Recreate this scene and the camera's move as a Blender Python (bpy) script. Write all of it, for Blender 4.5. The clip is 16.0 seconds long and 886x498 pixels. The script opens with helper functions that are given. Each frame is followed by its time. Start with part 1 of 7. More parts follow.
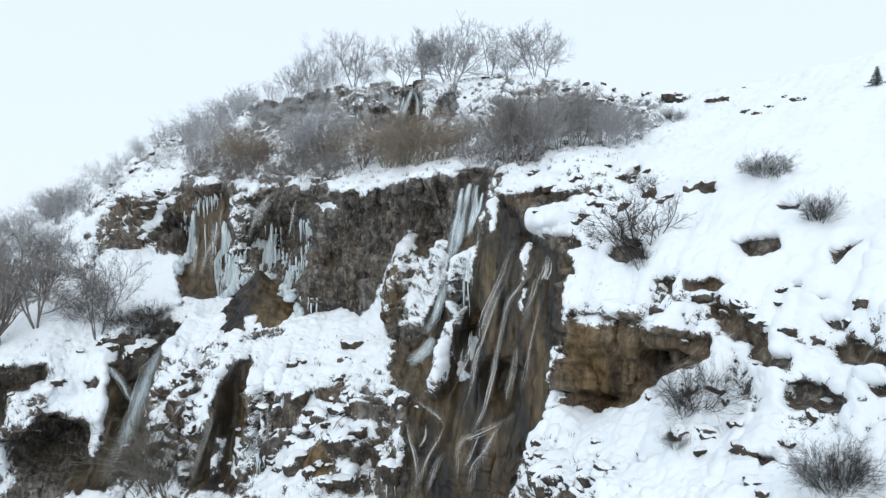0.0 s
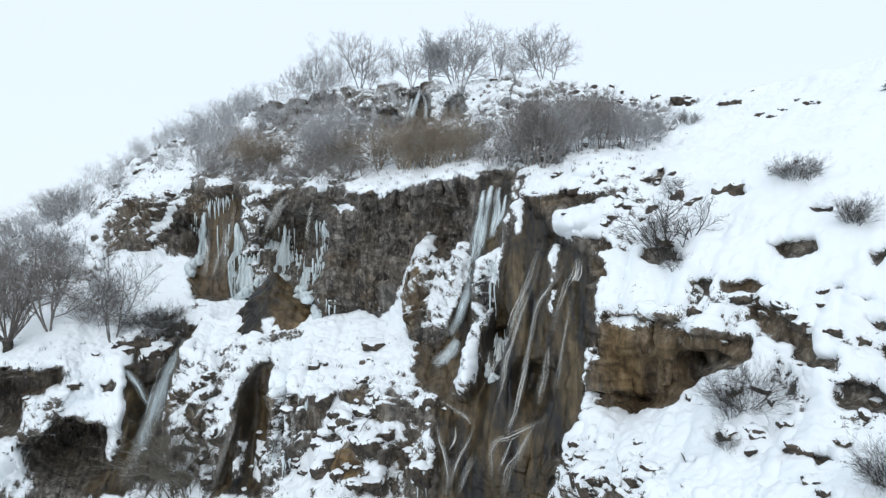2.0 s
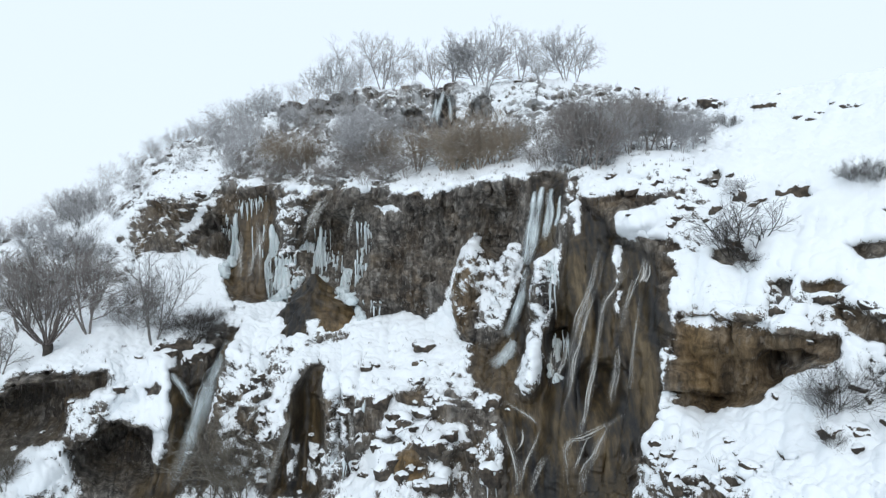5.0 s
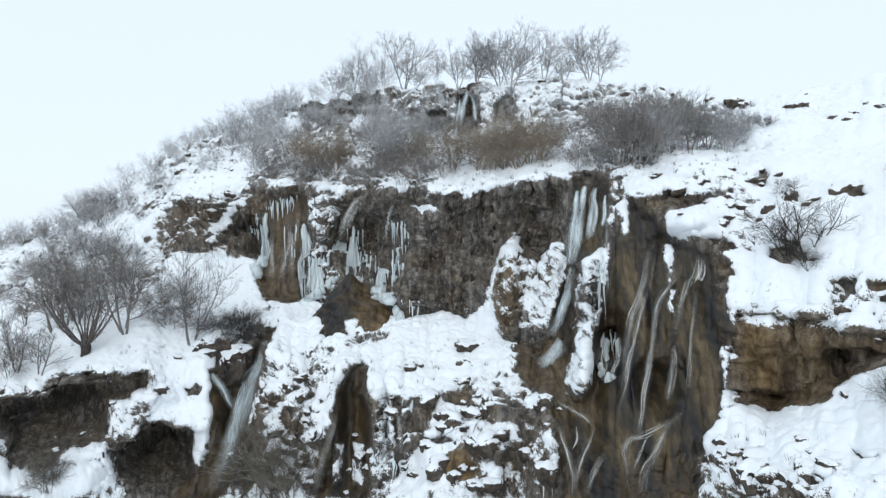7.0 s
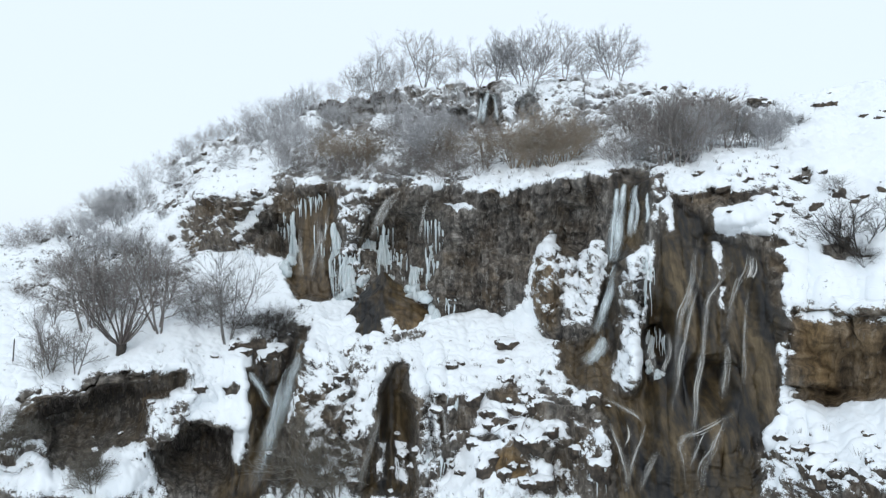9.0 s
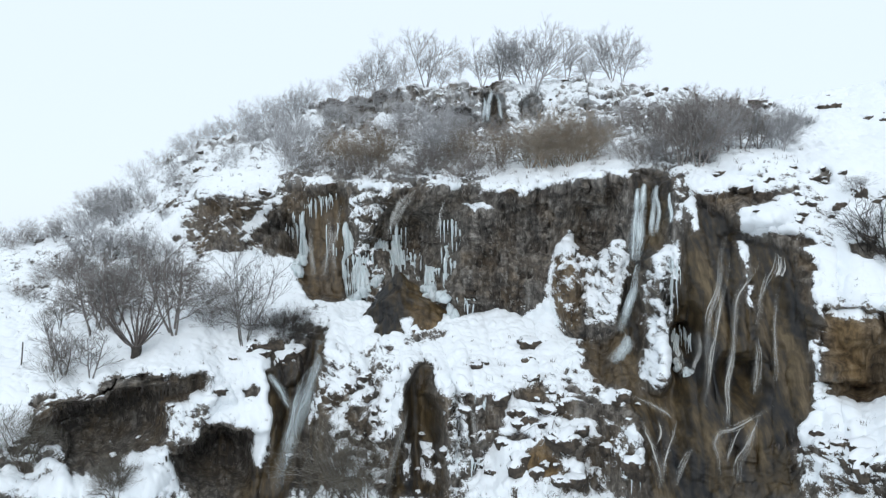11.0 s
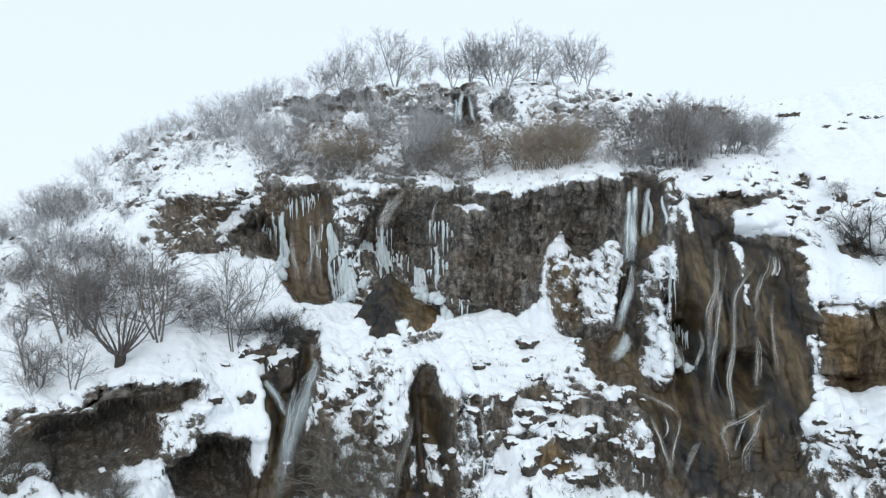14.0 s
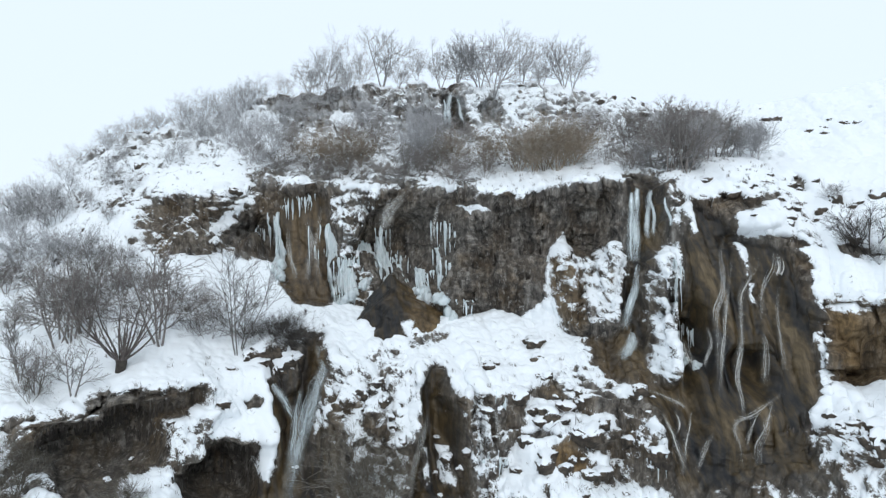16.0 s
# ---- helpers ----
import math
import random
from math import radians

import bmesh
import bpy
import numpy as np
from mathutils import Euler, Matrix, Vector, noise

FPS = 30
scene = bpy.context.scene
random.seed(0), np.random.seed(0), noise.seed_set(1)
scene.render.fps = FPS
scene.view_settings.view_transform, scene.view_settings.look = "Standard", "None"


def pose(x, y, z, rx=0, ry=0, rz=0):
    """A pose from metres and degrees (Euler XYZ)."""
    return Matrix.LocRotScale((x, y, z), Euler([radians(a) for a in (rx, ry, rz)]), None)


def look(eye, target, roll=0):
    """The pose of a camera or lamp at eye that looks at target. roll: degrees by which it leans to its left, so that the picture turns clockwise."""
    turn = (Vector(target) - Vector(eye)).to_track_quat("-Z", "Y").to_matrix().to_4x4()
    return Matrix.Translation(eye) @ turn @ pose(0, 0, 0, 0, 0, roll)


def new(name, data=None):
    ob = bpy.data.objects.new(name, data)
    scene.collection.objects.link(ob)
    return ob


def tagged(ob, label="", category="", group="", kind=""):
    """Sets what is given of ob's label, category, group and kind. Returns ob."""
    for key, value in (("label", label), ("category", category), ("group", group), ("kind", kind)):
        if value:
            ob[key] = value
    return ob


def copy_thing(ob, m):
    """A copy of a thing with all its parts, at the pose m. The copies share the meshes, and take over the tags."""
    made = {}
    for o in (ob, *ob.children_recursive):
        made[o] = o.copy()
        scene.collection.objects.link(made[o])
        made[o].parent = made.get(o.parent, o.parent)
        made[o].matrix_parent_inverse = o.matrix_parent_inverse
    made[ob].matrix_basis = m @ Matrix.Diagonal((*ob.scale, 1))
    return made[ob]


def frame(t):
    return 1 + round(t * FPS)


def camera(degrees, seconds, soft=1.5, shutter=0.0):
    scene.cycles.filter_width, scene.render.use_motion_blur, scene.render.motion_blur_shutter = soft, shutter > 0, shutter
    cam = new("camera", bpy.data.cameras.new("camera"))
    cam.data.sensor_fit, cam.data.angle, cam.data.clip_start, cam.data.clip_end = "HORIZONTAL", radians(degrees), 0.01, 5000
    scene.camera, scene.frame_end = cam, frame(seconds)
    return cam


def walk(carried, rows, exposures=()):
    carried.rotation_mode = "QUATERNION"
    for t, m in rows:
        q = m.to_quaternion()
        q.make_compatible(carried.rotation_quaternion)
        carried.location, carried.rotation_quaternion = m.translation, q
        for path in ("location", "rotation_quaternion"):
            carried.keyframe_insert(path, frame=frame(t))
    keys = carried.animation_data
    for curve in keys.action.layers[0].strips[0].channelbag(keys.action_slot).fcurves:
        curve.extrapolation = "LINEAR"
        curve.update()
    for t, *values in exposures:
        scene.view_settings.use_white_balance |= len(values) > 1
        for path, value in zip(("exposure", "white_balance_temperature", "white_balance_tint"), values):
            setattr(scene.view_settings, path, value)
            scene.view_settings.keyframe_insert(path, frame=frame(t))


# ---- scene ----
cam = camera(69.3, 16.0, soft=1.3)
METRES, EYE, TILT, LEAN, TURN = 36.0, 20.0, -2.5, 0.0, 0.0
ROWS = [
    (0.0, 0.0, 0.0, 0.0, 0.0, 0.0, -0.0),
    (0.5, -0.0189, -0.0005, 0.0004, -0.26, 0.02, 0.01),
    (1.0, -0.0412, -0.0008, 0.0009, -0.56, 0.04, 0.02),
    (1.5, -0.0664, -0.0011, 0.0013, -0.87, 0.09, 0.02),
    (2.0, -0.0939, -0.001, 0.0015, -1.19, 0.11, 0.03),
    (2.5, -0.1231, -0.0007, 0.0019, -1.47, 0.14, 0.03),
    (3.0, -0.1534, -0.0004, 0.0023, -1.73, 0.14, 0.04),
    (3.5, -0.1842, 0.0003, 0.0025, -1.99, 0.16, 0.04),
    (4.0, -0.2157, 0.0012, 0.0023, -2.25, 0.18, 0.05),
    (6.5, -0.3751, 0.0103, -0.0005, -3.2, 0.26, 0.13),
    (7.0, -0.4082, 0.0128, -0.0013, -3.23, 0.27, 0.14),
    (7.5, -0.4408, 0.0151, -0.0032, -3.31, 0.29, 0.16),
    (8.0, -0.4732, 0.0176, -0.0043, -3.43, 0.3, 0.18),
    (8.5, -0.5058, 0.0205, -0.0061, -3.66, 0.3, 0.2),
    (9.0, -0.538, 0.0236, -0.007, -3.95, 0.28, 0.22),
    (9.5, -0.5701, 0.0268, -0.0083, -4.26, 0.28, 0.24),
    (12.0, -0.7302, 0.0458, -0.0025, -8.24, 0.15, 0.46),
    (12.5, -0.7622, 0.0507, -0.0009, -9.4, 0.12, 0.5),
    (13.0, -0.7942, 0.0561, 0.0008, -10.5, 0.1, 0.54),
    (13.5, -0.8265, 0.0621, 0.0022, -11.58, 0.08, 0.57),
    (14.0, -0.8588, 0.0689, 0.0034, -12.63, 0.07, 0.6),
    (14.5, -0.8915, 0.0764, 0.0042, -13.66, 0.06, 0.64),
    (15.0, -0.9244, 0.0843, 0.0049, -14.6, 0.06, 0.66),
    (15.5, -0.9576, 0.0929, 0.0058, -15.49, 0.04, 0.7),
    (16.0, -0.9912, 0.1021, 0.0064, -16.38, 0.04, 0.72),
]
walk(cam, [(t, pose(0, 0, EYE, TILT, LEAN, TURN) @ pose(METRES * x, METRES * y, METRES * z, 90 + pitch, roll, yaw)) for t, x, y, z, yaw, pitch, roll in ROWS])

# ---- sky and light: an overcast, foggy winter day ----
world = bpy.data.worlds.new("overcast_sky")
scene.world = world
world.use_nodes = True
wn, wl = world.node_tree.nodes, world.node_tree.links
wn.clear()
sky = wn.new("ShaderNodeTexSky")
sky.sky_type, sky.sun_disc = "NISHITA", False
sky.sun_elevation, sky.sun_rotation = radians(50), radians(200)
dim = wn.new("ShaderNodeVectorMath")
dim.operation = "SCALE"
dim.inputs["Scale"].default_value = 0.1
cloud = wn.new("ShaderNodeMix")
cloud.data_type = "RGBA"
cloud.inputs["Factor"].default_value = 0.93
cloud.inputs["B"].default_value = (0.835, 0.952, 1.065, 1)
back = wn.new("ShaderNodeBackground")
back.inputs["Strength"].default_value = 1.05
wout = wn.new("ShaderNodeOutputWorld")
wl.new(sky.outputs[0], dim.inputs[0])
wl.new(dim.outputs[0], cloud.inputs["A"])
wl.new(cloud.outputs["Result"], back.inputs["Color"])
wl.new(back.outputs[0], wout.inputs[0])

sun = new("sun", bpy.data.lights.new("sun", "SUN"))
sun.data.energy, sun.data.angle, sun.data.color = 0.7, radians(40), (1.0, 0.97, 0.93)
sun.matrix_world = look((-40, -60, 110), (-15, 60, 10))


# ---- materials ----
def material(name):
    m = bpy.data.materials.new(name)
    m.use_nodes = True
    return m, m.node_tree.nodes, m.node_tree.links, m.node_tree.nodes["Principled BSDF"]


def noise_node(nodes, links, coord, scale, detail=6, rough=0.6, stretch=None):
    if stretch:
        mp = nodes.new("ShaderNodeMapping")
        mp.inputs["Scale"].default_value = stretch
        links.new(coord, mp.inputs["Vector"])
        coord = mp.outputs[0]
    n = nodes.new("ShaderNodeTexNoise")
    n.inputs["Scale"].default_value, n.inputs["Detail"].default_value, n.inputs["Roughness"].default_value = scale, detail, rough
    links.new(coord, n.inputs["Vector"])
    return n.outputs["Fac"]


def ramp(nodes, links, fac, stops):
    r = nodes.new("ShaderNodeValToRGB")
    while len(r.color_ramp.elements) < len(stops):
        r.color_ramp.elements.new(0.5)
    for e, (p, c) in zip(r.color_ramp.elements, stops):
        e.position, e.color = p, (*c, 1)
    links.new(fac, r.inputs["Fac"])
    return r.outputs["Color"]


def mix(nodes, links, fac, a, b):
    m = nodes.new("ShaderNodeMix")
    m.data_type = "RGBA"
    for k, v in (("Factor", fac), ("A", a), ("B", b)):
        if isinstance(v, (int, float)):
            m.inputs[k].default_value = v
        elif isinstance(v, tuple):
            m.inputs[k].default_value = (*v, 1)
        else:
            links.new(v, m.inputs[k])
    return m.outputs["Result"]


def math_node(nodes, links, op, a, b=0.0, clamp=False):
    m = nodes.new("ShaderNodeMath")
    m.operation, m.use_clamp = op, clamp
    for k, v in enumerate((a, b)):
        if isinstance(v, (int, float)):
            m.inputs[k].default_value = v
        else:
            links.new(v, m.inputs[k])
    return m.outputs[0]


def bump(nodes, links, bsdf, height, strength, distance):
    b = nodes.new("ShaderNodeBump")
    b.inputs["Strength"].default_value, b.inputs["Distance"].default_value = strength, distance
    links.new(height, b.inputs["Height"])
    links.new(b.outputs[0], bsdf.inputs["Normal"])


def attribute(nodes, name):
    a = nodes.new("ShaderNodeAttribute")
    a.attribute_name = name
    return a.outputs["Fac"]


SNOW = (0.86, 0.89, 0.91)


def hill_material():
    """Tufa rock, wet and mossy where water runs, with snow lying on it."""
    m, nodes, links, bsdf = material("snowy_tufa")
    geo = nodes.new("ShaderNodeNewGeometry")
    pos = geo.outputs["Position"]
    big = noise_node(nodes, links, pos, 0.22, 5)
    mid = noise_node(nodes, links, pos, 1.3, 8, 0.65)
    fine = noise_node(nodes, links, pos, 6.0, 6, 0.7)
    streak = math_node(nodes, links, "ADD", math_node(nodes, links, "MULTIPLY", noise_node(nodes, links, pos, 0.6, 4, 0.6, (1, 0.2, 0.09)), 0.6),
                       math_node(nodes, links, "MULTIPLY", noise_node(nodes, links, pos, 3.2, 5, 0.65, (1, 0.3, 0.06)), 0.4))
    flute = noise_node(nodes, links, pos, 1.4, 6, 0.72, (1, 1, 0.14))
    tone = math_node(nodes, links, "ADD", math_node(nodes, links, "MULTIPLY", mid, 0.35), math_node(nodes, links, "MULTIPLY", flute, 0.65))
    dry = ramp(nodes, links, tone, [(0.36, (0.026, 0.025, 0.025)), (0.44, (0.072, 0.065, 0.058)), (0.51, (0.132, 0.118, 0.103)), (0.58, (0.235, 0.215, 0.19)), (0.66, (0.36, 0.35, 0.33))])
    rust = ramp(nodes, links, tone, [(0.36, (0.020, 0.016, 0.013)), (0.47, (0.075, 0.056, 0.040)), (0.56, (0.145, 0.112, 0.078)), (0.66, (0.27, 0.22, 0.165))])
    patch = math_node(nodes, links, "MULTIPLY_ADD", big, 5.0, True)
    patch.node.inputs[2].default_value = -2.2
    rock = mix(nodes, links, patch, dry, rust)
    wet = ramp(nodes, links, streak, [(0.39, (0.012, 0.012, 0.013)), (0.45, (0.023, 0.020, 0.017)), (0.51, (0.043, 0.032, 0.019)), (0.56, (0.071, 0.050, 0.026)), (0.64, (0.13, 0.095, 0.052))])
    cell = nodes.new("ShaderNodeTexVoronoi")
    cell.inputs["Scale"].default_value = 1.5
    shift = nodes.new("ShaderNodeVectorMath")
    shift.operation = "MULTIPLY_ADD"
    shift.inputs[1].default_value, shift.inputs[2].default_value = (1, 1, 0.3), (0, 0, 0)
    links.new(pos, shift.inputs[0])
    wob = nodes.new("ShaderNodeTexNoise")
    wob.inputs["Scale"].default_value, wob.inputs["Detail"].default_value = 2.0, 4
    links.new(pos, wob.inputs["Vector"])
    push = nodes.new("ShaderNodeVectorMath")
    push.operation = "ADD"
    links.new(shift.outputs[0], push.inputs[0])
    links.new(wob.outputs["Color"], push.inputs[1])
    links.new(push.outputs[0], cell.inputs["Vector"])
    # Lumps lightened, creases between them darkened: the shade of pits put in colour.
    pit_shade = ramp(nodes, links, cell.outputs["Distance"], [(0.25, (1.25, 1.25, 1.25)), (0.55, (0.8, 0.8, 0.8)), (0.8, (0.40, 0.40, 0.40))])
    creased = nodes.new("ShaderNodeMix")
    creased.data_type, creased.blend_type = "RGBA", "MULTIPLY"
    creased.inputs["Factor"].default_value = 0.6
    links.new(rock, creased.inputs["A"])
    links.new(pit_shade, creased.inputs["B"])
    rock = creased.outputs["Result"]
    # Fog haze put into the rock's colour: patches of white, stronger higher up.
    haze = nodes.new("ShaderNodeMapRange")
    haze.inputs["From Min"].default_value, haze.inputs["From Max"].default_value, haze.inputs["To Max"].default_value = 0.42, 0.7, 0.7
    links.new(noise_node(nodes, links, pos, 0.5, 6, 0.7), haze.inputs["Value"])
    rock = mix(nodes, links, math_node(nodes, links, "MULTIPLY", haze.outputs[0], attribute(nodes, "haze")), rock, SNOW)
    fleck = nodes.new("ShaderNodeMapRange")
    fleck.inputs["From Min"].default_value, fleck.inputs["From Max"].default_value, fleck.inputs["To Max"].default_value = 0.55, 0.64, 0.8
    links.new(noise_node(nodes, links, pos, 2.4, 6, 0.68, (1, 1, 0.42)), fleck.inputs["Value"])
    rock = mix(nodes, links, fleck.outputs[0], rock, (0.29, 0.27, 0.24))
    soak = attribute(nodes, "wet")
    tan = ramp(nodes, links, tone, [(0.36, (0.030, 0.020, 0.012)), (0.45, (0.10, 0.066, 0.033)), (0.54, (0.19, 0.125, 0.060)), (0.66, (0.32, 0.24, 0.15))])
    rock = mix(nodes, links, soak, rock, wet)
    rock = mix(nodes, links, attribute(nodes, "ochre"), rock, tan)
    depth = attribute(nodes, "snow")
    tiny = noise_node(nodes, links, pos, 13.0, 3, 0.6)
    lie = depth
    for src, much in ((mid, 0.9), (fine, 1.6), (tiny, 1.3)):
        lie = math_node(nodes, links, "ADD", lie, math_node(nodes, links, "MULTIPLY", math_node(nodes, links, "SUBTRACT", src, 0.5), much))
    cover = nodes.new("ShaderNodeMapRange")
    cover.interpolation_type = "SMOOTHSTEP"
    cover.inputs["From Min"].default_value, cover.inputs["From Max"].default_value = 0.45, 0.56
    links.new(lie, cover.inputs["Value"])
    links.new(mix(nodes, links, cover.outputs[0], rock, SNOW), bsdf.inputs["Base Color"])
    rough = math_node(nodes, links, "MULTIPLY_ADD", soak, -0.45)
    rough.node.inputs[2].default_value = 0.85
    links.new(math_node(nodes, links, "MAXIMUM", rough, math_node(nodes, links, "MULTIPLY", cover.outputs[0], 0.8)), bsdf.inputs["Roughness"])
    bsdf.inputs["Specular IOR Level"].default_value = 0.3
    h = math_node(nodes, links, "ADD", math_node(nodes, links, "MULTIPLY", mid, 0.5), math_node(nodes, links, "MULTIPLY", fine, 0.3))
    h = math_node(nodes, links, "MULTIPLY", h, math_node(nodes, links, "MULTIPLY_ADD", cover.outputs[0], -0.8))
    h.node.inputs[1].links[0].from_node.inputs[2].default_value = 1.0
    h = math_node(nodes, links, "MULTIPLY", h, math_node(nodes, links, "MULTIPLY_ADD", soak, -0.8))
    h.node.inputs[1].links[0].from_node.inputs[2].default_value = 1.0
    h = math_node(nodes, links, "ADD", h, math_node(nodes, links, "MULTIPLY", cover.outputs[0], 0.35))
    bump(nodes, links, bsdf, h, 0.9, 0.3)
    return m


HILL = hill_material()


# ---- noise over arrays of points ----
def lattice(ix, iy, iz, seed):
    h = (ix * 374761393 + iy * 668265263 + iz * 1274126177 + seed * 362437) & 0xFFFFFFFF
    h = ((h ^ (h >> 13)) * 1274126177) & 0xFFFFFFFF
    h = h ^ (h >> 16)
    return (h & 0xFFFF) / 32767.5 - 1.0


def soft_noise(p, seed=0):
    i = np.floor(p).astype(np.int64)
    f = p - i
    f = f * f * f * (f * (f * 6 - 15) + 10)
    out = 0
    for dx in (0, 1):
        wx = f[..., 0] if dx else 1 - f[..., 0]
        for dy in (0, 1):
            wy = f[..., 1] if dy else 1 - f[..., 1]
            for dz in (0, 1):
                wz = f[..., 2] if dz else 1 - f[..., 2]
                out = out + wx * wy * wz * lattice(i[..., 0] + dx, i[..., 1] + dy, i[..., 2] + dz, seed)
    return out


TWIST = np.array(Euler((0.6, 0.4, 0.9)).to_matrix())


def fbm(p, octaves, seed=0, gain=0.5):
    total, amp = 0, 1.0
    for k in range(octaves):
        total = total + amp * soft_noise(p, seed + k)
        p, amp = (p @ TWIST) * 2.03, amp * gain
    return total


def ridged(p, octaves, seed=0):
    total, amp = 0, 1.0
    for k in range(octaves):
        total = total + amp * (1 - 2 * np.abs(soft_noise(p, seed + k)))
        p, amp = (p @ TWIST) * 2.03, amp * 0.5
    return total


def cells(p, seed=0):
    """Distance to the nearest of scattered points: rounded lumps with creases between."""
    i = np.floor(p).astype(np.int64)
    f = (p - i).astype(np.float32)
    best = np.full(p.shape[:-1], 9.0, dtype=np.float32)
    for dx in (-1, 0, 1):
        for dy in (-1, 0, 1):
            for dz in (-1, 0, 1):
                c = (i[..., 0] + dx, i[..., 1] + dy, i[..., 2] + dz)
                q = sum((d + 0.5 + 0.45 * lattice(*c, seed + 9 * k) - f[..., k]) ** 2 for k, d in enumerate((dx, dy, dz)))
                best = np.minimum(best, q)
    return np.sqrt(best)


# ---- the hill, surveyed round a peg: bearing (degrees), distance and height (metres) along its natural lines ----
PEG = np.array((-17.0, 0.0, 20.0))
FAR_LINE = [(-60, 300, 8), (-30, 300, 12), (-15, 280, 26), (0, 260, 38), (20, 260, 44), (40, 300, 62), (70, 300, 66)]
RIDGE = [(-60, 140, 10), (-46, 135, 14), (-34, 128, 15), (-29, 128, 17), (-25, 134, 22.5), (-22.5, 140, 27), (-19.5, 145, 32), (-16.7, 141, 35.5), (-13, 129, 37.5), (-8.5, 119, 40.8), (-3, 114, 42.5),
         (3.7, 106, 42.5), (10.6, 106, 42.5), (16.3, 109, 43), (21, 108, 40.5), (27, 104, 37), (30.6, 109, 37.5), (36, 112, 40), (42, 112, 42), (48, 110, 43), (56, 100, 42), (70, 95, 40)]
UPPER_FOOT = [(-60, 130, 8), (-46, 126, 11), (-34, 124, 13.5), (-24, 120, 19.5), (-19.5, 116, 26), (-13, 106, 29), (-7.6, 106, 33), (-3, 104, 34), (3.7, 101, 34), (10.6, 99, 34), (16, 98, 35),
              (21, 97, 35), (27, 90, 32), (31, 88, 31.5), (36, 86, 31.2), (42, 86, 32.5), (48, 82, 31.5), (56, 76, 30), (70, 70, 29)]
TERRACE = [(-60, 118, 6), (-46, 118, 10), (-34, 118, 12), (-29, 114, 13.5), (-24, 110, 17), (-19.5, 108, 23.5), (-15, 98, 26.5), (-11, 94, 27.5), (-7, 88, 28), (-3, 82, 28), (1, 80, 27.5),
           (5, 78, 27), (10, 76, 27), (14, 75, 27), (18, 73, 27.3), (22, 70, 27), (26, 67, 26), (30, 66, 24.8), (36, 64, 24.3), (42, 61, 23.6), (48, 58, 20.8), (56, 54, 19), (70, 48, 17)]
LIP = [(-60, 108, 5), (-46, 110, 9), (-34, 112, 11.5), (-29.4, 108, 13), (-24, 104, 15.5), (-19.1, 106, 22.3), (-15, 93, 23.8), (-10.5, 88.5, 24.9), (-4.5, 78.8, 24.3), (0.7, 73.5, 23.6), (4.9, 69.3, 23.2),
       (10, 68, 23.8), (14, 66.8, 24.3), (17, 66.2, 24), (20, 62.5, 22.8), (26.5, 58.5, 21), (29, 55.7, 18.5), (32, 54.8, 17.3), (36, 54, 17.2), (40, 52.5, 17), (44, 52, 17), (50, 50, 16), (56, 47, 14.5), (70, 42, 12)]
BELLY = [(-60, 103, 4), (-46, 104, 8), (-34, 106, 10), (-29, 102, 11), (-24, 96, 13), (-19, 99, 19.5), (-15, 92.3, 20), (-10.5, 87.5, 18), (-6, 80.5, 17.5), (-3, 79, 17.5), (0.7, 74.6, 17.5), (3, 71.6, 17.5), (6, 70.4, 17.5),
         (10, 69.2, 18), (14, 68.2, 17.5), (17, 62.5, 16), (19, 60, 15.5), (22, 57, 14.5), (24.6, 55, 14), (28, 53, 13.5), (31.7, 51.9, 12.7), (36, 51, 12.8), (40, 50.3, 13.6), (44, 50, 14), (50, 48, 13.5), (56, 45, 12.2), (70, 40, 10)]
FOOT = [(-60, 96, 2), (-46, 98, 6), (-34, 99, 8), (-29, 95, 8.5), (-24, 86, 9.6), (-19, 91, 15.6), (-15, 90.5, 15.6), (-11, 80, 11.8), (-6.8, 78, 11), (-3, 74, 10), (-0.9, 70.8, 9.3), (1.7, 70.4, 9.8), (5.7, 69.2, 10.6),
        (8, 66.5, 9.6), (10.2, 63.6, 8.6), (14, 60.2, 8.2), (17.5, 57.2, 8.4), (21, 53.8, 7.9), (25.7, 51.4, 8.0), (29, 51.0, 8.2), (33, 51.5, 7.3), (37, 50, 9.7), (40, 48.5, 10.4), (44, 47.6, 10.8), (50, 46, 11.3), (56, 43, 10.2), (70, 38, 8)]
LEDGE = [(-60, 78, -6), (-46, 76, -3), (-33, 72.5, 0), (-29.5, 71, 2.2), (-26, 70.5, 4.4), (-22.6, 68.9, 5.6), (-19, 69, 5.6), (-15.3, 69.8, 5.6), (-11.1, 70.5, 7), (-8.7, 66, 6.1), (-3.4, 62.3, 6.1), (0.9, 59, 4.8), (6.9, 58.2, 4.5),
         (11.2, 56.5, 4.8), (14.6, 55, 4.6), (17.5, 53.7, 3.9), (21, 51.8, 2.9), (25.7, 50.1, 3.6), (28.2, 48.7, 4.4), (31.8, 45.9, 5.1), (35.5, 44.4, 5.7), (40, 43.5, 7), (44.3, 43, 7.8), (50, 43, 9), (56, 40, 8.5), (70, 35, 6)]
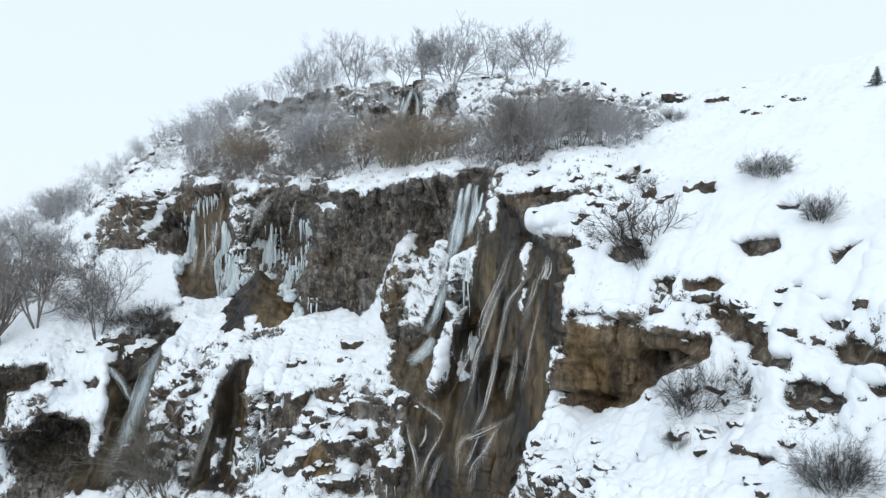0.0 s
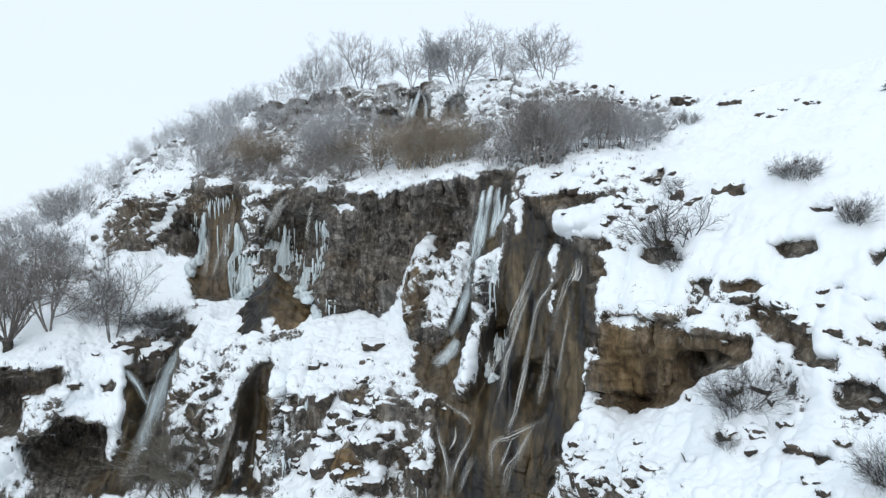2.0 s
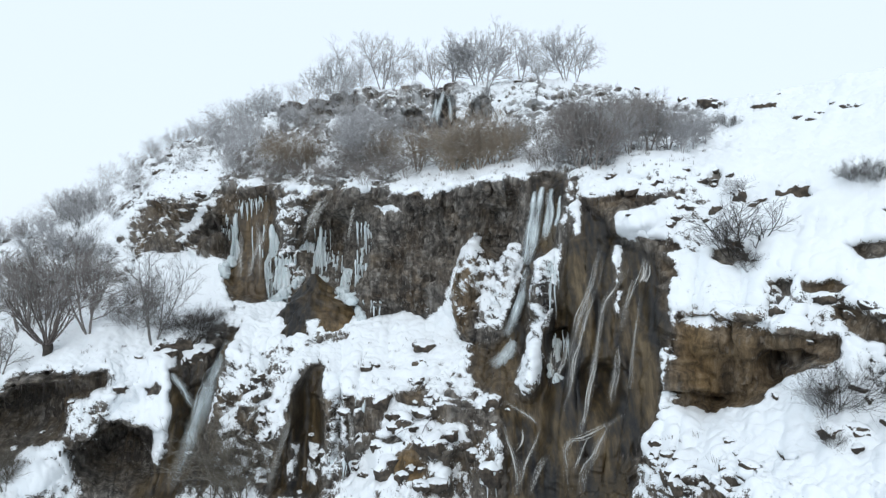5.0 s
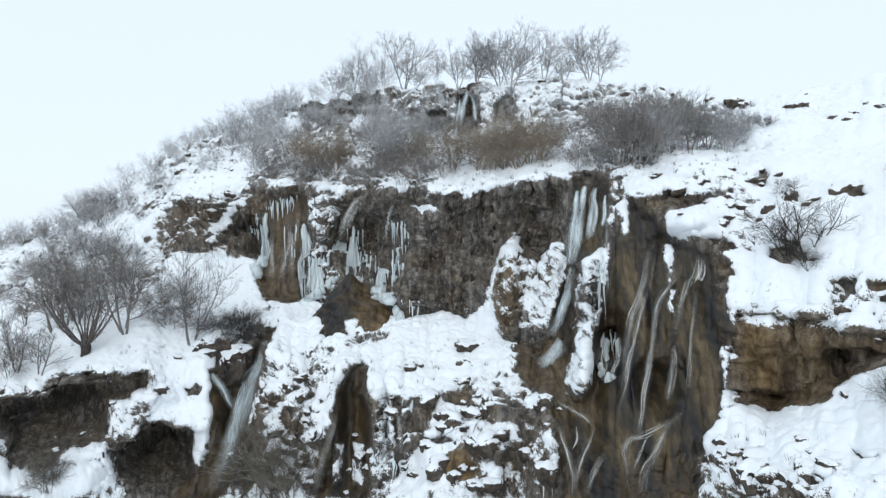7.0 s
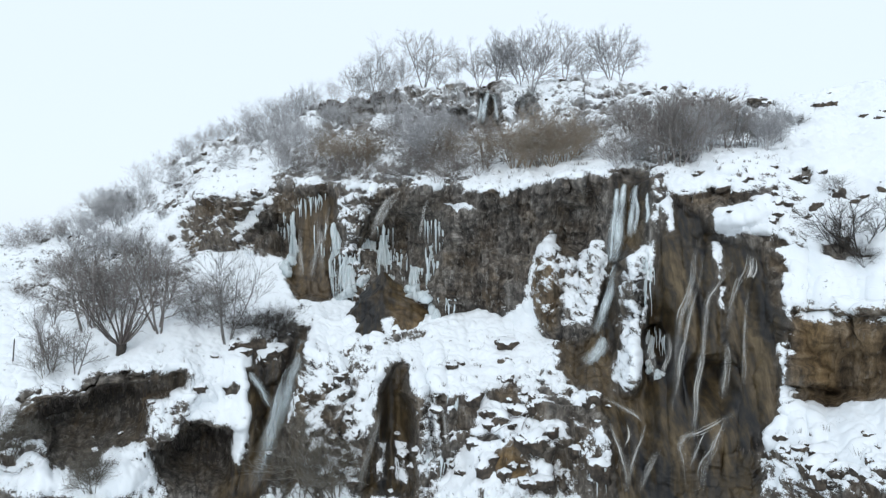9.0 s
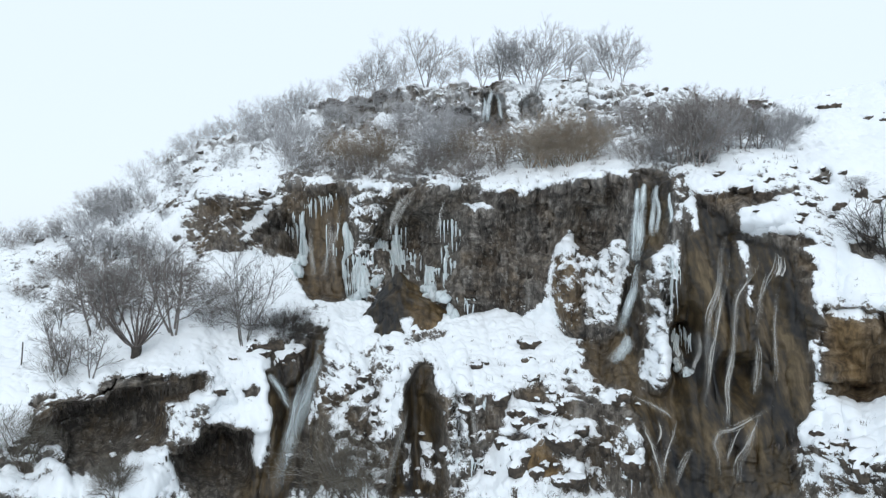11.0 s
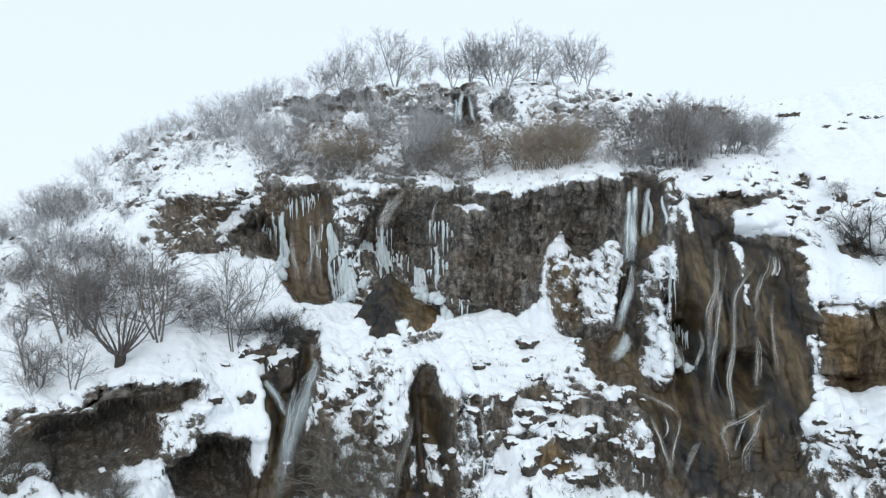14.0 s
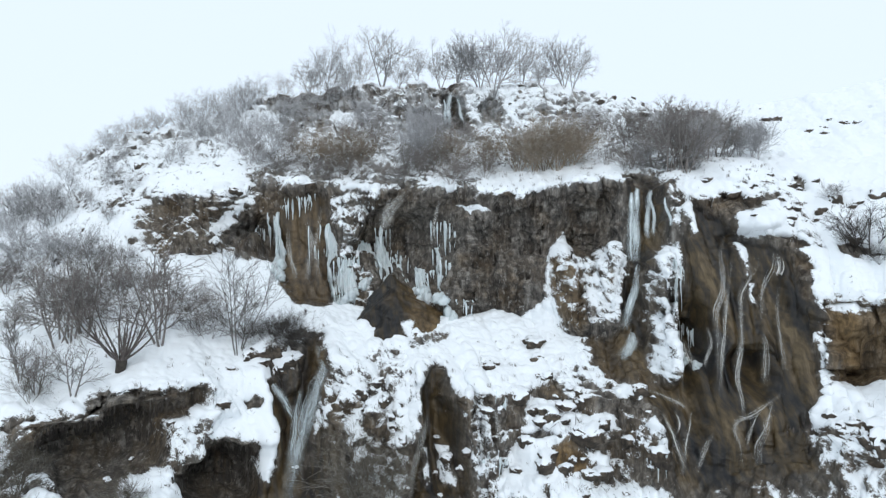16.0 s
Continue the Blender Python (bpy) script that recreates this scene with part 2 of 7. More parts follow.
LOW = [(-60, 74, -9), (-46, 72, -6), (-33.4, 68.5, -3), (-29.6, 67, -1), (-26.3, 67, -1.5), (-22.7, 66.3, -2), (-19.2, 66.3, -4.5), (-15.4, 65.5, -4.6), (-10.8, 61.5, -4.2), (-5.9, 58.5, -3.6), (-0.9, 55.8, -3.3), (6.9, 51.5, -0.8),
       (11.2, 51.2, -1), (17.5, 50.3, -1), (23.5, 48.5, 0.3), (28.2, 46.3, 2), (31.8, 44.3, 3.2), (35.6, 42.8, 4.3), (40, 41.8, 5.6), (44, 41.3, 6.8), (50, 41, 8), (56, 38, 7), (70, 33, 4)]
BASE = [(-60, 68, -14), (-20, 60, -13), (0, 48, -12), (20, 43, -9), (36, 36, -3), (50, 32, 1), (70, 28, -2)]
VALLEY = [(-60, 30, -20), (0, 26, -20), (40, 20, -18), (70, 18, -18)]
LINES = [(FAR_LINE, 10), (RIDGE, 76), (UPPER_FOOT, 78), (TERRACE, 50), (LIP, 74), (BELLY, 76), (FOOT, 92), (LEDGE, 80), (LOW, 30), (BASE, 10), (VALLEY, 0)]
BAND = ["far", "upper_cliff", "terrace", "cap", "cliff", "cliff", "ledge", "lower_cliff", "lower_cliff", "valley"]

# bulges and hollows of the rock: bearing, elevation, half widths (degrees), metres out of the face
PUSH = [
    (-5.7, 0.7, 1.4, 2.8, 1.2), (-9.3, -2.2, 1.6, 4.8, 0.6), (-11.2, -2.2, 0.6, 2.5, -1.2), (-11.5, -1.7, 1.1, 2.0, -1.5),
    (-17.0, -0.2, 2.4, 2.5, 1), (-0.8, -2.3, 2.3, 3.0, -3.2), (-3.8, -1.7, 1.5, 2.5, -1.8), (5.2, -2.8, 3.5, 4.0, 0.8),
    (13.3, -0.0, 1.9, 2.3, -2.6), (11.1, -6.0, 0.9, 4.2, 2.4), (14.1, -5.2, 1.6, 3.6, 0.8), (16.3, -8.1, 0.7, 4.5, -1.3),
    (18.0, -5.1, 0.7, 2.8, 1.6), (17.7, -12.1, 0.9, 2.3, 2), (20.0, -10.3, 0.9, 3.2, -3.2), (23.7, -13.7, 1.5, 2.0, -3.2),
    (26.4, -7.7, 1.0, 3.5, -0.8), (22.5, -9.7, 0.7, 5.4, 0.7),
]
PUSH_LOW = [
    (21.2, -18.8, 2.5, 2.3, 1.2), (25.7, -18.4, 1.7, 1.8, 1), (17.0, -17.4, 1.8, 1.9, 1), (32.8, -9.0, 3.0, 1.0, 1), (32.5, -14.3, 1.8, 0.7, -2), (37.0, -10.4, 0.8, 1.2, -2.4),
    (-26.9, -15.1, 3.9, 2.1, -3.6), (-26.4, -12.4, 4.1, 0.5, 1.8), (-19.3, -16.5, 3.1, 0.5, 1.5), (-19.1, -19.1, 2.8, 2.4, -3), (-15.8, -16.0, 2.4, 0.7, 1), (-24.8, -19.1, 2.0, 1.8, 2.4),
    (-28.2, -19.0, 2.5, 1.1, 1), (-12.8, -17.7, 1.4, 4.7, -2), (-11.4, -11.3, 0.6, 2.0, -1.2), (-15.1, -15.9, 1.0, 4.7, 1.4), (-10.4, -16.5, 0.7, 4.0, 1), (-2.6, -18.9, 1.3, 4.3, -1.9),
] + [
    (-0.8, -17.8, 0.7, 4.0, 1), (-4.6, -16.8, 0.8, 3.5, 1),
]
PUSH_MORE = [
    (0.4, -17.2, 0.3, 4.0, -1.3), (12.2, -21.1, 1.0, 2.2, -1.6), (14.6, -18.9, 1.5, 3.4, 1), (27.8, -19.3, 0.7, 1.7, -1),
    (31.0, -19.3, 1.0, 1.0, 0.8), (25.4, 4.3, 1.6, 0.8, 1), (25.9, 0.2, 1.7, 0.7, 1.2), (25.0, -1.5, 1.6, 0.6, -1.2),
    (24.8, 2.0, 1.2, 0.5, -1), (9.7, 9.8, 0.8, 1.0, -1.6), (6.7, 9.6, 0.7, 2.2, -2.2), (2.2, 10.4, 1.5, 1.3, 1.2),
    (14.0, 10.9, 1.8, 1.4, 1.2), (16.9, 11.2, 1.3, 0.7, 1), (-3.2, 10.1, 1.5, 1.0, -1.2), (18.1, -0.3, 1.0, 2.8, -1.6),
    (2.6, -20.6, 1.1, 2.5, -1.2), (-7.8, -14.3, 1.5, 3.0, 0.8), (6.7, 2.2, 2.0, 0.9, 0.9),
]
# where the face is bare (minus) or thickly covered (plus): bearing, elevation, half widths, amount
COVER = [
    (-15.6, 0.0, 2.2, 1.7, -1), (-18.3, -0.2, 0.9, 2.0, -0.6), (-14.9, 3.7, 2.7, 0.7, 0.5), (-14.5, 0.0, 0.9, 1.4, 0.6), (-11.0, 1.7, 1.5, 1.8, -0.7), (-5.2, 3.1, 2.1, 0.4, 0.9),
    (-7.2, -0.7, 0.4, 2.0, 0.5), (-5.7, 1.2, 0.9, 1.8, 0.15), (-5.7, 6.5, 3.5, 1.8, -0.42), (0.2, 6.6, 3.5, 1.7, -0.42), (6.7, 6.6, 3.7, 1.8, -0.35), (11.6, 6.5, 2.8, 1.7, -0.4),
    (-3.3, 8.9, 1.3, 0.9, 0.6), (-9.5, 8.4, 1.5, 0.6, 0.5), (-6.7, 10.4, 1.3, 0.4, 0.5), (-8.6, 6.5, 0.7, 0.9, 0.5), (-11.5, 5.1, 2.0, 1.2, -0.15), (-13.3, 6.2, 2.0, 0.8, -0.2),
] + [
    (14.0, 9.9, 2.1, 1.5, 0.45), (11.1, 10.5, 1.3, 1.4, 0.35), (16.9, 11.2, 1.8, 0.9, 0.4), (17.8, 8.3, 2.6, 0.8, -0.8), (9.7, 10.0, 0.8, 1.1, -0.9), (6.7, 9.9, 1.2, 2.4, -1.1),
    (-3.7, 9.8, 2.8, 1.4, -0.4), (2.2, 11.0, 3.0, 1.3, -0.4), (-0.8, 9.1, 1.5, 1.5, -0.4), (21.0, 6.8, 4.0, 1.9, -0.4), (25.4, 6.6, 1.9, 1.1, -0.4), (15.5, 5.5, 2.2, 0.6, 0.9),
    (10.6, 4.8, 2.9, 0.3, 0.9), (5.2, 3.6, 2.1, 0.6, 0.9), (6.7, 2.6, 0.6, 0.8, 0.7), (4.2, 1.4, 0.8, 0.4, 0.9), (25.4, 4.2, 1.7, 0.9, 0.9), (26.2, 3.3, 0.7, 0.4, -1),
] + [
    (21.0, 2.3, 0.9, 1.0, -0.3), (24.6, 1.9, 1.2, 0.7, -0.4), (29.0, 2.0, 1.1, 0.5, -0.8), (27.5, 1.1, 1.1, 0.3, 0.6), (26.9, 0.1, 2.5, 1.3, 1.1), (28.8, -1.4, 1.2, 0.5, -1.1),
    (21.5, 2.1, 0.6, 0.9, 0.6), (20.4, 0.2, 0.5, 1.6, 0.55), (22.0, -0.3, 0.6, 1.8, -1.1), (23.7, -0.1, 0.4, 0.7, 0.3), (8.4, 3.6, 2.2, 1.0, 0.7),
]
COVER_LEFT = [
    (-19.6, -14.0, 3.7, 2.0, 0.6), (-26.8, -4.5, 2.1, 1.4, -0.3), (-23.7, -5.6, 2.2, 1.4, -0.3), (-21.7, -2.9, 2.7, 1.2, -0.3), (-29.0, -3.1, 2.5, 1.4, -0.3), (-17.9, -6.3, 1.8, 1.1, -0.45),
    (-19.6, -3.9, 1.4, 1.2, -0.35), (-25.7, -1.5, 4.3, 0.7, -0.4), (-29.0, -1.0, 2.9, 0.6, -0.4), (-22.2, -10.1, 5.2, 1.4, 0.9), (-25.0, -11.9, 1.9, 0.4, -1.3), (-26.9, -15.1, 4.2, 2.6, -1.5),
    (-24.6, -12.9, 2.2, 0.9, -0.9), (-19.7, -13.5, 2.8, 1.5, 0.3), (-17.5, -13.0, 1.6, 1.4, 0.9), (-15.2, -13.8, 0.8, 3.0, 0.8), (-18.0, -14.7, 2.3, 1.0, 0.7), (-19.1, -18.9, 3.0, 2.7, -1.6),
] + [
    (-15.6, -16.2, 0.6, 4.2, 0.8), (-14.0, -16.4, 0.6, 4.5, -1.3), (-24.8, -19.0, 2.0, 2.0, 1.4), (-29.3, -19.6, 2.5, 0.5, 0.7), (-18.3, -21.3, 2.6, 1.2, -1.1), (-30.5, -17.1, 1.4, 1.2, 0.6),
    (-22.4, -20.8, 0.9, 0.7, 0.3), (-13.5, -10.3, 1.9, 1.3, -0.35), (-13.5, -12.2, 1.2, 0.9, -0.5), (-11.5, -11.8, 0.9, 2.5, -1.6), (-12.8, -17.2, 2.0, 5.0, -1.6), (-6.3, -9.7, 2.9, 0.9, 0.9),
    (-7.8, -12.0, 1.9, 1.4, 0.2), (-5.2, -12.0, 1.4, 1.7, -0.5), (-3.9, -12.8, 0.9, 1.8, 0.7), (-5.0, -15.8, 0.9, 2.5, 0.8), (-8.5, -15.7, 2.8, 2.0, -0.1), (-2.5, -18.7, 1.7, 4.3, -1.5),
] + [
    (-3.4, -21.2, 0.6, 2.3, 0.5), (-1.4, -10.2, 2.0, 0.6, -0.8), (-7.8, -8.2, 1.4, 0.5, 0.5),
]
COVER_MIDDLE = [
    (6.2, -10.2, 4.7, 2.4, 1), (7.7, -10.7, 1.3, 0.5, -1.1), (2.1, -12.2, 0.7, 0.4, -1), (11.0, -1.8, 0.9, 2.1, 0.9), (10.9, -5.7, 0.7, 2.1, -0.8), (9.4, -7.2, 1.0, 1.5, 0.6),
    (11.4, -7.5, 0.5, 2.0, -1), (14.5, -5.2, 1.8, 3.5, 0.55), (14.3, -9.7, 1.1, 0.9, -0.5), (0.6, -17.6, 1.9, 3.0, -0.25), (7.2, -15.1, 1.3, 0.6, -1), (5.7, -17.0, 2.5, 1.4, 0.9),
    (10.2, -17.9, 1.7, 0.9, 1), (14.1, -18.7, 1.9, 2.9, -0.35), (11.9, -14.7, 1.9, 1.3, -0.5), (10.7, -19.6, 0.9, 1.2, -0.5), (12.2, -21.5, 1.2, 2.2, -0.6), (6.7, -19.3, 1.5, 0.6, -1.3),
] + [
    (6.7, -22.0, 2.0, 0.7, 0.9), (9.7, -20.5, 1.2, 0.3, 1), (4.2, -21.1, 1.4, 1.0, 0.7), (14.6, -15.8, 2.3, 1.0, -1.1), (32.6, -16.2, 3.3, 1.3, 1.1), (29.8, -19.1, 1.8, 0.8, -0.35),
    (29.4, -11.4, 0.4, 2.5, 0.7), (31.1, -6.7, 2.0, 0.9, 0.9), (30.6, -3.9, 1.5, 1.5, 0.9), (33.5, -4.8, 1.9, 0.9, 0.8), (27.4, -4.9, 0.7, 1.6, -0.9), (28.8, -3.0, 1.4, 0.6, -1),
    (36.0, -4.6, 0.6, 0.4, -1), (18.4, -5.8, 1.0, 4.0, 0.72), (17.8, -12.3, 1.1, 1.9, 0.7),
]
COVER_SLOPE = [
    (39.2, -9.0, 1.8, 1.3, -1), (41.6, -6.4, 1.3, 1.5, -0.6), (43.9, -8.4, 1.0, 1.0, -0.4), (45.9, -9.1, 0.9, 0.6, -0.35),
    (48.1, -10.6, 0.7, 0.6, -1.2), (49.8, -7.7, 0.8, 0.5, -1.2), (39.6, -4.4, 1.1, 0.4, -1.1), (42.9, -1.8, 1.3, 0.5, -1.2),
    (37.0, -4.6, 0.8, 0.5, -1), (47.7, -2.2, 0.5, 0.3, -1.1), (43.6, -12.5, 1.4, 1.4, 0.6), (32.9, -10.1, 2.3, 2.8, -1.4),
    (35.6, -3.6, 0.9, 0.4, -0.7), (33.6, -2.0, 1.0, 0.6, -0.8), (50.4, -12.0, 1.1, 1.3, -0.45), (51.6, -9.7, 0.7, 1.2, -0.45),
    (46.4, -5.9, 2.4, 2.0, -0.3), (39.2, -2.7, 1.6, 1.1, -0.2),
]
COVER_ROCKS = [
    (13.0, -18.7, 3.0, 4.1, -0.5), (9.8, -20.1, 0.9, 2.7, -0.5), (3.3, -16.5, 1.0, 1.7, -0.9), (6.8, -14.8, 1.8, 0.7, -1),
    (9.1, -10.2, 1.3, 0.6, -0.9), (4.0, -18.8, 0.7, 0.4, -1), (5.7, -18.6, 0.6, 0.4, -1), (6.9, -21.2, 1.3, 0.8, -1),
    (4.0, -22.0, 1.1, 0.7, -0.8), (11.1, -18.6, 1.2, 0.6, 1), (13.6, -15.4, 1.4, 0.5, 0.7), (9.8, -21.7, 1.9, 0.3, 0.9),
    (-1.3, -19.6, 0.6, 3.0, -0.9), (-3.8, -19.4, 0.7, 3.5, -1), (-2.5, -20.4, 0.5, 2.5, 0.5), (1.4, -17.9, 0.4, 3.0, -0.9),
    (18.7, -3.3, 0.6, 1.4, 0.5),
]
COVER_END = [
    (-16.9, 0.2, 5.2, 2.2, 0.3), (-18.0, 1.5, 2.8, 1.5, 0.3), (-13.3, 0.7, 2.0, 2.5, 0.25), (-5.3, -0.5, 1.0, 2.1, 0.65),
    (-2.3, 2.4, 1.5, 0.5, 0.5), (-1.0, 0.7, 0.7, 0.9, 0.4), (-11.6, 2.1, 1.5, 2.0, 0.3),
]
WALL = [
    (21.8, -5.0, 1.7, 6.4, -1.7), (24.0, -9.6, 2.4, 6.7, -1.7), (27.1, -10.3, 1.3, 6.5, -1.7), (24.8, -18.5, 4.1, 4.9, -1.7),
    (18.5, -20.8, 3.3, 3.7, -1.7), (17.0, -16.7, 1.9, 1.8, -1.5), (17.8, -0.3, 1.2, 3.3, -1.5), (16.1, -8.1, 0.9, 4.0, -1.3),
    (9.1, -0.0, 5.3, 3.5, -1.3), (5.2, -2.8, 3.9, 4.6, -1.3), (-8.7, -2.2, 2.4, 4.4, -1.3), (-1.3, -2.8, 3.6, 2.9, -1.2),
    (32.9, -10.7, 3.4, 2.8, -1.5),
]
SPECKLED = [
    (14.5, 10.2, 5.0, 2.2, -0.4), (-15.1, 5.0, 5.8, 2.0, -0.4), (-7.8, -14.3, 2.8, 3.0, 0.35), (0.7, -18.8, 2.0, 3.8, 0.35),
    (14.1, -19.0, 2.1, 3.6, 0.22), (-19.7, -14.1, 2.8, 2.4, 0.3), (-5.7, 1.0, 1.2, 2.5, 0.42), (9.4, -6.7, 1.0, 3.7, 0.4),
    (-17.0, 0.7, 3.3, 2.7, 0.25), (29.0, -9.3, 0.4, 3.0, 0.4), (-11.5, 1.2, 1.7, 2.2, 0.3), (5.2, 2.1, 2.5, 0.9, 0.35),
    (-13.5, -10.7, 2.0, 1.9, 0.35), (29.8, -19.6, 2.8, 1.2, 0.15), (14.1, -10.1, 1.1, 1.9, 0.4), (-0.9, -19.7, 0.7, 3.5, 0.5),
    (-3.9, -19.6, 0.5, 3.0, 0.5), (-25.8, -12.8, 1.7, 1.2, 0.3), (-0.8, 10.8, 6.0, 2.0, 0.3),
]
LIP_BARE = [
    (-3.3, 3.8, 5.0, 0.6, -0.5), (-9.6, 3.6, 2.5, 0.8, -0.5), (2.2, 3.1, 1.5, 0.5, -0.5), (18.7, 4.4, 1.7, 0.4, -0.4),
    (0.7, 4.7, 3.0, 0.6, -0.3),
]
# where water runs down the rock; last row paints moss and shade into hollows
WET_DARK = [
    (21.8, -5.0, 1.7, 6.4, 1), (24.0, -9.6, 2.4, 6.7, 1), (27.1, -10.3, 1.3, 6.5, 1), (24.8, -18.5, 4.1, 4.9, 1),
    (18.5, -20.8, 3.3, 3.7, 1), (17.0, -16.7, 1.9, 1.8, 1), (17.8, -0.3, 1.2, 3.3, 0.8), (16.1, -8.1, 0.9, 4.0, 1),
    (-8.7, -2.2, 2.3, 4.4, 0.8), (-12.8, -16.8, 2.0, 5.7, 1), (-2.6, -18.9, 1.7, 4.4, 0.9), (-14.1, -21.9, 3.4, 1.4, 0.8),
    (-24.9, -15.5, 3.9, 2.0, 0.75), (-15.6, -18.9, 2.1, 3.0, 0.8), (11.9, -1.3, 1.3, 2.9, 0.5), (-1.3, -1.8, 2.5, 3.0, 0.6),
]
# ochre-stained rock
OCHRE = [
    (31.7, -10.6, 2.0, 2.9, 0.9), (35.4, -10.4, 1.5, 2.4, 0.5), (10.2, -5.5, 0.7, 2.2, 0.9), (6.7, -19.3, 1.5, 0.7, 1),
    (22.0, -0.3, 0.6, 2.1, 0.3), (27.3, -11.2, 1.1, 2.6, 0.25), (-3.9, -18.2, 0.6, 3.0, 0.4), (5.7, 3.2, 1.5, 1.0, 0.5),
]
OCHRE_SLOPE = [
    (41.6, -6.5, 1.3, 1.4, 0.8), (39.6, -8.9, 1.9, 1.5, 0.7), (49.8, -7.6, 0.8, 0.6, 0.6), (47.7, -2.2, 0.5, 0.3, 0.5),
]

# outlines of snowfields, bare faces and hollows on the hill, as bearings and elevations from the peg
PATCHES = []


def patch(snow, push, wet, ochre, *outline):
    """A stretch of the hill with its own cover of snow (1 deep, 0.5 dusted, below 0 bare), metres out of the face,
    wetness (a dark tone, also given to hollows) and ochre stain.
    """
    PATCHES.append((snow, push, wet, ochre, np.array(outline)))


patch(1.25, 0, 0, 0, (26.2, 4.8), (29.8, 5.1), (32.8, 5.9), (39.6, 6.8), (45, 6.7), (54.8, -14.2), (39.1, -18.9), (32.8, -17.1), (27.9, -17.3), (29.5, -15.3), (33.4, -14.6), (36.8, -12.9), (37.1, -11.3), (41.5, -9.8), (41.4, -7.9), (36, -6.9), (29.4, -6.8), (29.2, -2.6), (25.1, -0.4), (25.2, 1.9), (22.7, 3.7))  # open snow slope
patch(0.30, 0, 0, 0, (-8.6, 7.8), (-4.7, 8.8), (-0.8, 8.4), (4.2, 7.9), (7.7, 7.9), (14, 8.8), (14, 6.8), (12.1, 5.4), (8.2, 4.8), (4.2, 4.6), (-0.8, 4.2), (-5.7, 3.5), (-8.6, 4.2))  # ground under the terrace shrubs
patch(0.30, 0, 0, 0, (16.4, 9.8), (19.7, 9.2), (21.5, 10.5), (25.9, 9.6), (28.8, 9.1), (30.6, 7), (28.8, 5.9), (25.4, 5.9), (23.2, 5), (21, 4.5), (18.7, 4.8), (16.4, 6.8))  # ground under the thicket
patch(-0.2, -0.6, 0, 0, (-7.6, 10.4), (-5.7, 11.4), (-3.2, 11.9), (-1.3, 11.9), (-1, 10.1), (-1.8, 9), (-3.8, 8.4), (-6.2, 8.3), (-8.1, 9.2))  # dark rock below the hilltop
patch(1.1, 0, 0, 0, (-3.2, 9.3), (-1.5, 9.3), (-1.8, 8.3), (-3, 8.1), (-3.7, 8.5))  # snow on a rock shelf
patch(0.22, 0, 0, 0, (-0.8, 11.5), (2.2, 11.7), (5.2, 11.9), (7.7, 11.9), (7.8, 8.2), (4.2, 7.9), (-0.8, 8.3))  # grey rock of the upper cliff
patch(-0.4, -1.5, 0.4, 0, (3, 9.9), (4.2, 9.9), (5.2, 8.9), (4.8, 7.9), (3.5, 8.4))  # hollow in the upper cliff, darkened by the wet tone
patch(-0.4, -1.2, 0.7, 0, (5.9, 11.3), (7.6, 11.1), (7.8, 8.9), (7.3, 8.4), (5.7, 8.4))  # wet rock behind the upper fall
patch(0.66, 0, 0, 0, (7.8, 11.3), (9.2, 12.2), (10.6, 12.4), (13.3, 12.3), (14, 10.4), (14, 8.8), (11.6, 8.7), (11.1, 9.6), (7.8, 9.2))  # snow-dusted rock of the upper cliff
patch(-0.3, -0.8, 0, 0, (9.4, 10.8), (10.4, 11), (10.9, 9.8), (10.4, 8.8), (9, 9))  # dark rock in the dusted face
patch(1.1, 0.20, 0, 0, (2.5, 12.4), (4.2, 12.7), (4.5, 12.2), (2.5, 12))  # snow cap on the upper edge
patch(0.12, 0.3, 0, 0, (-11.9, 4.6), (-7.7, 3.8), (-3.8, 3.8), (-0.8, 4.1), (4.2, 4.5), (5.7, 4.1), (4.2, 3.2), (2.4, 2.1), (-2.8, 2.6), (-7.7, 2.4), (-10.5, 2.4), (-11.9, 2.9))  # brushy cliff edge
patch(0.42, 0.2, 0, 0, (18.7, 4.6), (21, 4.5), (22.8, 4.4), (21, 3.5), (20.8, 2.3), (19.7, 2.1), (19.3, 4))  # broken cliff edge
patch(0.62, 0, 0, 0, (-31.1, -2.2), (-27.5, -1.5), (-23.7, -0.6), (-19.6, -2.1), (-17.9, -4), (-15.2, -6.6), (-16.2, -8.2), (-21.3, -7.5), (-27.6, -7.1), (-31.2, -6))  # brushy side slope
patch(0.66, 0, 0, 0, (23.9, 2.1), (25.9, 4.5), (30.2, 4.3), (31.5, 2.2), (31, 1.1), (31.6, -2.1), (29.2, -3.2), (28.4, -0.6))  # snow broken by rock
patch(0.74, 0, 0, 0, (35.9, -3.6), (41.6, -3.3), (44, -6.1), (41.4, -7.9), (36, -7))  # snow broken by rock
patch(0.80, 0, 0, 0, (46.4, -6.9), (51.4, -5.2), (53.4, -11.4), (49.2, -12.4), (46.8, -10.3))  # snow broken by rock
patch(1.05, 0.25, 0, 0, (3.4, 2.1), (4.2, 3.5), (6.7, 4.5), (9.2, 5), (12.1, 5.3), (14.5, 6.2), (16.4, 6.4), (18.3, 5.2), (18.2, 4.3), (16.4, 4.2), (15.7, 3.6), (14.7, 3.9), (13.3, 3.4), (12.3, 3.8), (11.3, 3), (10.1, 3.4), (9.2, 2.4), (8.4, 3.1), (7.4, 1.6), (6.4, 2.8), (5.2, 2.1), (4.2, 2.5))  # snow along the cliff edge
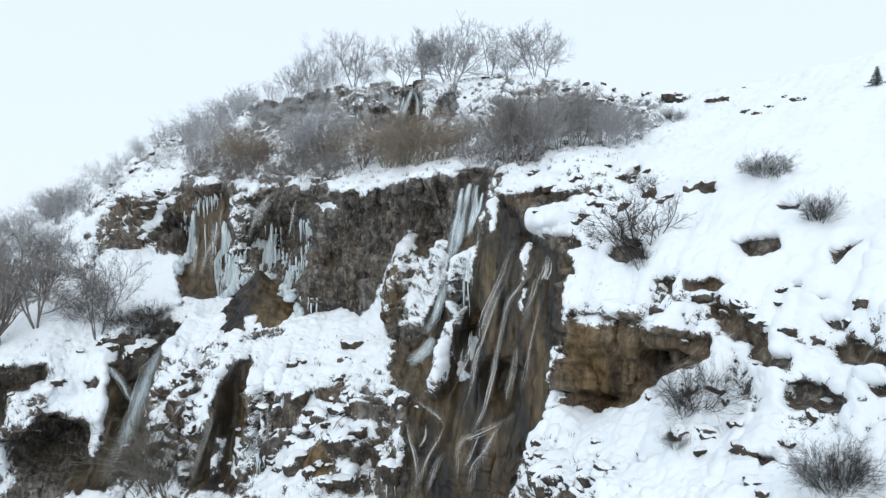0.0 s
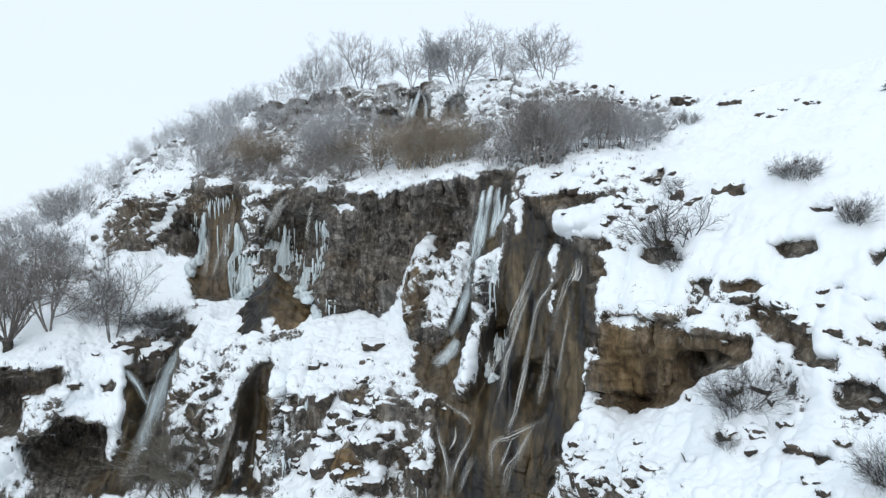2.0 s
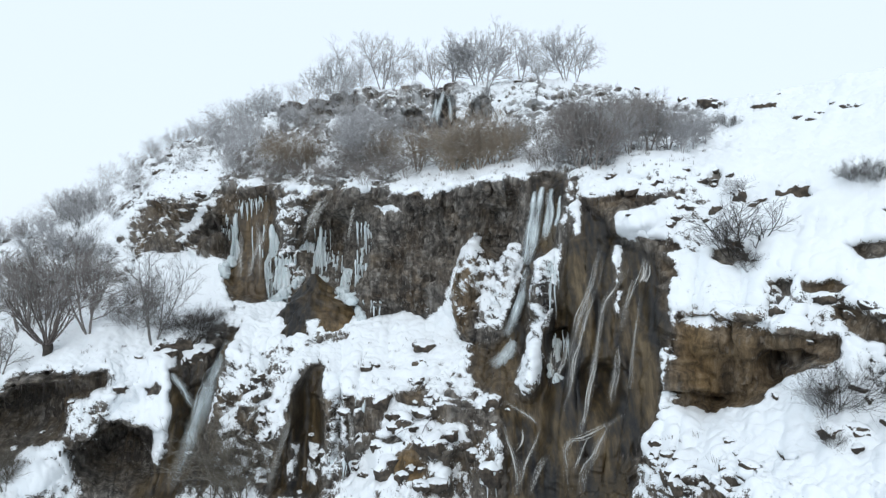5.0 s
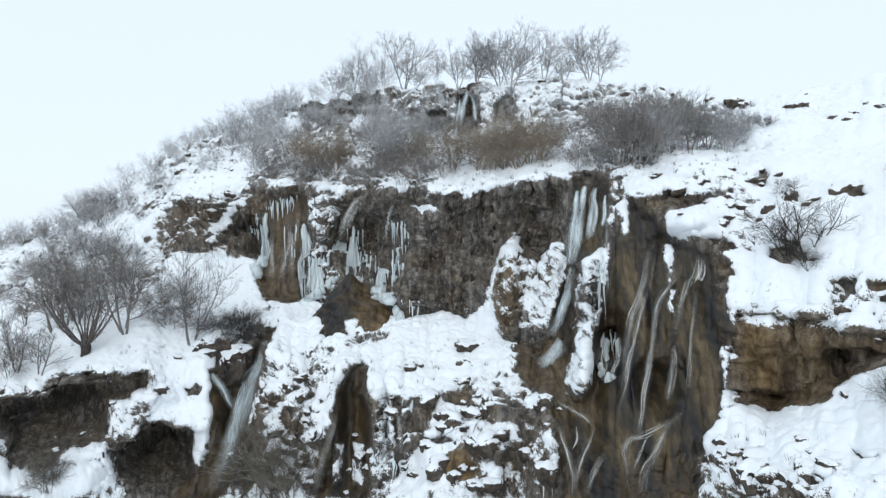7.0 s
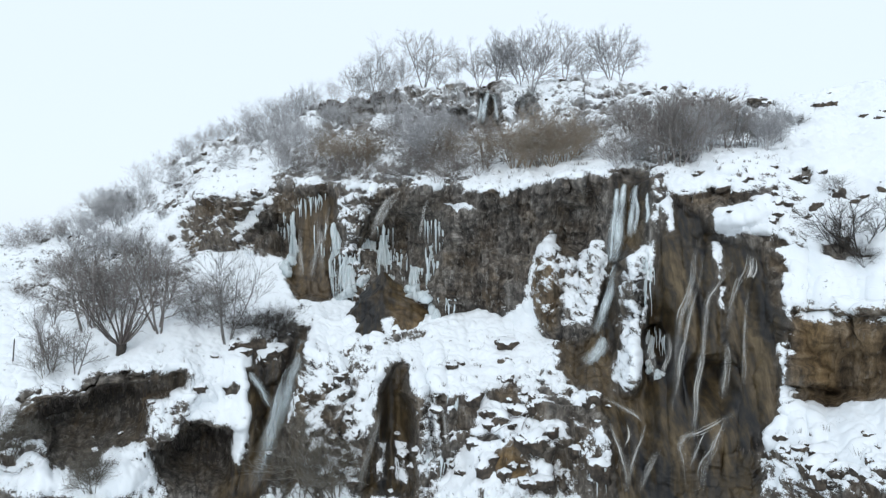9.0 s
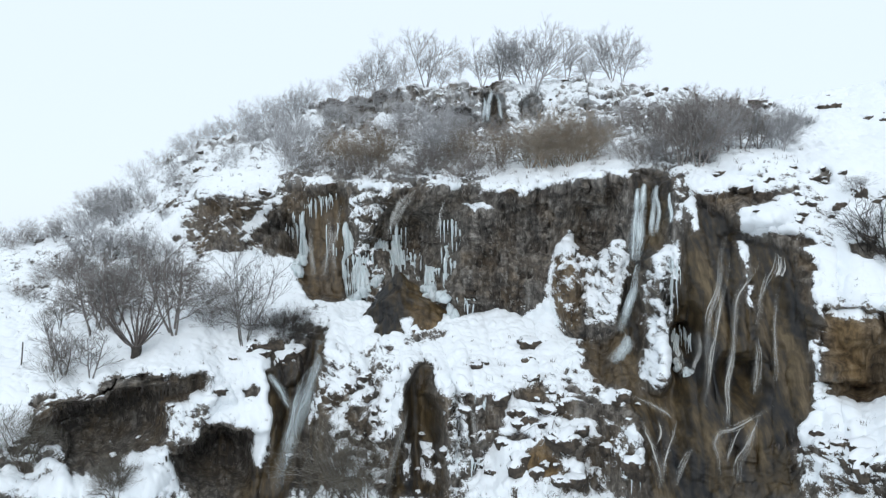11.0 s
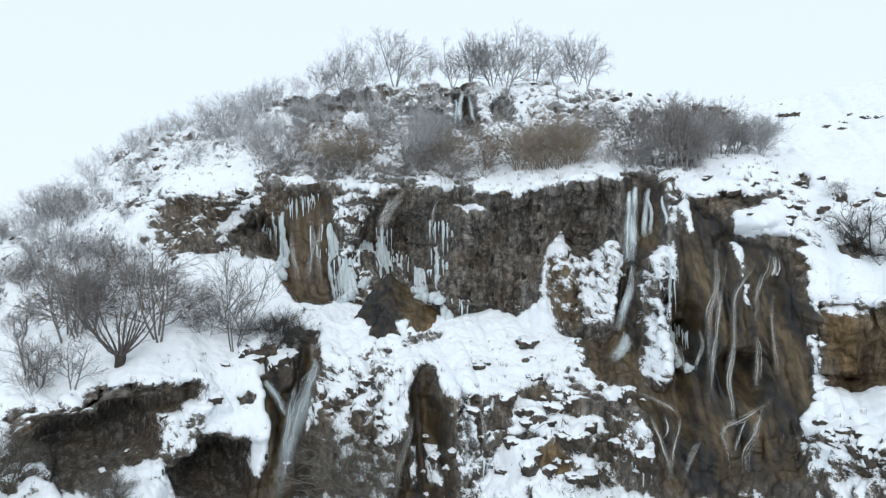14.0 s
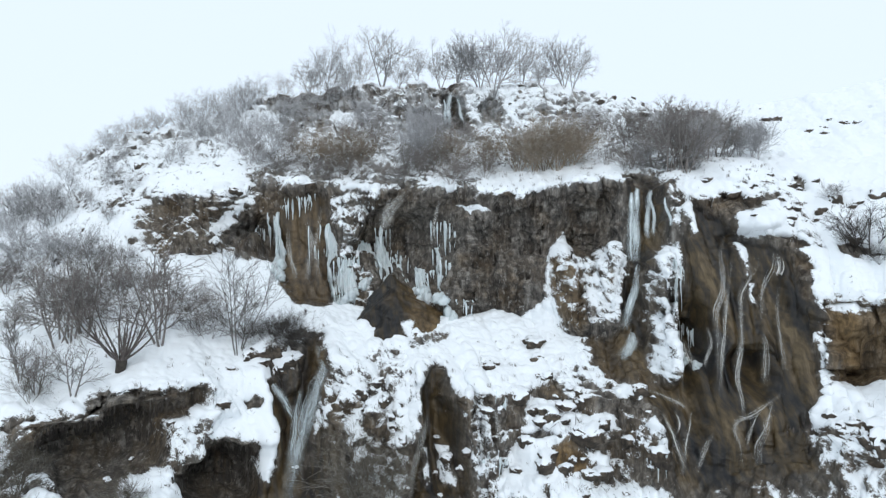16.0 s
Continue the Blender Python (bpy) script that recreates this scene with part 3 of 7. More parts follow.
patch(0.05, 0, 0, 0.5, (5.7, 1.4), (8.7, 2.3), (10.9, 1.8), (8.7, 0.4), (5.9, 0.2))  # tan band on the main cliff
patch(0.42, 0, 0, 0, (15.9, 11.7), (18.8, 11.6), (21.5, 10.4), (19.7, 9.3), (16.4, 9.9))  # dusted knoll beside the thicket
patch(1.1, 0.25, 0, 0, (22.7, 4.3), (25, 5.4), (26.3, 5.7), (27.2, 4.9), (26.3, 3.9), (25.4, 3.5), (25, 2.9), (23.7, 2.7))  # snow pillow on the edge
patch(1.1, 0.15, 0, 0, (21, 3.5), (22.4, 3.9), (23.1, 2.8), (22.8, 2), (21.5, 2.3), (20.8, 2.8))  # small snow pillow
patch(-0.5, -0.3, 0, 0.2, (23.1, 2.1), (24.4, 2.3), (25.9, 2), (26.2, 1.4), (24.6, 0.9), (23.9, 0.2), (22.4, 0.3), (21.9, 1.5))  # rock band below the pillows
patch(-0.3, -0.5, 0, 0, (25.4, 1.5), (27.1, 2.2), (29.2, 2.7), (29.4, 2.2), (27.9, 1.7), (25.9, 1.3))  # broken rock between the pillows
patch(1.1, 0.30, 0, 0, (24.2, -0.3), (25.4, 0.8), (27.5, 1.4), (29.2, 1), (29.4, 0.3), (27.8, 0.1), (28, -0.5), (27.2, -1.1), (26.1, -1.4), (25.7, -2.1), (24.4, -1.6))  # broad snow pillow
patch(-0.5, -0.5, 0, 0.1, (26.1, -1.8), (26.6, -1.3), (28.4, -1.1), (28.9, -1.5), (29.5, -1.7), (29.7, -2.4), (28.8, -2.4), (27.2, -2.2), (26.2, -2))  # dark hollow under the pillow
patch(-0.3, -0.6, 0, 0, (30.8, 4), (31.5, 4.1), (31.8, 3), (31, 2.8), (30.6, 3.2))  # rock beside a shrub
patch(-0.5, 0, 0, 0, (2.7, 1.7), (4.9, 1.8), (5.7, 2.1), (7.4, 1.6), (8.7, 2.6), (10.1, 2.8), (12.1, 3.4), (14, 3.3), (16, 3.5), (16.4, 0.7), (16.2, -1.3), (15.2, -1.9), (14.1, -2.2), (12.1, -1.7), (11.2, -0.7), (9.9, -5.2), (8.2, -6.7), (6.2, -7.4), (3.2, -8.3), (1.4, -8), (0.9, -0.3))  # face of the main cliff
patch(-0.6, -1.2, 0, 0, (12.2, -1.5), (14.6, -1.3), (14.1, -2.6), (13.6, -3.4), (12.5, -3.1))  # hollow in the main cliff
patch(-0.5, 0, 0.2, 0, (-3.8, 2.2), (-1.8, 2.8), (2.7, 2.2), (2.4, -8.3), (1.2, -8.2), (-3.8, -5.2), (-4.8, -2.2))  # alcove of the icicles
patch(-0.6, 0, 1, 0.35, (-10.5, 1.5), (-9.1, 2.4), (-7.2, 2.2), (-7.1, -4.2), (-7.7, -6.7), (-10.6, -6.8), (-11.3, -4.7), (-10.7, -1.7))  # wet rock beside the alcove
patch(0.55, 0.4, 0, 0, (-7, 2.5), (-3.8, 2.6), (-3.3, 1.7), (-4.3, 0.2), (-4.5, -1.7), (-5.8, -2.8), (-6.8, -3.1), (-7, -0.2))  # dusted rib between the falls
patch(1.1, 0.10, 0, 0, (-6.5, 3.3), (-5.6, 3.6), (-3.2, 3), (-3.7, 2.7), (-6.2, 2.8))  # snow strip on the edge
patch(1.1, 0.15, 0, 0, (2.2, 1.5), (4.2, 1.5), (4.9, 1), (3.2, 0.7))  # snow bracket on the cliff
patch(0.95, 0.15, 0, 0, (10.2, -1.9), (11.3, -0.7), (11.9, -1), (12, -2.8), (10.7, -3.1), (10.1, -5.2), (9.4, -6.2), (9.2, -4.8))  # snow on the rib
patch(0.30, 0.4, 0, 0.6, (10.3, -3.3), (11.6, -3.1), (12.2, -6.2), (11.4, -9.8), (10.2, -9.4), (9.7, -6.2))  # buff rock of the rib
patch(0.74, 0, 0, 0, (12.4, -3.4), (13.6, -3.2), (14.5, -2.2), (15.2, -1.8), (16.2, -2.2), (16.5, -4.2), (15.8, -6.2), (15.3, -8.1), (14.3, -8.9), (12.9, -8.3), (12.3, -6.7), (12.9, -5.2))  # snow panel beside the main fall
patch(-0.8, -0.5, 1, 0, (16.4, 4), (19.3, 4), (19.6, 1.6), (19.1, -0.3), (18.4, -1.7), (17.5, -3), (16.7, -4.7), (16.2, -7.1), (15.6, -10), (14.5, -12), (13.4, -12.7), (14.6, -10), (15.5, -7.1), (16.3, -4.7), (16.4, -0.3))  # rock behind the main fall
patch(-0.5, -0.2, 0.9, 0.2, (11.7, -10.7), (14.6, -10.2), (16.3, -10.1), (16.5, -11.9), (16.3, -14.2), (15.6, -14.8), (13.6, -14.4), (12.2, -13.2))  # wet rock at the foot of the fall
patch(-0.9, 0, 1, 0, (19.7, -1.7), (21.1, -1), (21.4, 1.7), (21.9, 1.6), (23.9, 0.1), (24.4, -1.2), (28, -2.4), (29.5, -7.5), (29.2, -14.5), (27.4, -16.9), (27.4, -21.5), (16.3, -22.8), (15.6, -16.6), (14.1, -14.8), (17, -14.9), (18.2, -14.6), (18.8, -9.9), (19.5, -6.1))  # wet brown wall
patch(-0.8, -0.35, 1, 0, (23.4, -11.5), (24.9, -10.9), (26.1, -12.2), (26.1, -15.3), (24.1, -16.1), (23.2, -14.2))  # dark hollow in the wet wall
patch(0.74, 0.45, 0.3, 0, (18.1, -3.7), (18.8, -2.2), (19.7, -1.6), (20, -2.5), (19.5, -5.1), (19.3, -8), (18.8, -9.9), (17, -10), (17, -8.1), (17.6, -5.1))  # rib of ice and snow
patch(0.80, 0.25, 0, 0, (20.3, 2), (21, 2.5), (21.5, 1.1), (21.3, -0.8), (20.8, -1.1), (20.4, -0.3))  # narrow snowy rib
patch(0.62, 0.20, 0, 0, (24.1, -1.7), (25, -1.8), (25.1, -4.5), (24.6, -5), (24.2, -3.2))  # icy knob in the wet wall
patch(0.62, 0.20, 0, 0, (24.8, -5.3), (25.4, -5.4), (25.2, -7.5), (24.7, -7.4))  # lower icy knob
patch(-0.4, -0.3, 0.2, 0.3, (28, -2.6), (29.3, -3.5), (29.7, -4.3), (28.9, -4.8), (29.1, -6.8), (28.6, -6.6))  # dark rock beside the wet wall
patch(1.1, 0.20, 0, 0, (29.5, -4.9), (30.7, -3.9), (31.6, -3), (32.7, -2.6), (32.8, -7.3), (31.6, -7.4), (30.5, -6.9), (29.6, -7.1), (29.2, -5.8))  # snow over the ochre wall
patch(0.80, 0.50, 0, 0, (16.4, -12.1), (17.4, -9.9), (18.7, -10), (18.9, -12.2), (18.5, -14.1), (17.9, -14.9), (17, -14.7), (16.3, -13.4))  # snow-laden boss
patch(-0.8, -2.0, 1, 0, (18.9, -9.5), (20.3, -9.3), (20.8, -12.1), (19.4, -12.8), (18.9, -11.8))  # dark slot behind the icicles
patch(1.15, 0.25, 0, 0, (27.8, -16.8), (29.4, -15.4), (30.6, -14.4), (32.9, -14.7), (34.8, -16.2), (34.8, -19), (31.8, -18.8), (29.8, -18.3), (27.8, -18.3))  # snow shelf below the ochre wall
patch(0.74, 0, 0, 0, (27.6, -18.6), (29.8, -18.4), (33, -19.3), (33, -20.6), (27.5, -21.5))  # broken rock below the shelf
patch(-0.8, -0.6, 1, 0.1, (-10.6, -9.2), (-9.9, -9.2), (-10.3, -11.4), (-11.4, -14.1), (-11.9, -16.4), (-12.4, -19), (-12.8, -20.9), (-14.5, -22.3), (-16.1, -22.1), (-15.8, -20.4), (-15.3, -18.3), (-14.8, -15.9), (-15, -12.3), (-14.4, -12.5), (-13.5, -14), (-12.5, -13.6), (-11.5, -11.3))  # gully of the cascade
patch(0.76, 0.20, 0, 0, (-9.7, -10), (-8.6, -10.3), (-8.5, -11.9), (-7.7, -12.5), (-7.8, -14.3), (-8.8, -14.8), (-10.6, -14.7), (-11.1, -16.5), (-11.8, -17.5), (-12.2, -18.8), (-12.5, -19), (-12, -16.4), (-11.1, -13.7))  # snow beside the cascade
patch(0.46, 0.2, 0, 0, (-8.4, -11.4), (-5.8, -10.4), (-3.9, -11), (-4.8, -12.6), (-5.8, -14.4), (-8, -14.8), (-8.5, -12.9))  # grey rock speckled with snow
patch(0.80, 0.20, 0, 0, (-5.3, -14.4), (-4.8, -13), (-3.9, -11.6), (-2.8, -11.4), (-2.6, -12.6), (-3.4, -14.1), (-4.8, -15.5), (-5.7, -16.5), (-5.8, -18.2), (-6.4, -19.5), (-7, -18.5), (-6.8, -16.8), (-6.3, -15.6))  # snow tongue above the brown gully
patch(-0.8, -0.8, 1, 0, (-3.9, -15), (-2.6, -12.7), (-1.9, -12.2), (-1.4, -12.9), (-2.1, -15.1), (-1.4, -15.6), (-1, -18.3), (-1.3, -23.3), (-5.8, -23.1), (-5.3, -20.4), (-4.5, -18.2), (-3.8, -16.4))  # brown wet gully
patch(0.78, 0.35, 0, 0, (-3.9, -18.9), (-3.3, -18.7), (-3.5, -21.8), (-4.5, -21.9), (-4.4, -20.4))  # icy column in the gully
patch(0.72, 0.35, 0, 0, (-2.7, -18.7), (-1.8, -19), (-1.8, -22.4), (-2.6, -21.9))  # second icy column
patch(1.3, 0.15, 0, 0, (-0.3, -10.3), (2.7, -9.7), (5.7, -8.8), (8.2, -8), (9.5, -7.2), (10.2, -10.2), (10.7, -12.1), (9.2, -13.1), (7.7, -14.1), (5.7, -14.9), (4.2, -15.2), (1.1, -15.3), (-0.6, -15.1), (-1.3, -14.1), (-0.9, -12.2))  # broad snow ledge
patch(0.52, 0, 0, 0, (-0.6, -15.2), (1.2, -15.2), (1.2, -17.4), (2.4, -19.3), (2.2, -21.1), (1.2, -22.9), (-0.4, -23.2), (-0.9, -18.9))  # fluted rock below the ledge
patch(-0.4, -1.0, 0.3, 0, (1.1, -15.3), (1.5, -15.3), (1.7, -17.9), (2, -20.6), (1.5, -21.9), (1.4, -19.7), (1.2, -17.4))  # dark cleft
patch(-0.1, 0.3, 0, 0, (2.9, -15.2), (4.7, -15.2), (5, -16.5), (4.3, -17.9), (3.2, -18.1))  # bare knob below the ledge
patch(1.1, 0.15, 0, 0, (5.2, -15.2), (6.7, -16.1), (9.4, -16.9), (7.8, -17.8), (6.3, -18.3), (7.3, -19.2), (5.8, -20.6), (4.8, -22.4), (3.2, -23.4), (1.2, -23.3), (1.7, -21.5), (3.2, -19.7), (4.3, -17.9))  # snow apron under the ledge
patch(-0.2, 0.5, 0, 0.5, (6, -14.9), (7.7, -14.3), (8.3, -15), (7.7, -16), (6.5, -15.8))  # tan knob in the snow
patch(-0.5, -0.5, 0, 0, (4.1, -18.6), (5.7, -18.3), (6.6, -19), (5.3, -19.2))  # dark rock in the apron
patch(-0.4, 0.3, 0, 1, (5.7, -20), (7.2, -19.7), (8.7, -20.5), (8.8, -21.9), (6.7, -21.8), (5.7, -21.1))  # ochre knob
patch(0.24, 0, 0.2, 0.1, (8.7, -19.3), (11.2, -18.7), (14.1, -17.6), (16.1, -18.4), (16.1, -22.9), (10.2, -23.2), (8.8, -22.3))  # dark broken rocks
patch(1.05, 0.25, 0, 0, (9.4, -18.8), (9.9, -17.6), (11.7, -17.3), (12.3, -18.4), (11.2, -19))  # snow lump
patch(1.05, 0.25, 0, 0, (9.2, -20.5), (10.4, -20.7), (11.1, -21.9), (10.2, -21.9), (9.2, -21.2))  # snow lump
patch(1.05, 0.20, 0, 0, (10.9, -14.1), (12.2, -13.5), (12.4, -14.4), (11.2, -15))  # snow lump
patch(1.05, 0.20, 0, 0, (12.7, -15.1), (14.1, -14.8), (15.2, -15.2), (14.6, -16.2), (12.9, -15.9))  # snow lump
patch(0.90, 0.20, 0, 0, (14.2, -17.6), (15.5, -17.2), (16, -18.8), (16.1, -20.6), (15.4, -20.6), (15, -18.9))  # snow-topped rock
patch(1.15, 0.20, 0, 0, (-25.8, -11.5), (-23.8, -10.9), (-21.8, -9.3), (-15.3, -9.3), (-15.2, -11.6), (-15, -13.4), (-14.8, -16.1), (-15.1, -18.8), (-15.9, -20.1), (-16.5, -18.6), (-16.3, -17), (-17.9, -16.1), (-19.7, -15.3), (-19.3, -14.5), (-18, -14.2), (-19.2, -12.2), (-19.7, -11.8), (-22.2, -12.1), (-23.6, -11.7))  # snow on the near shelf
patch(-0.3, -0.3, 0, 0, (-16.9, -13.7), (-16, -13.4), (-15.7, -14.3), (-16.7, -14.4))  # rock showing in the shelf
patch(-0.12, -2.0, 0.4, 0, (-26.6, -12.4), (-25.8, -11.8), (-23.8, -12), (-21.8, -12.2), (-19.7, -12.2), (-19.7, -13.4), (-21, -14.2), (-22.6, -14.1), (-23, -16.1), (-23.4, -17.3), (-25.5, -17.4), (-26.3, -18.6), (-29.2, -18.3), (-29.2, -16), (-30.3, -14.9), (-29.2, -14.1), (-26.6, -13.6))  # dark hollow under the shelf, some of its shade painted with the wet tone
patch(0.55, 0.5, 0, 0, (-22.8, -14.4), (-19.7, -14.6), (-19.3, -16.6), (-20.6, -18.1), (-21.8, -17.9), (-22.6, -17))  # dusted rock between the hollows
patch(-0.25, -2.6, 0.4, 0, (-20.2, -16.3), (-18.5, -16.3), (-16.7, -16.9), (-16.3, -18.6), (-16.9, -21.1), (-20.3, -21.1), (-21.9, -20.1), (-22.6, -18.3), (-21.4, -18.1))  # second dark hollow, again with shade painted in by the wet tone
patch(1.15, 0.30, 0, 0, (-26.3, -19), (-25.1, -17.6), (-23.5, -17.3), (-22.6, -18.2), (-22.3, -20), (-24, -20.3), (-26.3, -20.5), (-29.3, -19.6), (-30.7, -18.5), (-29.2, -18.4))  # snow heap below the hollows
patch(0.15, 0, 0, 0.2, (-19.6, -0.3), (-19.1, 1.1), (-17.4, 2), (-15.2, 1.9), (-15.6, -1.2), (-16.5, -2.1), (-19.1, -2.4))  # brown cliff beyond the slope
patch(1.1, 0.10, 0, 0, (-15.4, -1.7), (-14.3, 0.6), (-13.3, 1.2), (-13.7, 0), (-15.1, -1.8))  # snow chute
patch(-0.4, -0.5, 0.2, 0, (-15, -1), (-13.4, -0.3), (-12.3, -0), (-10.9, -0.2), (-11.2, -3), (-12.5, -2.7), (-13.4, -2.2), (-14.5, -1.7))  # dark cliff beside the chute
patch(1.15, 0.15, 0, 0, (-16.1, -2.7), (-14.7, -2.1), (-13.4, -2.9), (-12.4, -3.1), (-11.4, -4.1), (-11.9, -5.5), (-11.1, -6.2), (-10.6, -7.1), (-12, -7.6), (-14.8, -7.7), (-15.2, -5.9), (-15.3, -3.5))  # snow below the chute
patch(0.60, 0, 0, 0, (-22.2, 2), (-18.7, 4.6), (-15.2, 6.3), (-11.1, 6.8), (-11.6, 4.3), (-12.6, 2.7), (-17.5, 1.9), (-20.5, 0.4), (-22.2, 0.4))  # dusted flank of the hill
patch(1.1, 0.15, 0, 0, (-17.4, 3.4), (-15.6, 4), (-12.4, 4.4), (-12.8, 3.1), (-14.2, 2.6), (-16.9, 2.5))  # snow shoulder
patch(0.15, 0, 0, 0.3, (-12.3, 2.4), (-10.5, 3.2), (-10.1, 2.4), (-10.9, -0.1), (-12, 0.2))  # brown rock by the falls
patch(1.0, 0.15, 0, 0, (-7.8, -7.4), (-6.8, -7.4), (-5.8, -7.8), (-5.9, -8.4), (-7.8, -9.1), (-8.5, -8.6))  # snow below the wet rock
patch(-0.4, -0.8, 0, 0.6, (29.9, -7.5), (31.4, -7.1), (32.5, -7.2), (36.3, -7.3), (37.4, -8.2), (41, -8), (41.3, -9.4), (39.2, -10.3), (37.2, -11.9), (36.2, -13.1), (33, -14.4), (31.2, -13.6), (30.9, -10.7))  # ochre wall
patch(-0.7, -1.6, 0, 0.1, (36.5, -9.7), (38.8, -9.2), (39.8, -9.6), (38.8, -10.5), (36.9, -10.8))  # niche in the ochre wall
patch(-0.5, -0.7, 0, 0.4, (40.8, -5.8), (41.6, -5.8), (43.5, -6.4), (44.1, -7.2), (45.1, -7.5), (45.2, -8.1), (43.5, -8.2), (41.5, -7.5), (40.9, -6.5))  # ochre step
patch(-0.4, -0.6, 0, 0.4, (38.7, -4.4), (40.2, -4), (41.7, -4.5), (41, -4.9), (39.8, -5), (38.7, -4.9))  # bare rock in the slope
patch(-0.5, -0.8, 0, 0, (36.4, -4.5), (38, -4.2), (37.8, -5.2), (36.9, -5))  # bare rock in the slope
patch(-0.5, -0.8, 0, 0, (40.8, -1.7), (41.8, -1.3), (43.6, -1.3), (44.1, -1.8), (43.2, -2.2), (42, -2.6), (41.5, -2.2))  # bare rock in the slope
patch(-0.4, -0.6, 0, 0, (47, -2.1), (48, -1.7), (48.6, -1.6), (48.1, -2.2), (47.8, -2.8), (47.2, -2.6))  # bare rock in the slope
patch(-0.4, -0.6, 0, 0, (42.3, 0.8), (43.9, 0.8), (44, 0.4), (42.8, 0.4))  # bare rock in the slope
patch(-0.4, -0.6, 0, 0, (36.9, 2.4), (37.7, 2.6), (38.5, 2), (37.8, 1.8), (37, 2))  # bare rock in the slope
patch(-0.4, -0.6, 0, 0, (32, -2.1), (33.5, -1.9), (35.3, -2.8), (33.6, -3.1), (32.4, -2.8))  # bare rock under the lone tree
patch(-0.3, -0.5, 0, 0.2, (43.6, -8), (45.2, -8.2), (47, -8.7), (46.3, -9.4), (44.8, -9.3))  # bare rock in the slope
patch(-0.6, -1.2, 0, 0, (47.1, -10.3), (48, -9.8), (49.2, -10.1), (50.6, -10.4), (50.2, -11.1), (49, -11.2), (47.5, -11.4))  # hollow in the slope
patch(-0.4, -0.7, 0, 0.4, (48.7, -7.7), (49.5, -7), (50.9, -7), (52.4, -7.7), (52.5, -8.4), (51.2, -8.2), (49.3, -8.2))  # ochre rock in the slope
patch(-0.4, -0.6, 0, 0.3, (51.5, -9.4), (52.6, -8.9), (52.9, -9.6), (51.9, -9.7))  # bare rock in the slope
patch(-0.3, -0.5, 0, 0, (50.5, -12.4), (51.2, -11.8), (51.9, -12.1), (51.3, -12.6))  # bare rock in the slope
patch(-0.4, -0.6, 0, 0, (46.9, -14.5), (47.7, -14.3), (48.6, -14.7), (47.6, -14.9))  # hollow in the slope
patch(-0.4, -0.6, 0, 0, (37.8, -16.3), (38.6, -16.4), (40, -16.6), (38.5, -16.6))  # hollow in the slope
patch(-0.3, -0.5, 0, 0, (45.7, -4.4), (46.5, -4.3), (46.4, -4.5), (45.8, -4.6))  # hollow in the slope
patch(-0.3, -0.5, 0, 0, (47.1, -4.8), (47.9, -4.7), (48, -5), (47.3, -5))  # hollow in the slope
patch(-0.3, -0.5, 0, 0, (48, -6.2), (49, -6), (49, -6.4), (48.1, -6.4))  # hollow in the slope
patch(0.55, 0, 0, 0, (41.8, -7.8), (43.4, -9.1), (44.9, -10.3), (46, -11.5), (44.6, -12.5), (42.9, -11.4))  # dusted rocks in the slope
patch(0.60, 0, 0, 0, (46.6, -12.1), (49.4, -11.6), (52.5, -11.3), (53.6, -12.2), (52, -12.7), (50, -12.6), (47.5, -12.7))  # broken rock low on the slope
patch(0.82, 0.4, 0, 0, (28.8, -9.8), (29.5, -9.2), (29.7, -13.6), (29.9, -15.5), (29, -15.3))  # strip of ice down the wall's edge
patch(-0.2, -0.3, 0, 0, (16.9, 3.7), (17.6, 4), (18.3, 3.5), (17.7, 3))  # bare rock in the slope
patch(-0.35, 0, 0, 1.0, (30.4, -7.9), (32, -7.3), (33.4, -12.5), (31.8, -13.8), (31.4, -12.4))  # ochre stain on the wall
patch(-0.35, -0.3, 0, 0.7, (31.1, -12.8), (33, -13.2), (36.1, -12.7), (33, -14.4), (30.9, -14.2))  # rust at the foot of the wall
patch(0.9, 0.3, 0, 0, (-0.8, 3.6), (1.4, 3.9), (2.7, 3.2), (1.2, 2.8), (-0.2, 3))  # snow on the brushy edge
patch(0.9, 0.3, 0, 0, (-10.5, 3.7), (-8.6, 4), (-7.9, 3.4), (-9.6, 2.9))  # snow on the brushy edge
patch(0.58, 0, 0, 0.3, (29.4, -6.2), (32.3, -6.3), (36, -6.3), (37.6, -7.7), (35.9, -8), (34, -7.5), (32.3, -8), (30.1, -7.7))  # broken top of the ochre wall
patch(0.95, 0.3, 0, 0, (35.9, -6.9), (37.6, -6.8), (37.4, -8), (36.8, -8.3))  # snow hanging over the wall


def within(outline, bearing, rise, soft):
    """How far each point lies inside an outline: 0 outside, 1 inside, over a soft edge (degrees)."""
    lo, hi = outline.min(axis=0) - soft, outline.max(axis=0) + soft
    near = (bearing > lo[0]) & (bearing < hi[0]) & (rise > lo[1]) & (rise < hi[1])
    x, y = bearing[near], rise[near]
    inside, gap = np.zeros(x.shape, bool), np.full(x.shape, 99.0)
    for (x0, y0), (x1, y1) in zip(outline, np.roll(outline, -1, axis=0)):
        dx, dy = x1 - x0, y1 - y0
        f = np.clip(((x - x0) * dx + (y - y0) * dy) / (dx * dx + dy * dy + 1e-9), 0, 1)
        gap = np.minimum(gap, np.hypot(x - x0 - f * dx, y - y0 - f * dy))
        if dy:
            inside ^= ((y0 > y) != (y1 > y)) & (x < x0 + (y - y0) * dx / dy)
    return near, np.clip(0.5 + np.where(inside, gap, -gap) / soft, 0, 1)


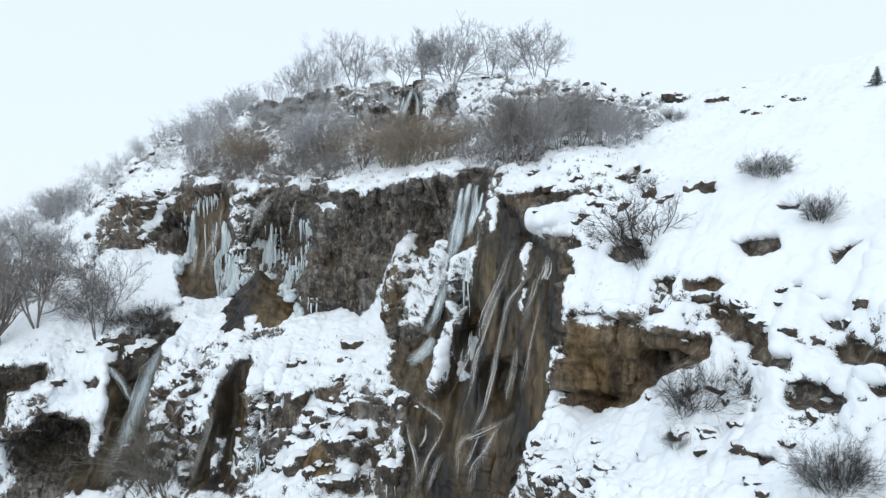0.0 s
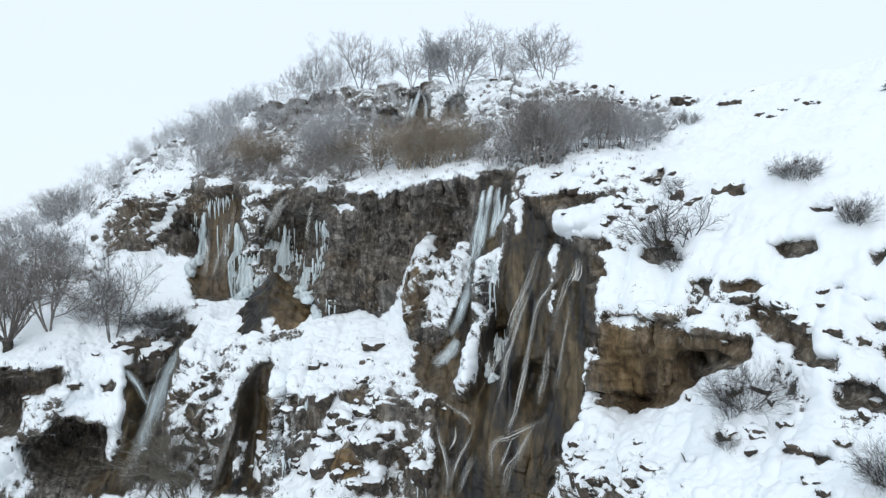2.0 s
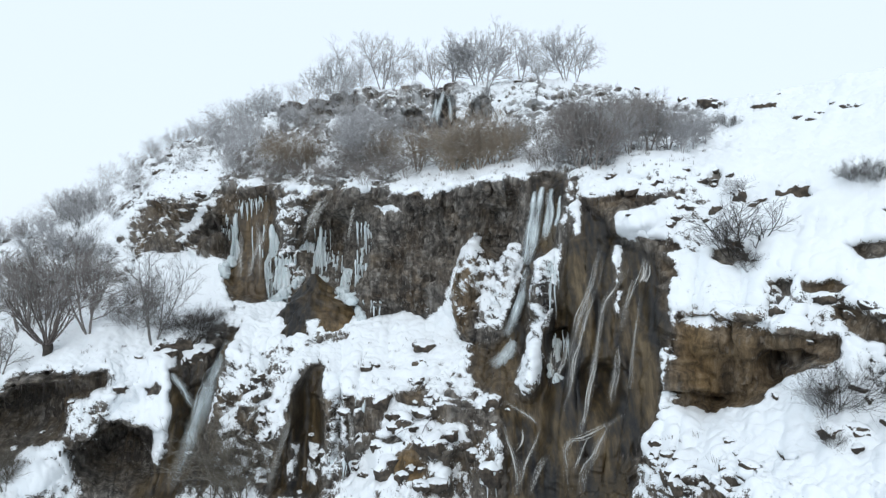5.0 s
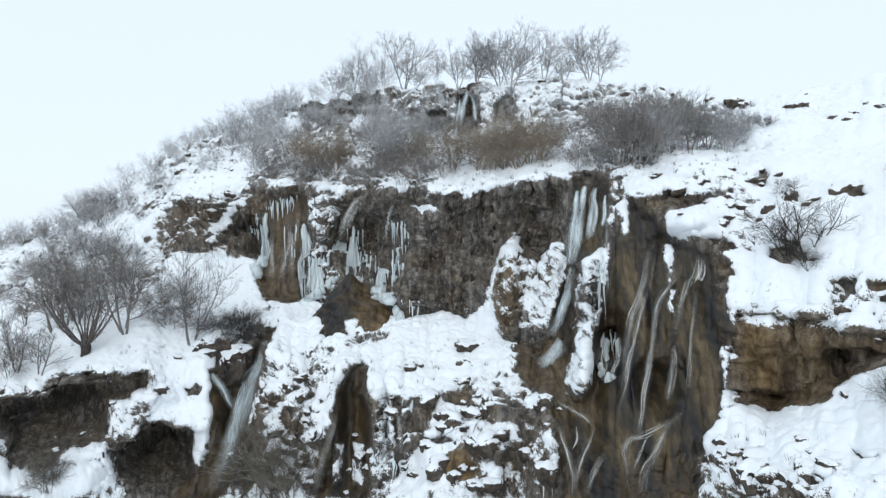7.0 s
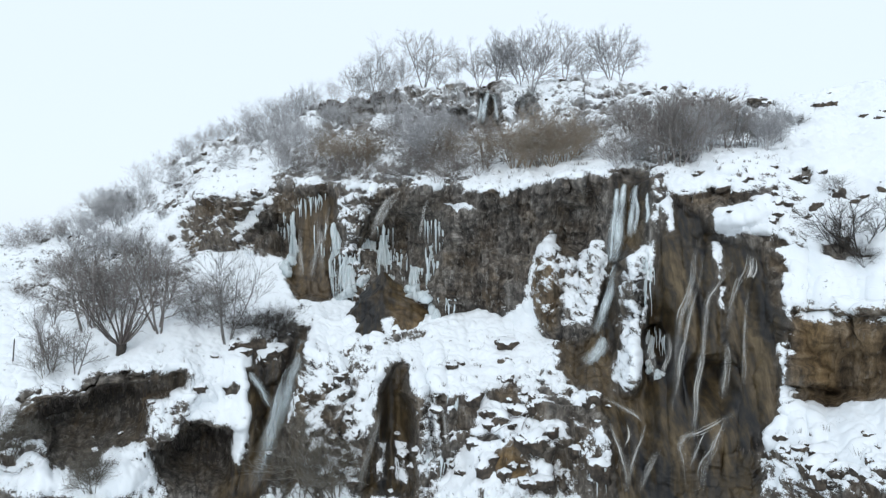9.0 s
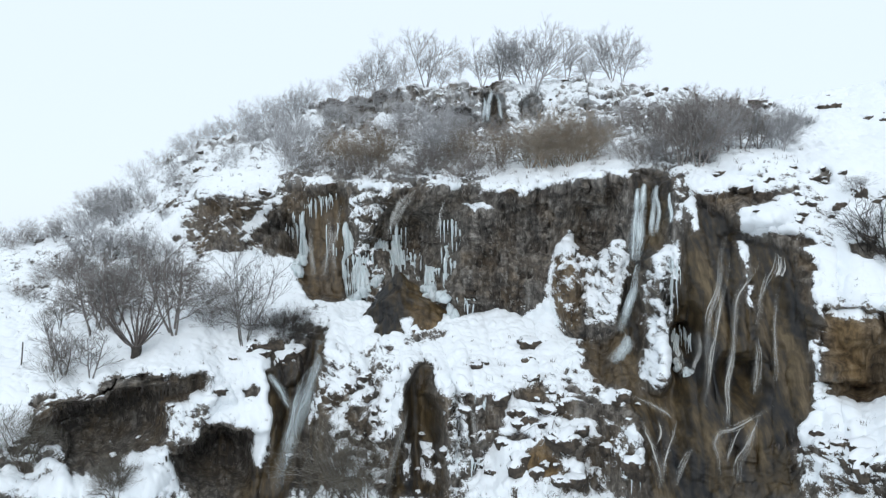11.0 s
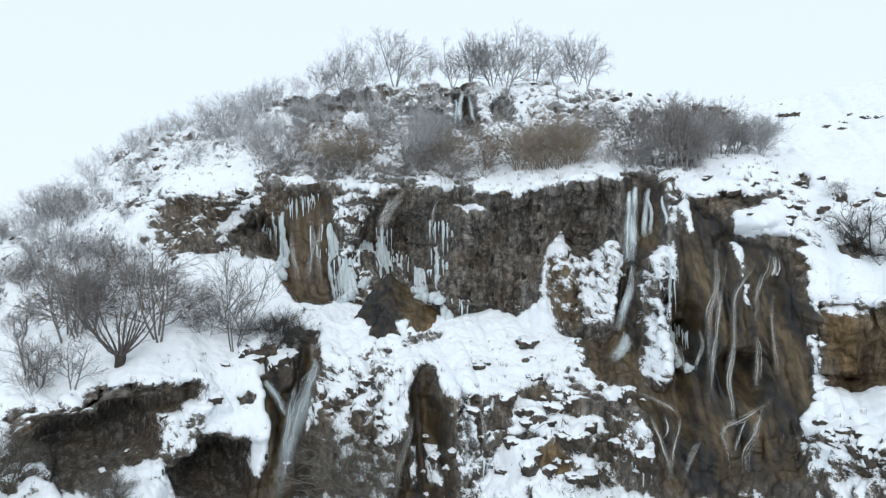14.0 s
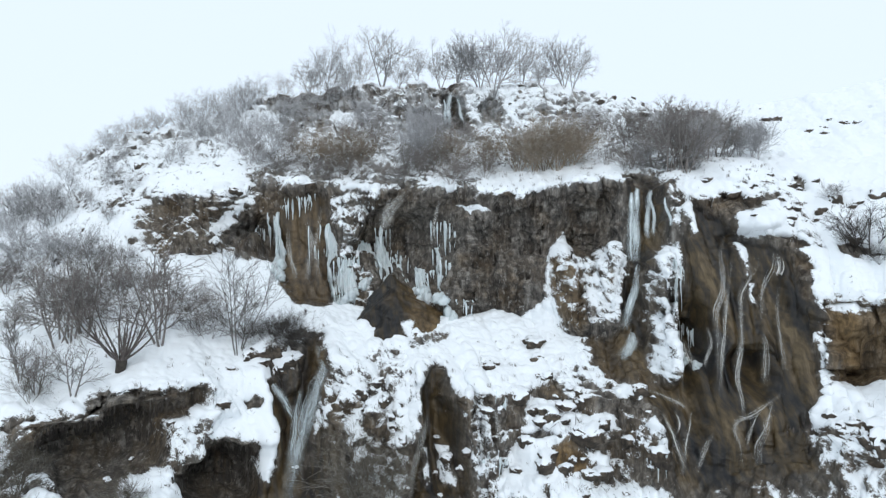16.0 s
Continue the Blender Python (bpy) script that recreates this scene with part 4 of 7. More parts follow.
def aim_of(P):
    """Bearing and elevation of points from the peg, with a fine wobble that frays the outlines."""
    q = P - PEG
    r = np.hypot(q[..., 0], q[..., 1])
    return np.degrees(np.arctan2(q[..., 0], q[..., 1])) + 0.22 * fbm(P * 0.8, 3, 83), np.degrees(np.arctan2(q[..., 2], r)) + 0.22 * fbm(P * 0.8, 3, 87)


def blots(list_of, bearing, rise, sharp=4):
    total = np.zeros_like(bearing)
    for b, e, wb, we, amount in list_of:
        total += amount * np.exp(-np.abs((bearing - b) / wb) ** sharp - np.abs((rise - e) / we) ** sharp)
    return total


def smoothed(a, n, axis):
    """Box blur, twice, over 2n+1 cells."""
    for _ in range(2):
        pad = [(0, 0)] * a.ndim
        pad[axis] = (n + 1, n)
        c = np.cumsum(np.pad(a, pad, mode="edge"), axis=axis)
        k = a.shape[axis]
        hi = np.take(c, range(2 * n + 1, 2 * n + 1 + k), axis=axis)
        lo = np.take(c, range(0, k), axis=axis)
        a = (hi - lo) / (2 * n + 1)
    return a


def normals_of(P):
    du, dv = np.gradient(P, axis=1), np.gradient(P, axis=0)
    n = np.cross(du, dv)
    n /= np.linalg.norm(n, axis=2, keepdims=True) + 1e-9
    return -n if n[..., 2].mean() < 0 else n


TH = np.concatenate([np.arange(-60, -38, 0.5), np.arange(-38, -31, 0.16), np.arange(-31, 46, 0.09), np.arange(46, 55, 0.16), np.arange(55, 70.1, 0.5)])


def survey(P):
    """Bearing and elevation of points from the peg, a little blurred so that edges come out ragged."""
    q = P - PEG
    r = np.hypot(q[..., 0], q[..., 1])
    return np.degrees(np.arctan2(q[..., 0], q[..., 1])) + 0.4 * fbm(P * 0.35, 3, 11), np.degrees(np.arctan2(q[..., 2], r)) + 0.4 * fbm(P * 0.35, 3, 17)


def build_hill():
    tr = np.radians(TH)
    rr, zz, band, soft = [], [], [], []
    lines = []
    for line, n in LINES:
        a = np.array(line, float)
        r, z = np.interp(TH, a[:, 0], a[:, 1]), np.interp(TH, a[:, 0], a[:, 2])
        r, z = smoothed(r, 6, 0), smoothed(z, 6, 0)
        if n > 60:   # natural edges waver
            along = np.stack([TH * 0.55, TH * 0 + 3.7 * len(lines), TH * 0], axis=1)
            z = z + 0.30 * soft_noise(along, 95) + 0.22 * soft_noise(along * 2.7, 96)
            r = r + 0.55 * soft_noise(along, 97) + 0.35 * soft_noise(along * 2.7, 98)
        lines.append((r, z))
    for k in range(len(LINES) - 1):
        n = LINES[k][1]
        for j in range(n):
            f = j / n
            rr.append(lines[k][0] * (1 - f) + lines[k + 1][0] * f)
            zz.append(lines[k][1] * (1 - f) + lines[k + 1][1] * f)
            band.append(k)
    rr.append(lines[-1][0]), zz.append(lines[-1][1]), band.append(len(BAND) - 1)
    R, Z, band = np.array(rr), np.array(zz), np.array(band)
    R, Z = smoothed(R, 3, 0), smoothed(Z, 3, 0)
    P = np.stack([PEG[0] + R * np.sin(tr), PEG[1] + R * np.cos(tr), Z], axis=2)
    N = normals_of(P)
    # how rocky each band is
    rocky = np.array([0.3, 0.8, 0.5, 0.45, 0.85, 0.85, 0.42, 0.85, 0.85, 0.4])[band]
    rocky = smoothed(rocky, 5, 0)[:, None] * np.ones_like(R)
    calm = np.clip((TH - 31) / 6, 0, 1)[None, :] * np.clip((Z - 13) / 5, 0, 1)
    calm2 = np.clip((TH - 36) / 4, 0, 1)[None, :]
    rocky = rocky * (1 - 0.55 * calm2) * (1 - 0.6 * calm)
    calm_left = np.clip((-18 - TH) / 6, 0, 1)[None, :] * np.clip((Z - 5.5) / 3, 0, 1)
    rocky = rocky * (1 - 0.5 * calm_left)
    steep = 1 - np.clip(N[..., 2], 0, 1)
    bearing = TH[None, :] + 0.5 * fbm(P * 0.35, 3, 11)
    rise = np.degrees(np.arctan2(Z - PEG[2], R)) + 0.5 * fbm(P * 0.35, 3, 17)
    runs = np.clip(blots(WET_DARK, bearing, rise), 0, 1)
    b0, e0 = aim_of(P)
    for amount, push, w, o, outline in PATCHES:
        sleek = 1.0 if w > 0.9 else 0.75 if o > 0.55 and amount < 0 else 0.0
        if sleek:
            near, m = within(outline, b0, e0, 0.8)
            runs[near] = np.maximum(runs[near], sleek * m)
    d = 0.9 * ridged(P * 0.16, 2, 3) + 0.6 * fbm(P * (0.45, 0.45, 0.7), 3, 5) + 0.30 * ridged(P * (1.2, 1.2, 1.5), 2, 7) + 0.12 * fbm(P * 3.5, 2, 9)
    d = rocky * d * (1 - 0.8 * runs)
    d += steep * rocky * (1 - 0.85 * runs) * (0.9 * ridged(P * (0.55, 0.55, 0.09), 3, 21) + 0.6 * np.abs(fbm(P * (1.4, 1.4, 0.30), 3, 23)))
    d += steep * runs * (0.5 * ridged(P * (0.36, 0.10, 0.03), 2, 25) + 0.22 * fbm(P * (1.3, 0.25, 0.10), 2, 26))
    d += steep * rocky * (1 - 0.6 * runs) * 0.9 * fbm(P * (0.20, 0.20, 0.08), 2, 57)
    d += steep * rocky * (1 - 0.85 * runs) * (0.26 * ridged(P * (1.5, 1.5, 0.38), 2, 67) + 0.10 * ridged(P * (3.6, 3.6, 1.1), 1, 69))
    warp = P + 0.35 * np.stack([soft_noise(P * 0.8, 61), soft_noise(P * 0.8, 62), soft_noise(P * 0.8, 63)], axis=2)
    d += rocky * (0.35 + 0.65 * steep) * (1 - 0.88 * runs) * (0.8 * (0.55 - cells(warp * (0.45, 0.45, 0.18), 71)) + 0.34 * (0.5 - cells(warp * (1.2, 1.2, 0.4), 73)))
    step = (Z + 0.7 * fbm(P * 0.3, 3, 27)) / (1.3 + 0.4 * soft_noise(P * 0.15, 29))
    d += steep * rocky * 0.4 * ((step - np.floor(step)) ** 2 - 0.4) * np.clip(0.6 + soft_noise(P * 0.2, 33), 0, 1) * (1 - runs) * np.where((band == 4) | (band == 5), 0.1, np.where(band > 5, 0.4, 0.35))[:, None]
    d -= 0.9 * np.clip(0.33 - cells(warp * (0.7, 0.7, 0.7), 77), 0, 1) * np.maximum(calm, calm_left) * np.clip(0.4 + 1.5 * soft_noise(P * 0.12, 79), 0, 1)
    deep = np.clip(blots([b for b in COVER + COVER_LEFT + COVER_MIDDLE + COVER_SLOPE + COVER_ROCKS if b[4] > 0.75], bearing, rise), 0, 1)
    b0, e0 = aim_of(P)
    for amount, push, w, o, outline in PATCHES:
        if amount > 0.9:
            near, m = within(outline, b0, e0, 0.8)
            deep[near] = np.maximum(deep[near], m)
    d *= 1 - 0.8 * deep
    d += 0.35 * (1 - rocky) * fbm(P * 0.25, 2, 31)
    P = P + N * d[..., None]
    bearing, rise = survey(P)
    out = blots(PUSH + PUSH_LOW + PUSH_MORE, bearing, rise, 3)
    b0, e0 = aim_of(P)
    for amount, push, w, o, outline in PATCHES:
        if push:
            near, m = within(outline, b0, e0, 0.5)
            out[near] += push * m * m * (3 - 2 * m)
    P[..., 0] -= out * np.sin(tr)
    P[..., 1] -= out * np.cos(tr)
    bearing, rise = survey(P)
    N = normals_of(P)
    nz = smoothed(smoothed(N[..., 2], 1, 0), 1, 1)
    lay = (nz - 0.40) * 1.6 + 0.5 + 0.36 * fbm(P * 0.9, 3, 41) + 0.30 * fbm(P * 2.6, 2, 43) + blots(COVER + COVER_LEFT + COVER_MIDDLE + COVER_SLOPE + COVER_ROCKS + COVER_END + WALL + SPECKLED + LIP_BARE, bearing, rise) + 0.25 * calm + 0.2 * calm2 + 0.15 * calm_left
    sheer = np.clip((0.5 - smoothed(smoothed(N[..., 2], 3, 0), 3, 1)) / 0.25, 0, 1)   # snow only dusts sheer faces
    lay = np.where(lay > 0.5, 0.5 + (lay - 0.5) * (1 - 0.62 * sheer), lay)
    wet, ochre = blots(WET_DARK, bearing, rise), blots(OCHRE, bearing, rise) + 0.5 * blots(OCHRE_SLOPE, bearing, rise)
    b0, e0 = aim_of(P)
    fray = 0.34 * fbm(P * 0.8, 2, 49) + 0.36 * fbm(P * 1.7, 3, 45) + 0.34 * fbm(P * (3.6, 3.6, 2.8), 2, 47)
    for amount, push, w, o, outline in PATCHES:
        near, m = within(outline, b0, e0, min(0.8, 0.4 * float(np.ptp(outline, axis=0).min())))
        rough = 1.0 if 0 < amount < 0.95 else 0.6
        lean = 0.5 * (nz[near] - 0.35) if 0 < amount < 0.9 else 0.0
        lay[near] = lay[near] * (1 - m) + m * (amount + rough * fray[near] + lean)
        wet[near] = wet[near] * (1 - m) + m * w
        ochre[near] = ochre[near] * (1 - m) + m * o
    snow = np.clip(lay, -0.7, 1.6)
    thick = smoothed(smoothed(np.clip((lay - 0.4) * 2.5, 0, 1), 1, 0), 1, 1)
    puff = 0.14 + 0.12 * np.abs(fbm(P * 1.1, 2, 51)) + 0.12 * smoothed(smoothed(np.clip((lay - 0.9) * 2.5, 0, 1), 2, 0), 2, 1)
    P[..., 2] += thick * puff
    P += N * (thick * puff * 0.7)[..., None]
    wet = np.clip(wet, 0, 1) * (1 - np.clip(snow, 0, 1) * 0.8)
    ochre = np.clip(ochre, 0, 1)
    # Share of painted haze, from none low down to full near the top.
    haze = np.clip((P[..., 2] - 23) / 7, 0.0, 1) * np.ones_like(R)
    return P, normals_of(P), snow, wet, ochre, haze, band


GRID, GRID_N, GRID_SNOW, GRID_WET, GRID_OCHRE, GRID_HAZE, GRID_BAND = build_hill()
_d = GRID - PEG
GRID_R = np.hypot(_d[..., 0], _d[..., 1])
GRID_E = np.degrees(np.arctan2(_d[..., 2], GRID_R))


def spot(bearing, rise):
    """The place on the hill seen from the peg along that bearing and elevation, and the normal there."""
    aim = bearing
    for _ in range(4):
        j = int(np.clip(np.searchsorted(TH, aim), 0, len(TH) - 1))
        e, r = GRID_E[:, j], GRID_R[:, j]
        cross = np.where((e[:-1] - rise) * (e[1:] - rise) <= 0)[0]
        cross = cross[GRID_BAND[cross] > 0] if len(cross) else cross
        if len(cross) == 0:
            i, f = int(np.argmin(np.abs(e - rise) + 100 * (GRID_BAND < 1))), 0.0
        else:
            i = int(cross[np.argmin(r[cross])])
            f = (rise - e[i]) / (e[i + 1] - e[i] + 1e-9)
        i2 = min(i + 1, len(e) - 1)
        p = GRID[i, j] * (1 - f) + GRID[i2, j] * f
        miss = bearing - math.degrees(math.atan2(p[0] - PEG[0], p[1] - PEG[1]))
        if abs(miss) < 0.08:
            break
        aim += 0.8 * miss
    return Vector(p), Vector(GRID_N[i, j])


def sheet(name, rows, cols, label):
    """A piece of the hill's grid, as an object of the setting."""
    P = GRID[rows[0]:rows[1] + 1, cols[0]:cols[1] + 1]
    h, w = P.shape[:2]
    idx = np.arange(h * w).reshape(h, w)
    quads = np.stack([idx[:-1, :-1], idx[1:, :-1], idx[1:, 1:], idx[:-1, 1:]], axis=2).reshape(-1, 4)
    me = bpy.data.meshes.new(name)
    me.vertices.add(h * w)
    me.vertices.foreach_set("co", P.reshape(-1).astype(np.float32))
    me.loops.add(quads.size)
    me.loops.foreach_set("vertex_index", quads.reshape(-1).astype(np.int32))
    me.polygons.add(len(quads))
    me.polygons.foreach_set("loop_start", np.arange(0, quads.size, 4, dtype=np.int32))
    for key, src in (("snow", GRID_SNOW), ("wet", GRID_WET), ("ochre", GRID_OCHRE), ("haze", GRID_HAZE)):
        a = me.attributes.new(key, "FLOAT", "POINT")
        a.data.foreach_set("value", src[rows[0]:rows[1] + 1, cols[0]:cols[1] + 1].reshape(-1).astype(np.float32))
    me.update(calc_edges=True)
    me.polygons.foreach_set("use_smooth", np.ones(len(quads), dtype=bool))
    me.normals_split_custom_set_from_vertices(GRID_N[rows[0]:rows[1] + 1, cols[0]:cols[1] + 1].reshape(-1, 3))
    me.materials.append(HILL)
    return tagged(new(name, me), label, name.split("_")[-1], kind="structure")


def first_row(b):
    return int(np.argmax(GRID_BAND >= b))


def col(bearing):
    return int(np.argmin(np.abs(TH - bearing)))


LASTR, LASTC = len(GRID_BAND) - 1, len(TH) - 1
sheet("far_hillside", (0, first_row(1)), (0, LASTC), "snow-covered hilltop fading into white fog")
sheet("upper_cliff", (first_row(1), first_row(2)), (0, col(29)), "snow-dusted dark rock cliff below the hilltop trees")
sheet("shrub_terrace", (first_row(2), first_row(4)), (0, col(29)), "snowy sloping terrace overgrown with brown shrubs")
sheet("tufa_cliff", (first_row(4), first_row(6)), (0, col(29)), "brown wet tufa rock cliff with ice and running water")
sheet("snow_ledge", (first_row(6), first_row(7)), (0, col(29)), "deep white snow lying on a broad rock ledge")
sheet("lower_cliff", (first_row(7), first_row(9)), (0, col(29)), "dark broken rock cliff patched with fresh snow")
sheet("snow_slope", (first_row(1), first_row(9)), (col(29), LASTC), "steep white snow slope with bare rock showing through")
sheet("valley_ground", (first_row(9), LASTR), (0, LASTC), "snow-covered valley floor at the foot of the cliff")

# the ground goes on to the horizon
gb = bmesh.new()
ring = [gb.verts.new((4000 * math.cos(a), 4000 * math.sin(a), -21)) for a in np.linspace(0, 2 * math.pi, 48, endpoint=False)]
gb.faces.new(ring)
gm = bpy.data.meshes.new("ground")
gb.to_mesh(gm)
gb.free()
snow_mat, sn, sl, sb = material("fresh_snow")
sgeo = sn.new("ShaderNodeNewGeometry")
snz = noise_node(sn, sl, sgeo.outputs["Position"], 1.4, 6)
sl.new(ramp(sn, sl, snz, [(0.3, (0.82, 0.85, 0.88)), (0.7, (0.88, 0.905, 0.92))]), sb.inputs["Base Color"])
sb.inputs["Roughness"].default_value = 0.8
bump(sn, sl, sb, snz, 0.5, 0.15)
gm.materials.append(snow_mat)
tagged(new("ground", gm), "flat snow-covered ground reaching to the foggy horizon", "ground", kind="structure")


# ---- where things stand: bearing and elevation from the peg (degrees), and size (metres) ----
SUMMIT_TREES = [
    (-3.3, 11.9, 9.0), (-5.1, 11.4, 6.2), (1.0, 11.7, 9.0), (-0.8, 12.0, 6.1), (3.9, 12.5, 4.9), (5.8, 12.6, 7.4),
    (7.7, 12.7, 7.5), (9.4, 12.4, 9.0), (10.4, 11.5, 10.2), (13.3, 12.3, 8.1), (15.0, 12.0, 5.4), (17.0, 12.1, 8.9),
    (18.0, 12.0, 7.0), (2.2, 12.3, 4.0), (-1.8, 12.5, 5.2),
]
RIDGE_SHRUBS = [
    (-18.6, 5.5, 3.4), (-17.6, 6.0, 3.6), (-16.4, 6.6, 3.6), (-15.2, 7.2, 3.8), (-14.2, 7.4, 4.2), (-13.3, 7.9, 4.2),
    (-12.4, 8.0, 4.4), (-11.3, 8.2, 4.6), (-10.4, 7.9, 4.4), (-9.4, 9.1, 4.6), (-8.6, 9.8, 4.6), (-13.3, 6.4, 4.0),
    (-11.9, 6.1, 4.4), (-10.9, 6.0, 4.6), (-9.6, 5.5, 5.0), (-10.4, 7.0, 4.4), (-8.6, 6.7, 4.4), (-14.0, 6.5, 3.6),
    (-10.2, 9.2, 4.4), (-19.5, 4.8, 3.2),
]
FLANK_SHRUBS = [
    (-18.1, 4.8, 3.2), (-6.7, 10.8, 4.4), (-12.3, 7.2, 4.0), (-19.5, 3.5, 3.6), (-19.9, 2.6, 3.6), (-16.0, 4.5, 3.2),
    (-11.0, 4.1, 4.0), (-19.1, 2.3, 3.6), (-14.9, 5.0, 3.2),
]
TERRACE_SHRUBS = [
    (-5.8, 3.8, 3.6), (-7.1, 3.6, 3.2), (-8.4, 4.1, 3.4), (-4.5, 3.6, 2.9), (-3.0, 3.7, 2.7), (-1.3, 3.8, 3.6),
    (0.2, 4.1, 3.7), (1.8, 3.6, 3.6), (2.9, 3.9, 3.2), (3.7, 4.3, 2.9), (4.9, 4.1, 3.4), (-0.8, 4.9, 3.9),
    (0.9, 4.7, 4.2), (-9.1, 4.8, 3.7), (-8.2, 6.1, 3.6), (-7.2, 7.1, 3.4), (-2.0, 6.6, 3.7), (-3.8, 6.9, 3.6),
    (-0.8, 6.6, 3.9), (4.9, 6.8, 3.7), (6.4, 7.1, 3.6), (2.7, 6.6, 3.6), (1.4, 6.8, 3.9), (16.9, 4.7, 2.7),
    (18.0, 4.9, 3.1), (15.9, 5.3, 2.2), (14.5, 6.8, 3.4), (15.9, 7.2, 3.4), (17.6, 8.2, 3.7), (16.9, 6.0, 2.7),
    (-10.1, 4.0, 3.4), (-11.1, 4.8, 3.4),
]
PALE_SHRUBS = [
    (0.3, 5.1, 7.4), (1.1, 5.5, 6.4), (-0.3, 5.7, 6.0), (2.4, 6.8, 5.6), (-1.8, 7.4, 4.6), (14.5, 7.0, 4.2),
    (14.7, 5.8, 3.6), (-0.8, 8.1, 4.6), (-2.8, 7.4, 4.0), (3.7, 7.4, 4.6), (-5.7, 8.3, 4.6), (-6.9, 8.7, 4.4),
    (-7.6, 8.0, 4.2), (-4.7, 9.3, 4.4), (-3.2, 9.8, 4.6), (-2.0, 10.6, 4.4), (-1.3, 8.9, 4.6), (-9.6, 7.0, 4.4),
]
RUSTY_SHRUBS = [
    (-7.5, 5.2, 4.4), (-6.5, 4.9, 4.9), (-5.3, 4.7, 5.1), (-4.2, 4.9, 4.9), (2.0, 5.2, 3.7), (3.2, 5.3, 3.9),
    (5.8, 4.8, 5.6), (8.3, 4.7, 6.3), (9.4, 4.8, 6.5), (10.4, 4.8, 6.3), (11.5, 4.9, 6.2), (12.7, 5.2, 5.8),
    (13.6, 5.6, 5.3),
]
THICKET_TREES = [
    (19.7, 5.2, 5.9), (20.5, 4.7, 6.4), (21.2, 4.9, 6.8), (22.0, 4.6, 6.7), (22.7, 4.8, 7.1), (23.5, 5.5, 6.4),
    (19.1, 6.2, 5.2), (18.5, 6.9, 4.7), (20.0, 6.3, 5.6), (21.0, 6.6, 5.9), (22.1, 6.8, 6.2), (24.3, 5.8, 6.1),
    (25.0, 6.1, 6.2), (25.8, 6.0, 5.9), (26.3, 6.0, 5.6), (27.1, 6.0, 4.4), (28.4, 5.7, 5.6), (29.0, 5.9, 5.2),
    (29.6, 6.4, 3.1), (27.9, 6.0, 3.7), (18.7, 5.0, 4.1), (18.1, 7.4, 4.1), (17.4, 8.6, 3.7), (23.3, 7.0, 5.6),
    (24.4, 7.1, 5.0), (25.4, 7.1, 4.7),
]
SLOPE_TREES = [
    (-16.5, -9.8, 10.8), (-21.5, -8.6, 10.4), (-26.6, -8.2, 9.6), (-26.0, -7.9, 8.8), (-25.1, -7.7, 9.0), (-27.4, -11.5, 6.0),
    (-28.9, -11.0, 5.0), (-29.3, -10.1, 5.2), (-28.6, -7.7, 4.6), (-21.9, -3.0, 3.8), (-24.6, -3.0, 5.4), (-25.5, -1.7, 4.9),
    (-24.0, -0.3, 5.0), (-23.1, -3.0, 4.1), (-23.1, -4.2, 5.6), (-22.2, -5.1, 4.6), (-24.2, -5.0, 4.6), (-20.8, 0.1, 2.9),
    (-23.1, 0.9, 4.4), (-24.1, 0.9, 4.5), (-25.3, 0.5, 4.4), (-26.5, -3.3, 5.6), (-27.7, -4.7, 4.6), (-26.1, -4.8, 4.6),
    (-21.1, -3.1, 2.7),
]
FAR_TREES = [
    (-30.4, -1.5, 3.7), (-29.5, -1.4, 3.7), (-28.6, -1.4, 4.1), (-27.7, -1.3, 3.9), (-26.8, -0.9, 4.4), (-26.0, -0.5, 4.5),
    (-25.1, -0.1, 4.8), (-24.1, 0.3, 4.8), (-22.7, 0.5, 4.4), (-21.6, 0.9, 3.9), (-22.0, 2.1, 3.6), (-30.9, -1.8, 3.6),
]
HILLSIDE_BUSHES = [
    (-28.7, -3.7, 3.2), (-29.1, -4.5, 2.8), (-27.6, -4.2, 3.4), (-24.1, -5.7, 3.6), (-23.6, -4.8, 3.4), (-24.6, -6.5, 3.2),
    (-21.7, -4.4, 2.8), (-20.4, -4.7, 2.6), (-17.7, -6.4, 3.0), (-16.9, -7.5, 2.8), (-18.4, -7.8, 2.4), (-26.8, -3.3, 3.2),
    (-29.0, -1.5, 3.2), (-30.1, -1.9, 3.0), (-27.5, -1.1, 3.2), (-30.5, -5.3, 2.6), (-29.7, -5.7, 2.4), (-27.5, -6.3, 2.2),
    (-19.6, -4.9, 2.2), (-20.1, -6.8, 2.0), (-22.5, -3.5, 3.2), (-29.0, -7.0, 1.8),
]
POLLARDS = [
    (-24.5, -10.2, 7.8),
]
SLOPE_BUSHES = [
    (-22.1, -6.1, 2.6), (-21.2, -6.6, 2.2), (-18.4, -5.8, 2.8), (-18.0, -6.2, 2.2), (-17.9, -8.4, 3.2), (-18.9, -8.2, 2.6),
    (-22.1, -4.7, 3.0), (-21.3, -4.7, 2.6), (-23.6, -2.2, 3.6), (-23.0, -2.4, 3.4), (-22.4, -2.4, 3.0), (-24.0, 0.6, 4.2),
    (-23.3, 0.9, 4.4), (-24.7, 0.4, 4.0), (-25.0, -4.8, 2.6), (-26.1, -4.0, 2.6), (-15.2, -8.8, 2.2), (-14.7, -9.1, 1.8),
    (-22.6, -1.5, 3.2), (-25.7, -2.3, 3.4), (-23.4, 0.0, 3.6),
]
